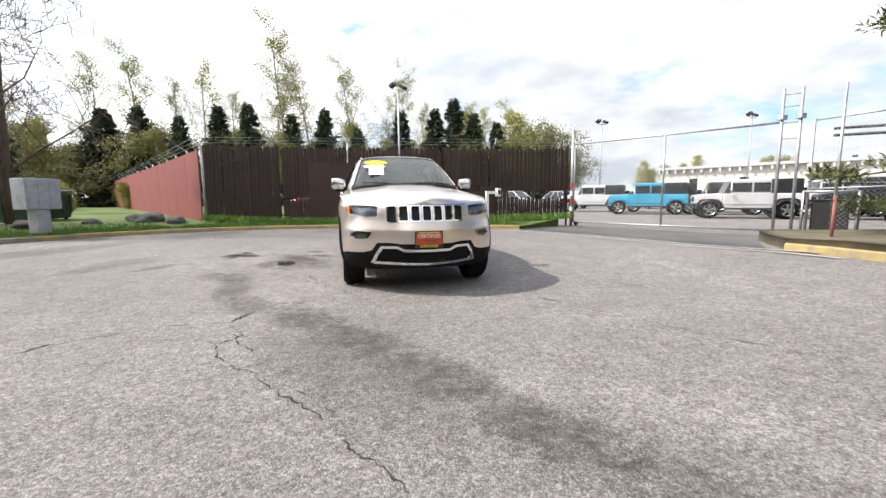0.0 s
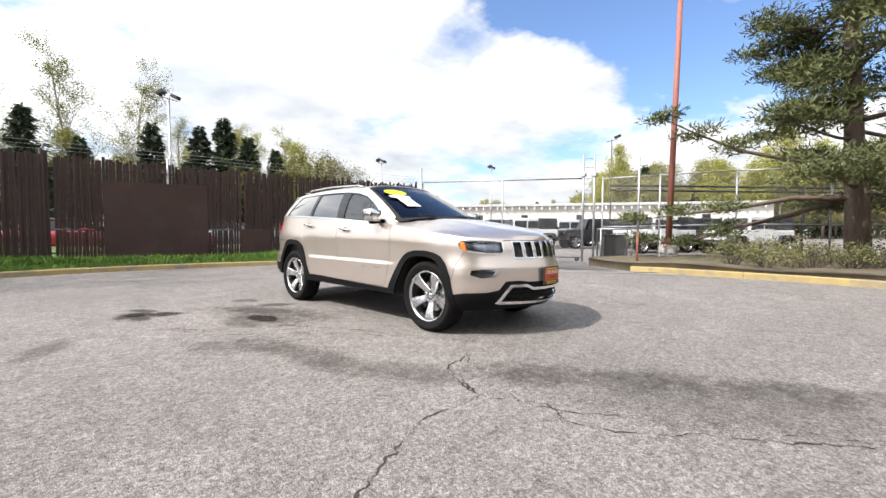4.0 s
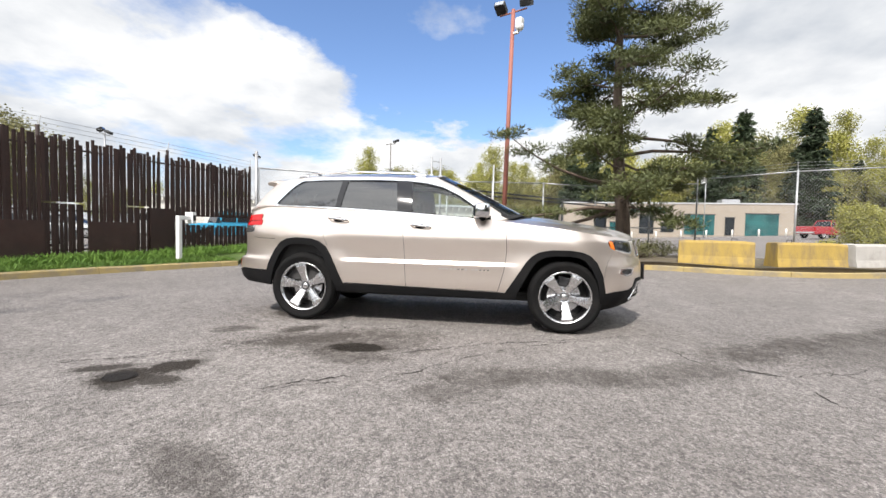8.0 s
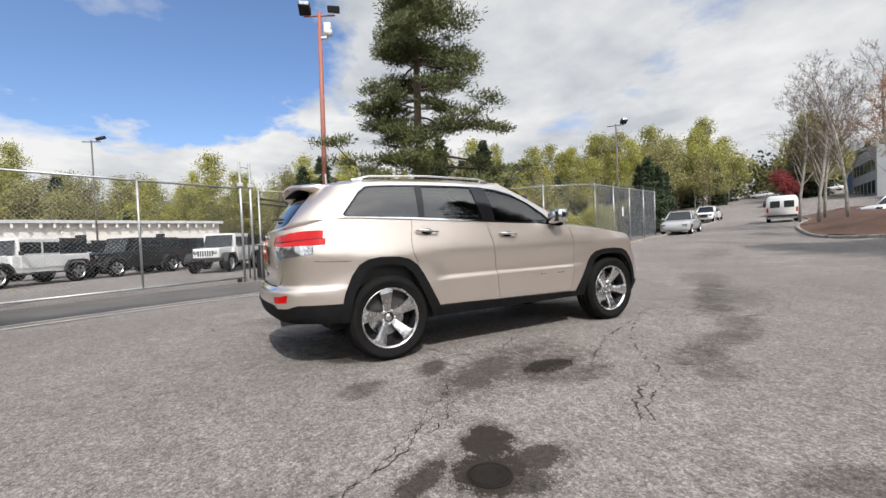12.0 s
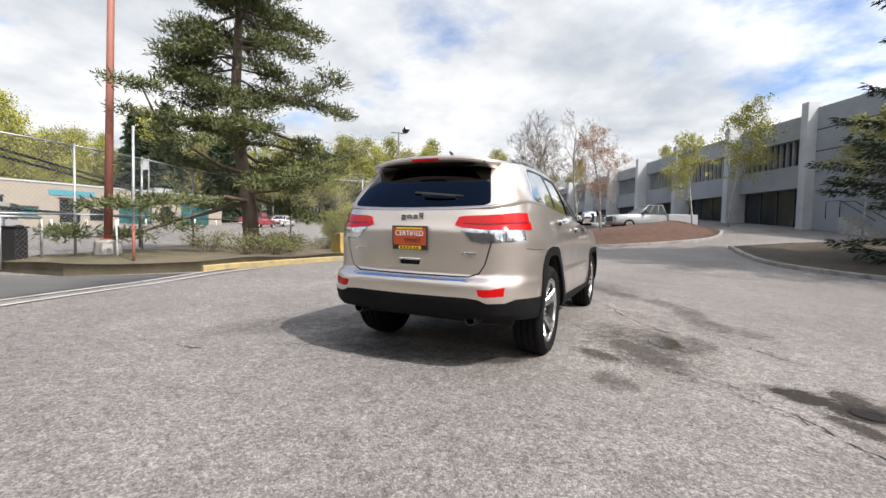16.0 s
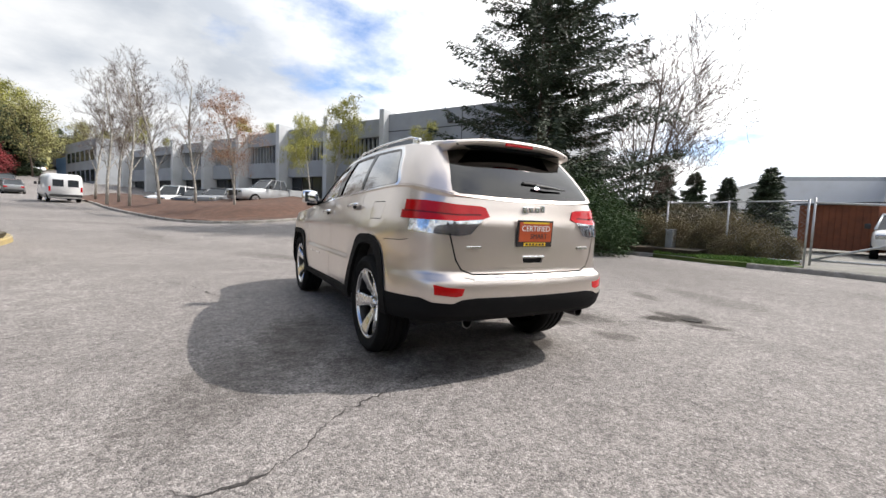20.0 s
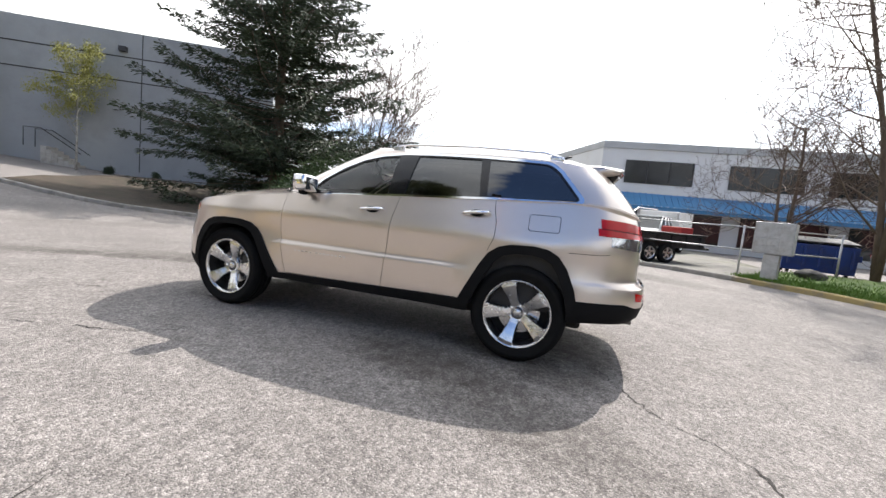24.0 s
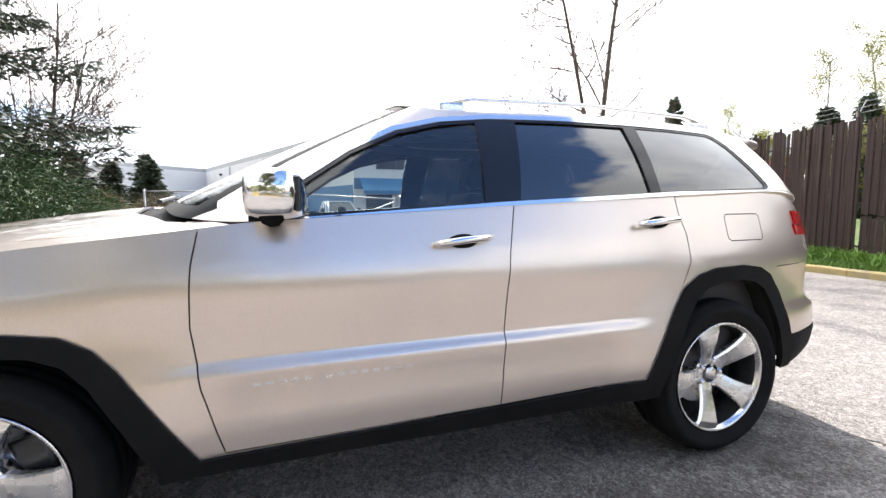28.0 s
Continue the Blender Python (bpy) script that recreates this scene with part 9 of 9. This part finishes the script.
# spoiler above the rear glass
bm = bmesh.new()
cols = []
for i in range(21):
    u = -1 + 2 * i / 20
    w = abs(u)
    x0, x1 = 0.60 * u, 0.565 * u
    y1 = 2.175 - 0.07 * w ** 3
    z_in, z_out = table(CROWN, 1.86) - 0.062 * w ** 2.4, 1.652 - 0.045 * w ** 2.6
    ring = [(x0, 1.84, z_in + 0.004), (x0 * 0.99, 1.96, z_in * 0.45 + z_out * 0.55 + 0.016), (x1, y1 - 0.012, z_out + 0.004), (x1, y1, z_out - 0.012), (x1, y1 - 0.01, z_out - 0.035), (x1 * 0.98, 2.06, z_out - 0.045), (x0 * 0.97, 1.98, z_out - 0.06)]
    cols.append([bm.verts.new(p) for p in ring])
for ca, cb in zip(cols, cols[1:]):
    for k in range(6):
        bm.faces.new((ca[k], cb[k], cb[k + 1], ca[k + 1]))
bm.faces.new(cols[0])
bm.faces.new(cols[-1][::-1])
bmesh.ops.recalc_face_normals(bm, faces=bm.faces[:])
spoiler = part("spoiler", bm, M_PAINT, suv, smooth=True)
part("spoiler_base", boxed(-0.52, 0.52, 2.00, 2.12, 1.588, 1.604, 0.006), M_CLAD, spoiler)
part("high_brake_lamp", boxed(-0.13, 0.13, 2.155, 2.172, 1.612, 1.640, 0.006), M_LENSRED, spoiler, "red strip lamp")

# plates
def text_mesh(name, words, size, at, material, parent):
    cu = bpy.data.curves.new(name, "FONT")
    cu.body, cu.size, cu.extrude, cu.align_x, cu.align_y = words, size, 0.0006, "CENTER", "CENTER"
    tmp = new(name, cu)
    me = bpy.data.meshes.new_from_object(tmp.evaluated_get(bpy.context.evaluated_depsgraph_get()))
    bpy.data.objects.remove(tmp)
    me.materials.append(material)
    ob = new(name, me)
    ob.parent, ob.matrix_basis = parent, at
    return ob


def dealer_plate(at, parent):
    holder = part("plate_holder", boxed(-0.162, 0.162, -0.006, 0.006, -0.092, 0.092, 0.004), M_BLACKPLASTIC, parent, "black plate holder with orange-red insert")
    holder.matrix_basis = at
    part("insert", boxed(-0.148, 0.148, -0.0095, -0.0062, -0.055, 0.078, 0.0), M_PLATE, holder)
    part("strip", boxed(-0.10, 0.10, -0.0095, -0.0062, -0.086, -0.062, 0.0), M_PLATEY, holder)
    part("top_strip", boxed(-0.12, 0.12, -0.0100, -0.0096, 0.068, 0.080, 0.0), M_PLATEY, holder)
    text_mesh("word", "CERTIFIED", 0.056, pose(0, -0.0105, 0.034, 90), M_WHITEPAINT, holder)
    text_mesh("word", "SMART", 0.050, pose(0.03, -0.0105, -0.020, 90), M_BLACKPLASTIC, holder)
    for k in range(6):
        part("plain_bar", boxed(-0.085 + k * 0.03, -0.065 + k * 0.03, -0.0103, -0.0096, -0.081, -0.067, 0.0), M_BLACKPLASTIC, holder)
    return holder


dealer_plate(pose(0.005, -2.452, 0.628), suv)
dealer_plate(pose(0.0, 2.385, 0.998, 4, 0, 180), suv)

# under the body and inside
part("underbody", boxed(-0.72, 0.72, -1.80, 1.95, 0.30, 0.40, 0.03), M_SEAM, suv)
cab_in = part("cabin_tub", box(box(box(box(boxed(-0.83, 0.83, -0.85, 1.9, 0.42, 0.46), -0.85, -0.80, -0.80, 1.86, 0.46, 1.165), 0.80, 0.85, -0.80, 1.86, 0.46, 1.165), -0.83, 0.83, 1.80, 1.86, 0.46, 1.12), -0.83, 0.83, -0.90, -0.80, 0.42, 1.12), M_TRIM, suv, "dark cabin lining")
liner = cabin.panel("pillar", -0.035, 0.0, 2)
part("headliner", roof.panel("roof", -0.04, 0.0, 2), M_HEADLINER, cab_in, smooth=True)
part("pillar_lining", liner, M_TRIM, cab_in, smooth=True)
dash = boxed(-0.78, 0.78, -0.92, -0.42, 0.80, 1.165, 0.06)
part("dashboard", dash, M_TRIM, cab_in)
part("instrument_hood", boxed(0.20, 0.58, -0.62, -0.40, 1.13, 1.225, 0.04), M_TRIM, cab_in)
ring = bmesh.new()
pts = [(0.39 + 0.185 * math.cos(a), -0.24 - 0.075 * math.sin(a), 1.06 + 0.17 * math.sin(a)) for a in np.linspace(0, 2 * math.pi, 25)]
tube(ring, pts, 0.016, None, 8, False)
wheel_in = part("steering_wheel", ring, M_LEATHER, suv, smooth=True)
part("wheel_hub", boxed(0.31, 0.47, -0.285, -0.225, 0.98, 1.12, 0.03), M_TRIM, wheel_in)
part("rear_view_mirror", boxed(-0.12, 0.12, -0.22, -0.18, 1.53, 1.60, 0.015), M_TRIM, cab_in)
for s in (-1, 1):
    seat = part("front_seat", boxed(s * 0.39 - 0.26, s * 0.39 + 0.26, -0.10, 0.46, 0.62, 0.80, 0.07), M_LEATHER, suv, smooth=True)
    m = Matrix.Translation((s * 0.39, 0.44, 0.74)) @ Matrix.Rotation(radians(-16), 4, "X")
    part("backrest", boxed(-0.25, 0.25, -0.07, 0.08, 0.0, 0.62, 0.065, m), M_LEATHER, seat, smooth=True)
    part("bolster", boxed(-0.26, -0.17, -0.12, 0.05, 0.08, 0.50, 0.04, m), M_LEATHER, seat, smooth=True)
    part("bolster", boxed(0.17, 0.26, -0.12, 0.05, 0.08, 0.50, 0.04, m), M_LEATHER, seat, smooth=True)
    part("headrest", boxed(-0.13, 0.13, -0.07, 0.06, 0.66, 0.86, 0.05, m), M_LEATHER, seat, smooth=True)
    part("headrest_post", tubed([m @ Vector((0.05, 0, 0.60)), m @ Vector((0.05, 0, 0.70))], 0.008, None, 6), M_CHROME, seat)
bench = part("rear_bench", boxed(-0.68, 0.68, 1.0, 1.5, 0.62, 0.82, 0.07), M_LEATHER, suv, smooth=True)
m = Matrix.Translation((0, 1.5, 0.76)) @ Matrix.Rotation(radians(-14), 4, "X")
part("backrest", boxed(-0.68, 0.68, -0.07, 0.08, 0.0, 0.58, 0.06, m), M_LEATHER, bench, smooth=True)
for x in (-0.42, 0.42):
    part("headrest", boxed(x - 0.13, x + 0.13, -0.06, 0.06, 0.60, 0.78, 0.04, m), M_LEATHER, bench, smooth=True)

# notices behind the windshield, on the passenger side
def on_screen(x, z):
    """A place on the face of the windshield."""
    v = (z - 1.262) / (1.722 - 1.262)
    y = -1.045 + 0.955 * v + 0.10 * abs(x) ** 2 * 1.6
    return Vector((x, y - 0.028, z))


for name, x, z, rx, rz, mat, lab in (("price_sticker", -0.40, 1.605, 0.175, 0.040, M_STICKY, "yellow oval sticker"), ("white_sticker", -0.43, 1.540, 0.17, 0.026, M_PAPER, "white oval sticker")):
    bm = bmesh.new()
    vs = [bm.verts.new(on_screen(x + rx * math.cos(a), z + rz * math.sin(a))) for a in np.linspace(0, 2 * math.pi, 33)[:-1]]
    bm.faces.new(vs)
    part(name, bm, mat, suv, lab)
bm = bmesh.new()
g = [[bm.verts.new(on_screen(-0.535 + 0.22 * i / 4 + 0.02 * j / 4, 1.405 + 0.135 * j / 4)) for i in range(5)] for j in range(5)]
for j in range(4):
    for i in range(4):
        bm.faces.new((g[j][i], g[j][i + 1], g[j + 1][i + 1], g[j + 1][i]))
part("price_sheet", bm, M_PAPER, suv, "white paper sheet")
for s, x0 in ((1, 0.62), (1, -0.10)):
    part("wiper", tubed([(x0, -0.985, 1.262), (x0 - 0.25, -1.00, 1.285), (x0 - 0.55, -1.02, 1.278)], 0.010, 0.006, 6), M_BLACKPLASTIC, suv)


# ---- wheels of the car ----
def car_wheel():
    root = bpy.data.objects.new("wheel", None)
    scene.collection.objects.link(root)
    R, r = 0.387, 0.279
    prof = [(-0.115, r - 0.004), (-0.128, r + 0.02), (-0.134, r + 0.06), (-0.128, R - 0.035), (-0.112, R - 0.010), (-0.09, R - 0.003), (-0.062, R), (-0.060, R - 0.008), (-0.050, R - 0.008), (-0.048, R), (-0.004, R), (-0.003, R - 0.008), (0.007, R - 0.008), (0.008, R), (0.048, R), (0.05, R - 0.008), (0.06, R - 0.008), (0.062, R), (0.09, R - 0.003), (0.112, R - 0.010), (0.126, R - 0.03), (0.134, r + 0.075), (0.1335, r + 0.050), (0.131, r + 0.047), (0.128, r + 0.02), (0.117, r + 0.004), (0.110, r - 0.004)]
    part("tyre", lathe(bmesh.new(), prof, 64), M_TYRE, root, smooth=True)
    rim = part("rim", lathe(bmesh.new(), [(0.113, r - 0.006), (0.119, r - 0.002), (0.121, r - 0.008), (0.112, r - 0.018), (0.098, r - 0.024)], 64), M_POLISHED, root, smooth=True)
    part("barrel", lathe(bmesh.new(), [(0.099, r - 0.023), (0.03, r - 0.035), (-0.10, r - 0.03), (-0.11, r - 0.02)], 48), M_WHEELDARK, root, smooth=True)
    part("brake_disc", lathe(bmesh.new(), [(-0.03, 0.175), (-0.018, 0.175), (-0.018, 0.09), (0.0, 0.088), (0.0, 0.001)], 40), M_ALLOY, root, smooth=False)
    part("backing", lathe(bmesh.new(), [(-0.04, 0.255), (-0.04, 0.001)], 40), M_SEAM, root)
    cal = boxed(-0.05, 0.015, -0.05, 0.05, -0.10, 0.10, 0.015, Matrix.Rotation(radians(35), 4, "X") @ Matrix.Translation((0, 0.15, 0)))
    part("caliper", cal, M_WHEELDARK, root)
    for k in range(5):
        bm = bmesh.new()
        cols = []
        for rad, w, face, depth in ((0.050, 0.042, 0.052, 0.05), (0.085, 0.039, 0.062, 0.05), (0.13, 0.043, 0.084, 0.045), (0.18, 0.052, 0.104, 0.04), (0.23, 0.063, 0.119, 0.035), (0.266, 0.074, 0.114, 0.03)):
            ring = [(face - depth, -w * 0.9, rad), (face - 0.014, -w, rad), (face - 0.002, -w + 0.007, rad), (face, -w * 0.35, rad), (face, w * 0.35, rad), (face - 0.002, w - 0.007, rad), (face - 0.014, w, rad), (face - depth, w * 0.9, rad)]
            cols.append([bm.verts.new(p) for p in ring])
        for ca, cb in zip(cols, cols[1:]):
            for j in range(7):
                bm.faces.new((ca[j], cb[j], cb[j + 1], ca[j + 1]))
        bmesh.ops.recalc_face_normals(bm, faces=bm.faces[:])
        bmesh.ops.transform(bm, matrix=Matrix.Rotation(2 * math.pi * k / 5, 4, "X"), verts=bm.verts)
        part("spoke", bm, M_POLISHED, root)
        a = 2 * math.pi * (k + 0.5) / 5
        nut = lathe(bmesh.new(), [(0.030, 0.013), (0.060, 0.012), (0.064, 0.007), (0.064, 0.0005)], 6)
        bmesh.ops.transform(nut, matrix=Matrix.Translation((0, -0.0635 * math.sin(a), 0.0635 * math.cos(a))), verts=nut.verts)
        part("lug_nut", nut, M_CHROME, root)
    part("hub", lathe(bmesh.new(), [(0.02, 0.082), (0.044, 0.080), (0.050, 0.060), (0.053, 0.050)], 32), M_POLISHED, root, smooth=True)
    part("centre_cap", lathe(bmesh.new(), [(0.050, 0.034), (0.062, 0.032), (0.066, 0.026), (0.067, 0.0005)], 24), M_POLISHED, root, smooth=True)
    return root


first = car_wheel()
first.matrix_basis = pose(0.815, -1.4575, 0.387)
first.parent = suv
for x, y, turn, spin in ((0.815, 1.4575, 0, 20), (-0.815, -1.4575, 180, 43), (-0.815, 1.4575, 180, 8)):
    c = copy_thing(first, pose(x, y, 0.387, 0, 0, turn) @ Matrix.Rotation(radians(spin), 4, "X"))
    c.parent = suv
first.matrix_basis = pose(0.815, -1.4575, 0.387) @ Matrix.Rotation(radians(-18), 4, "X")
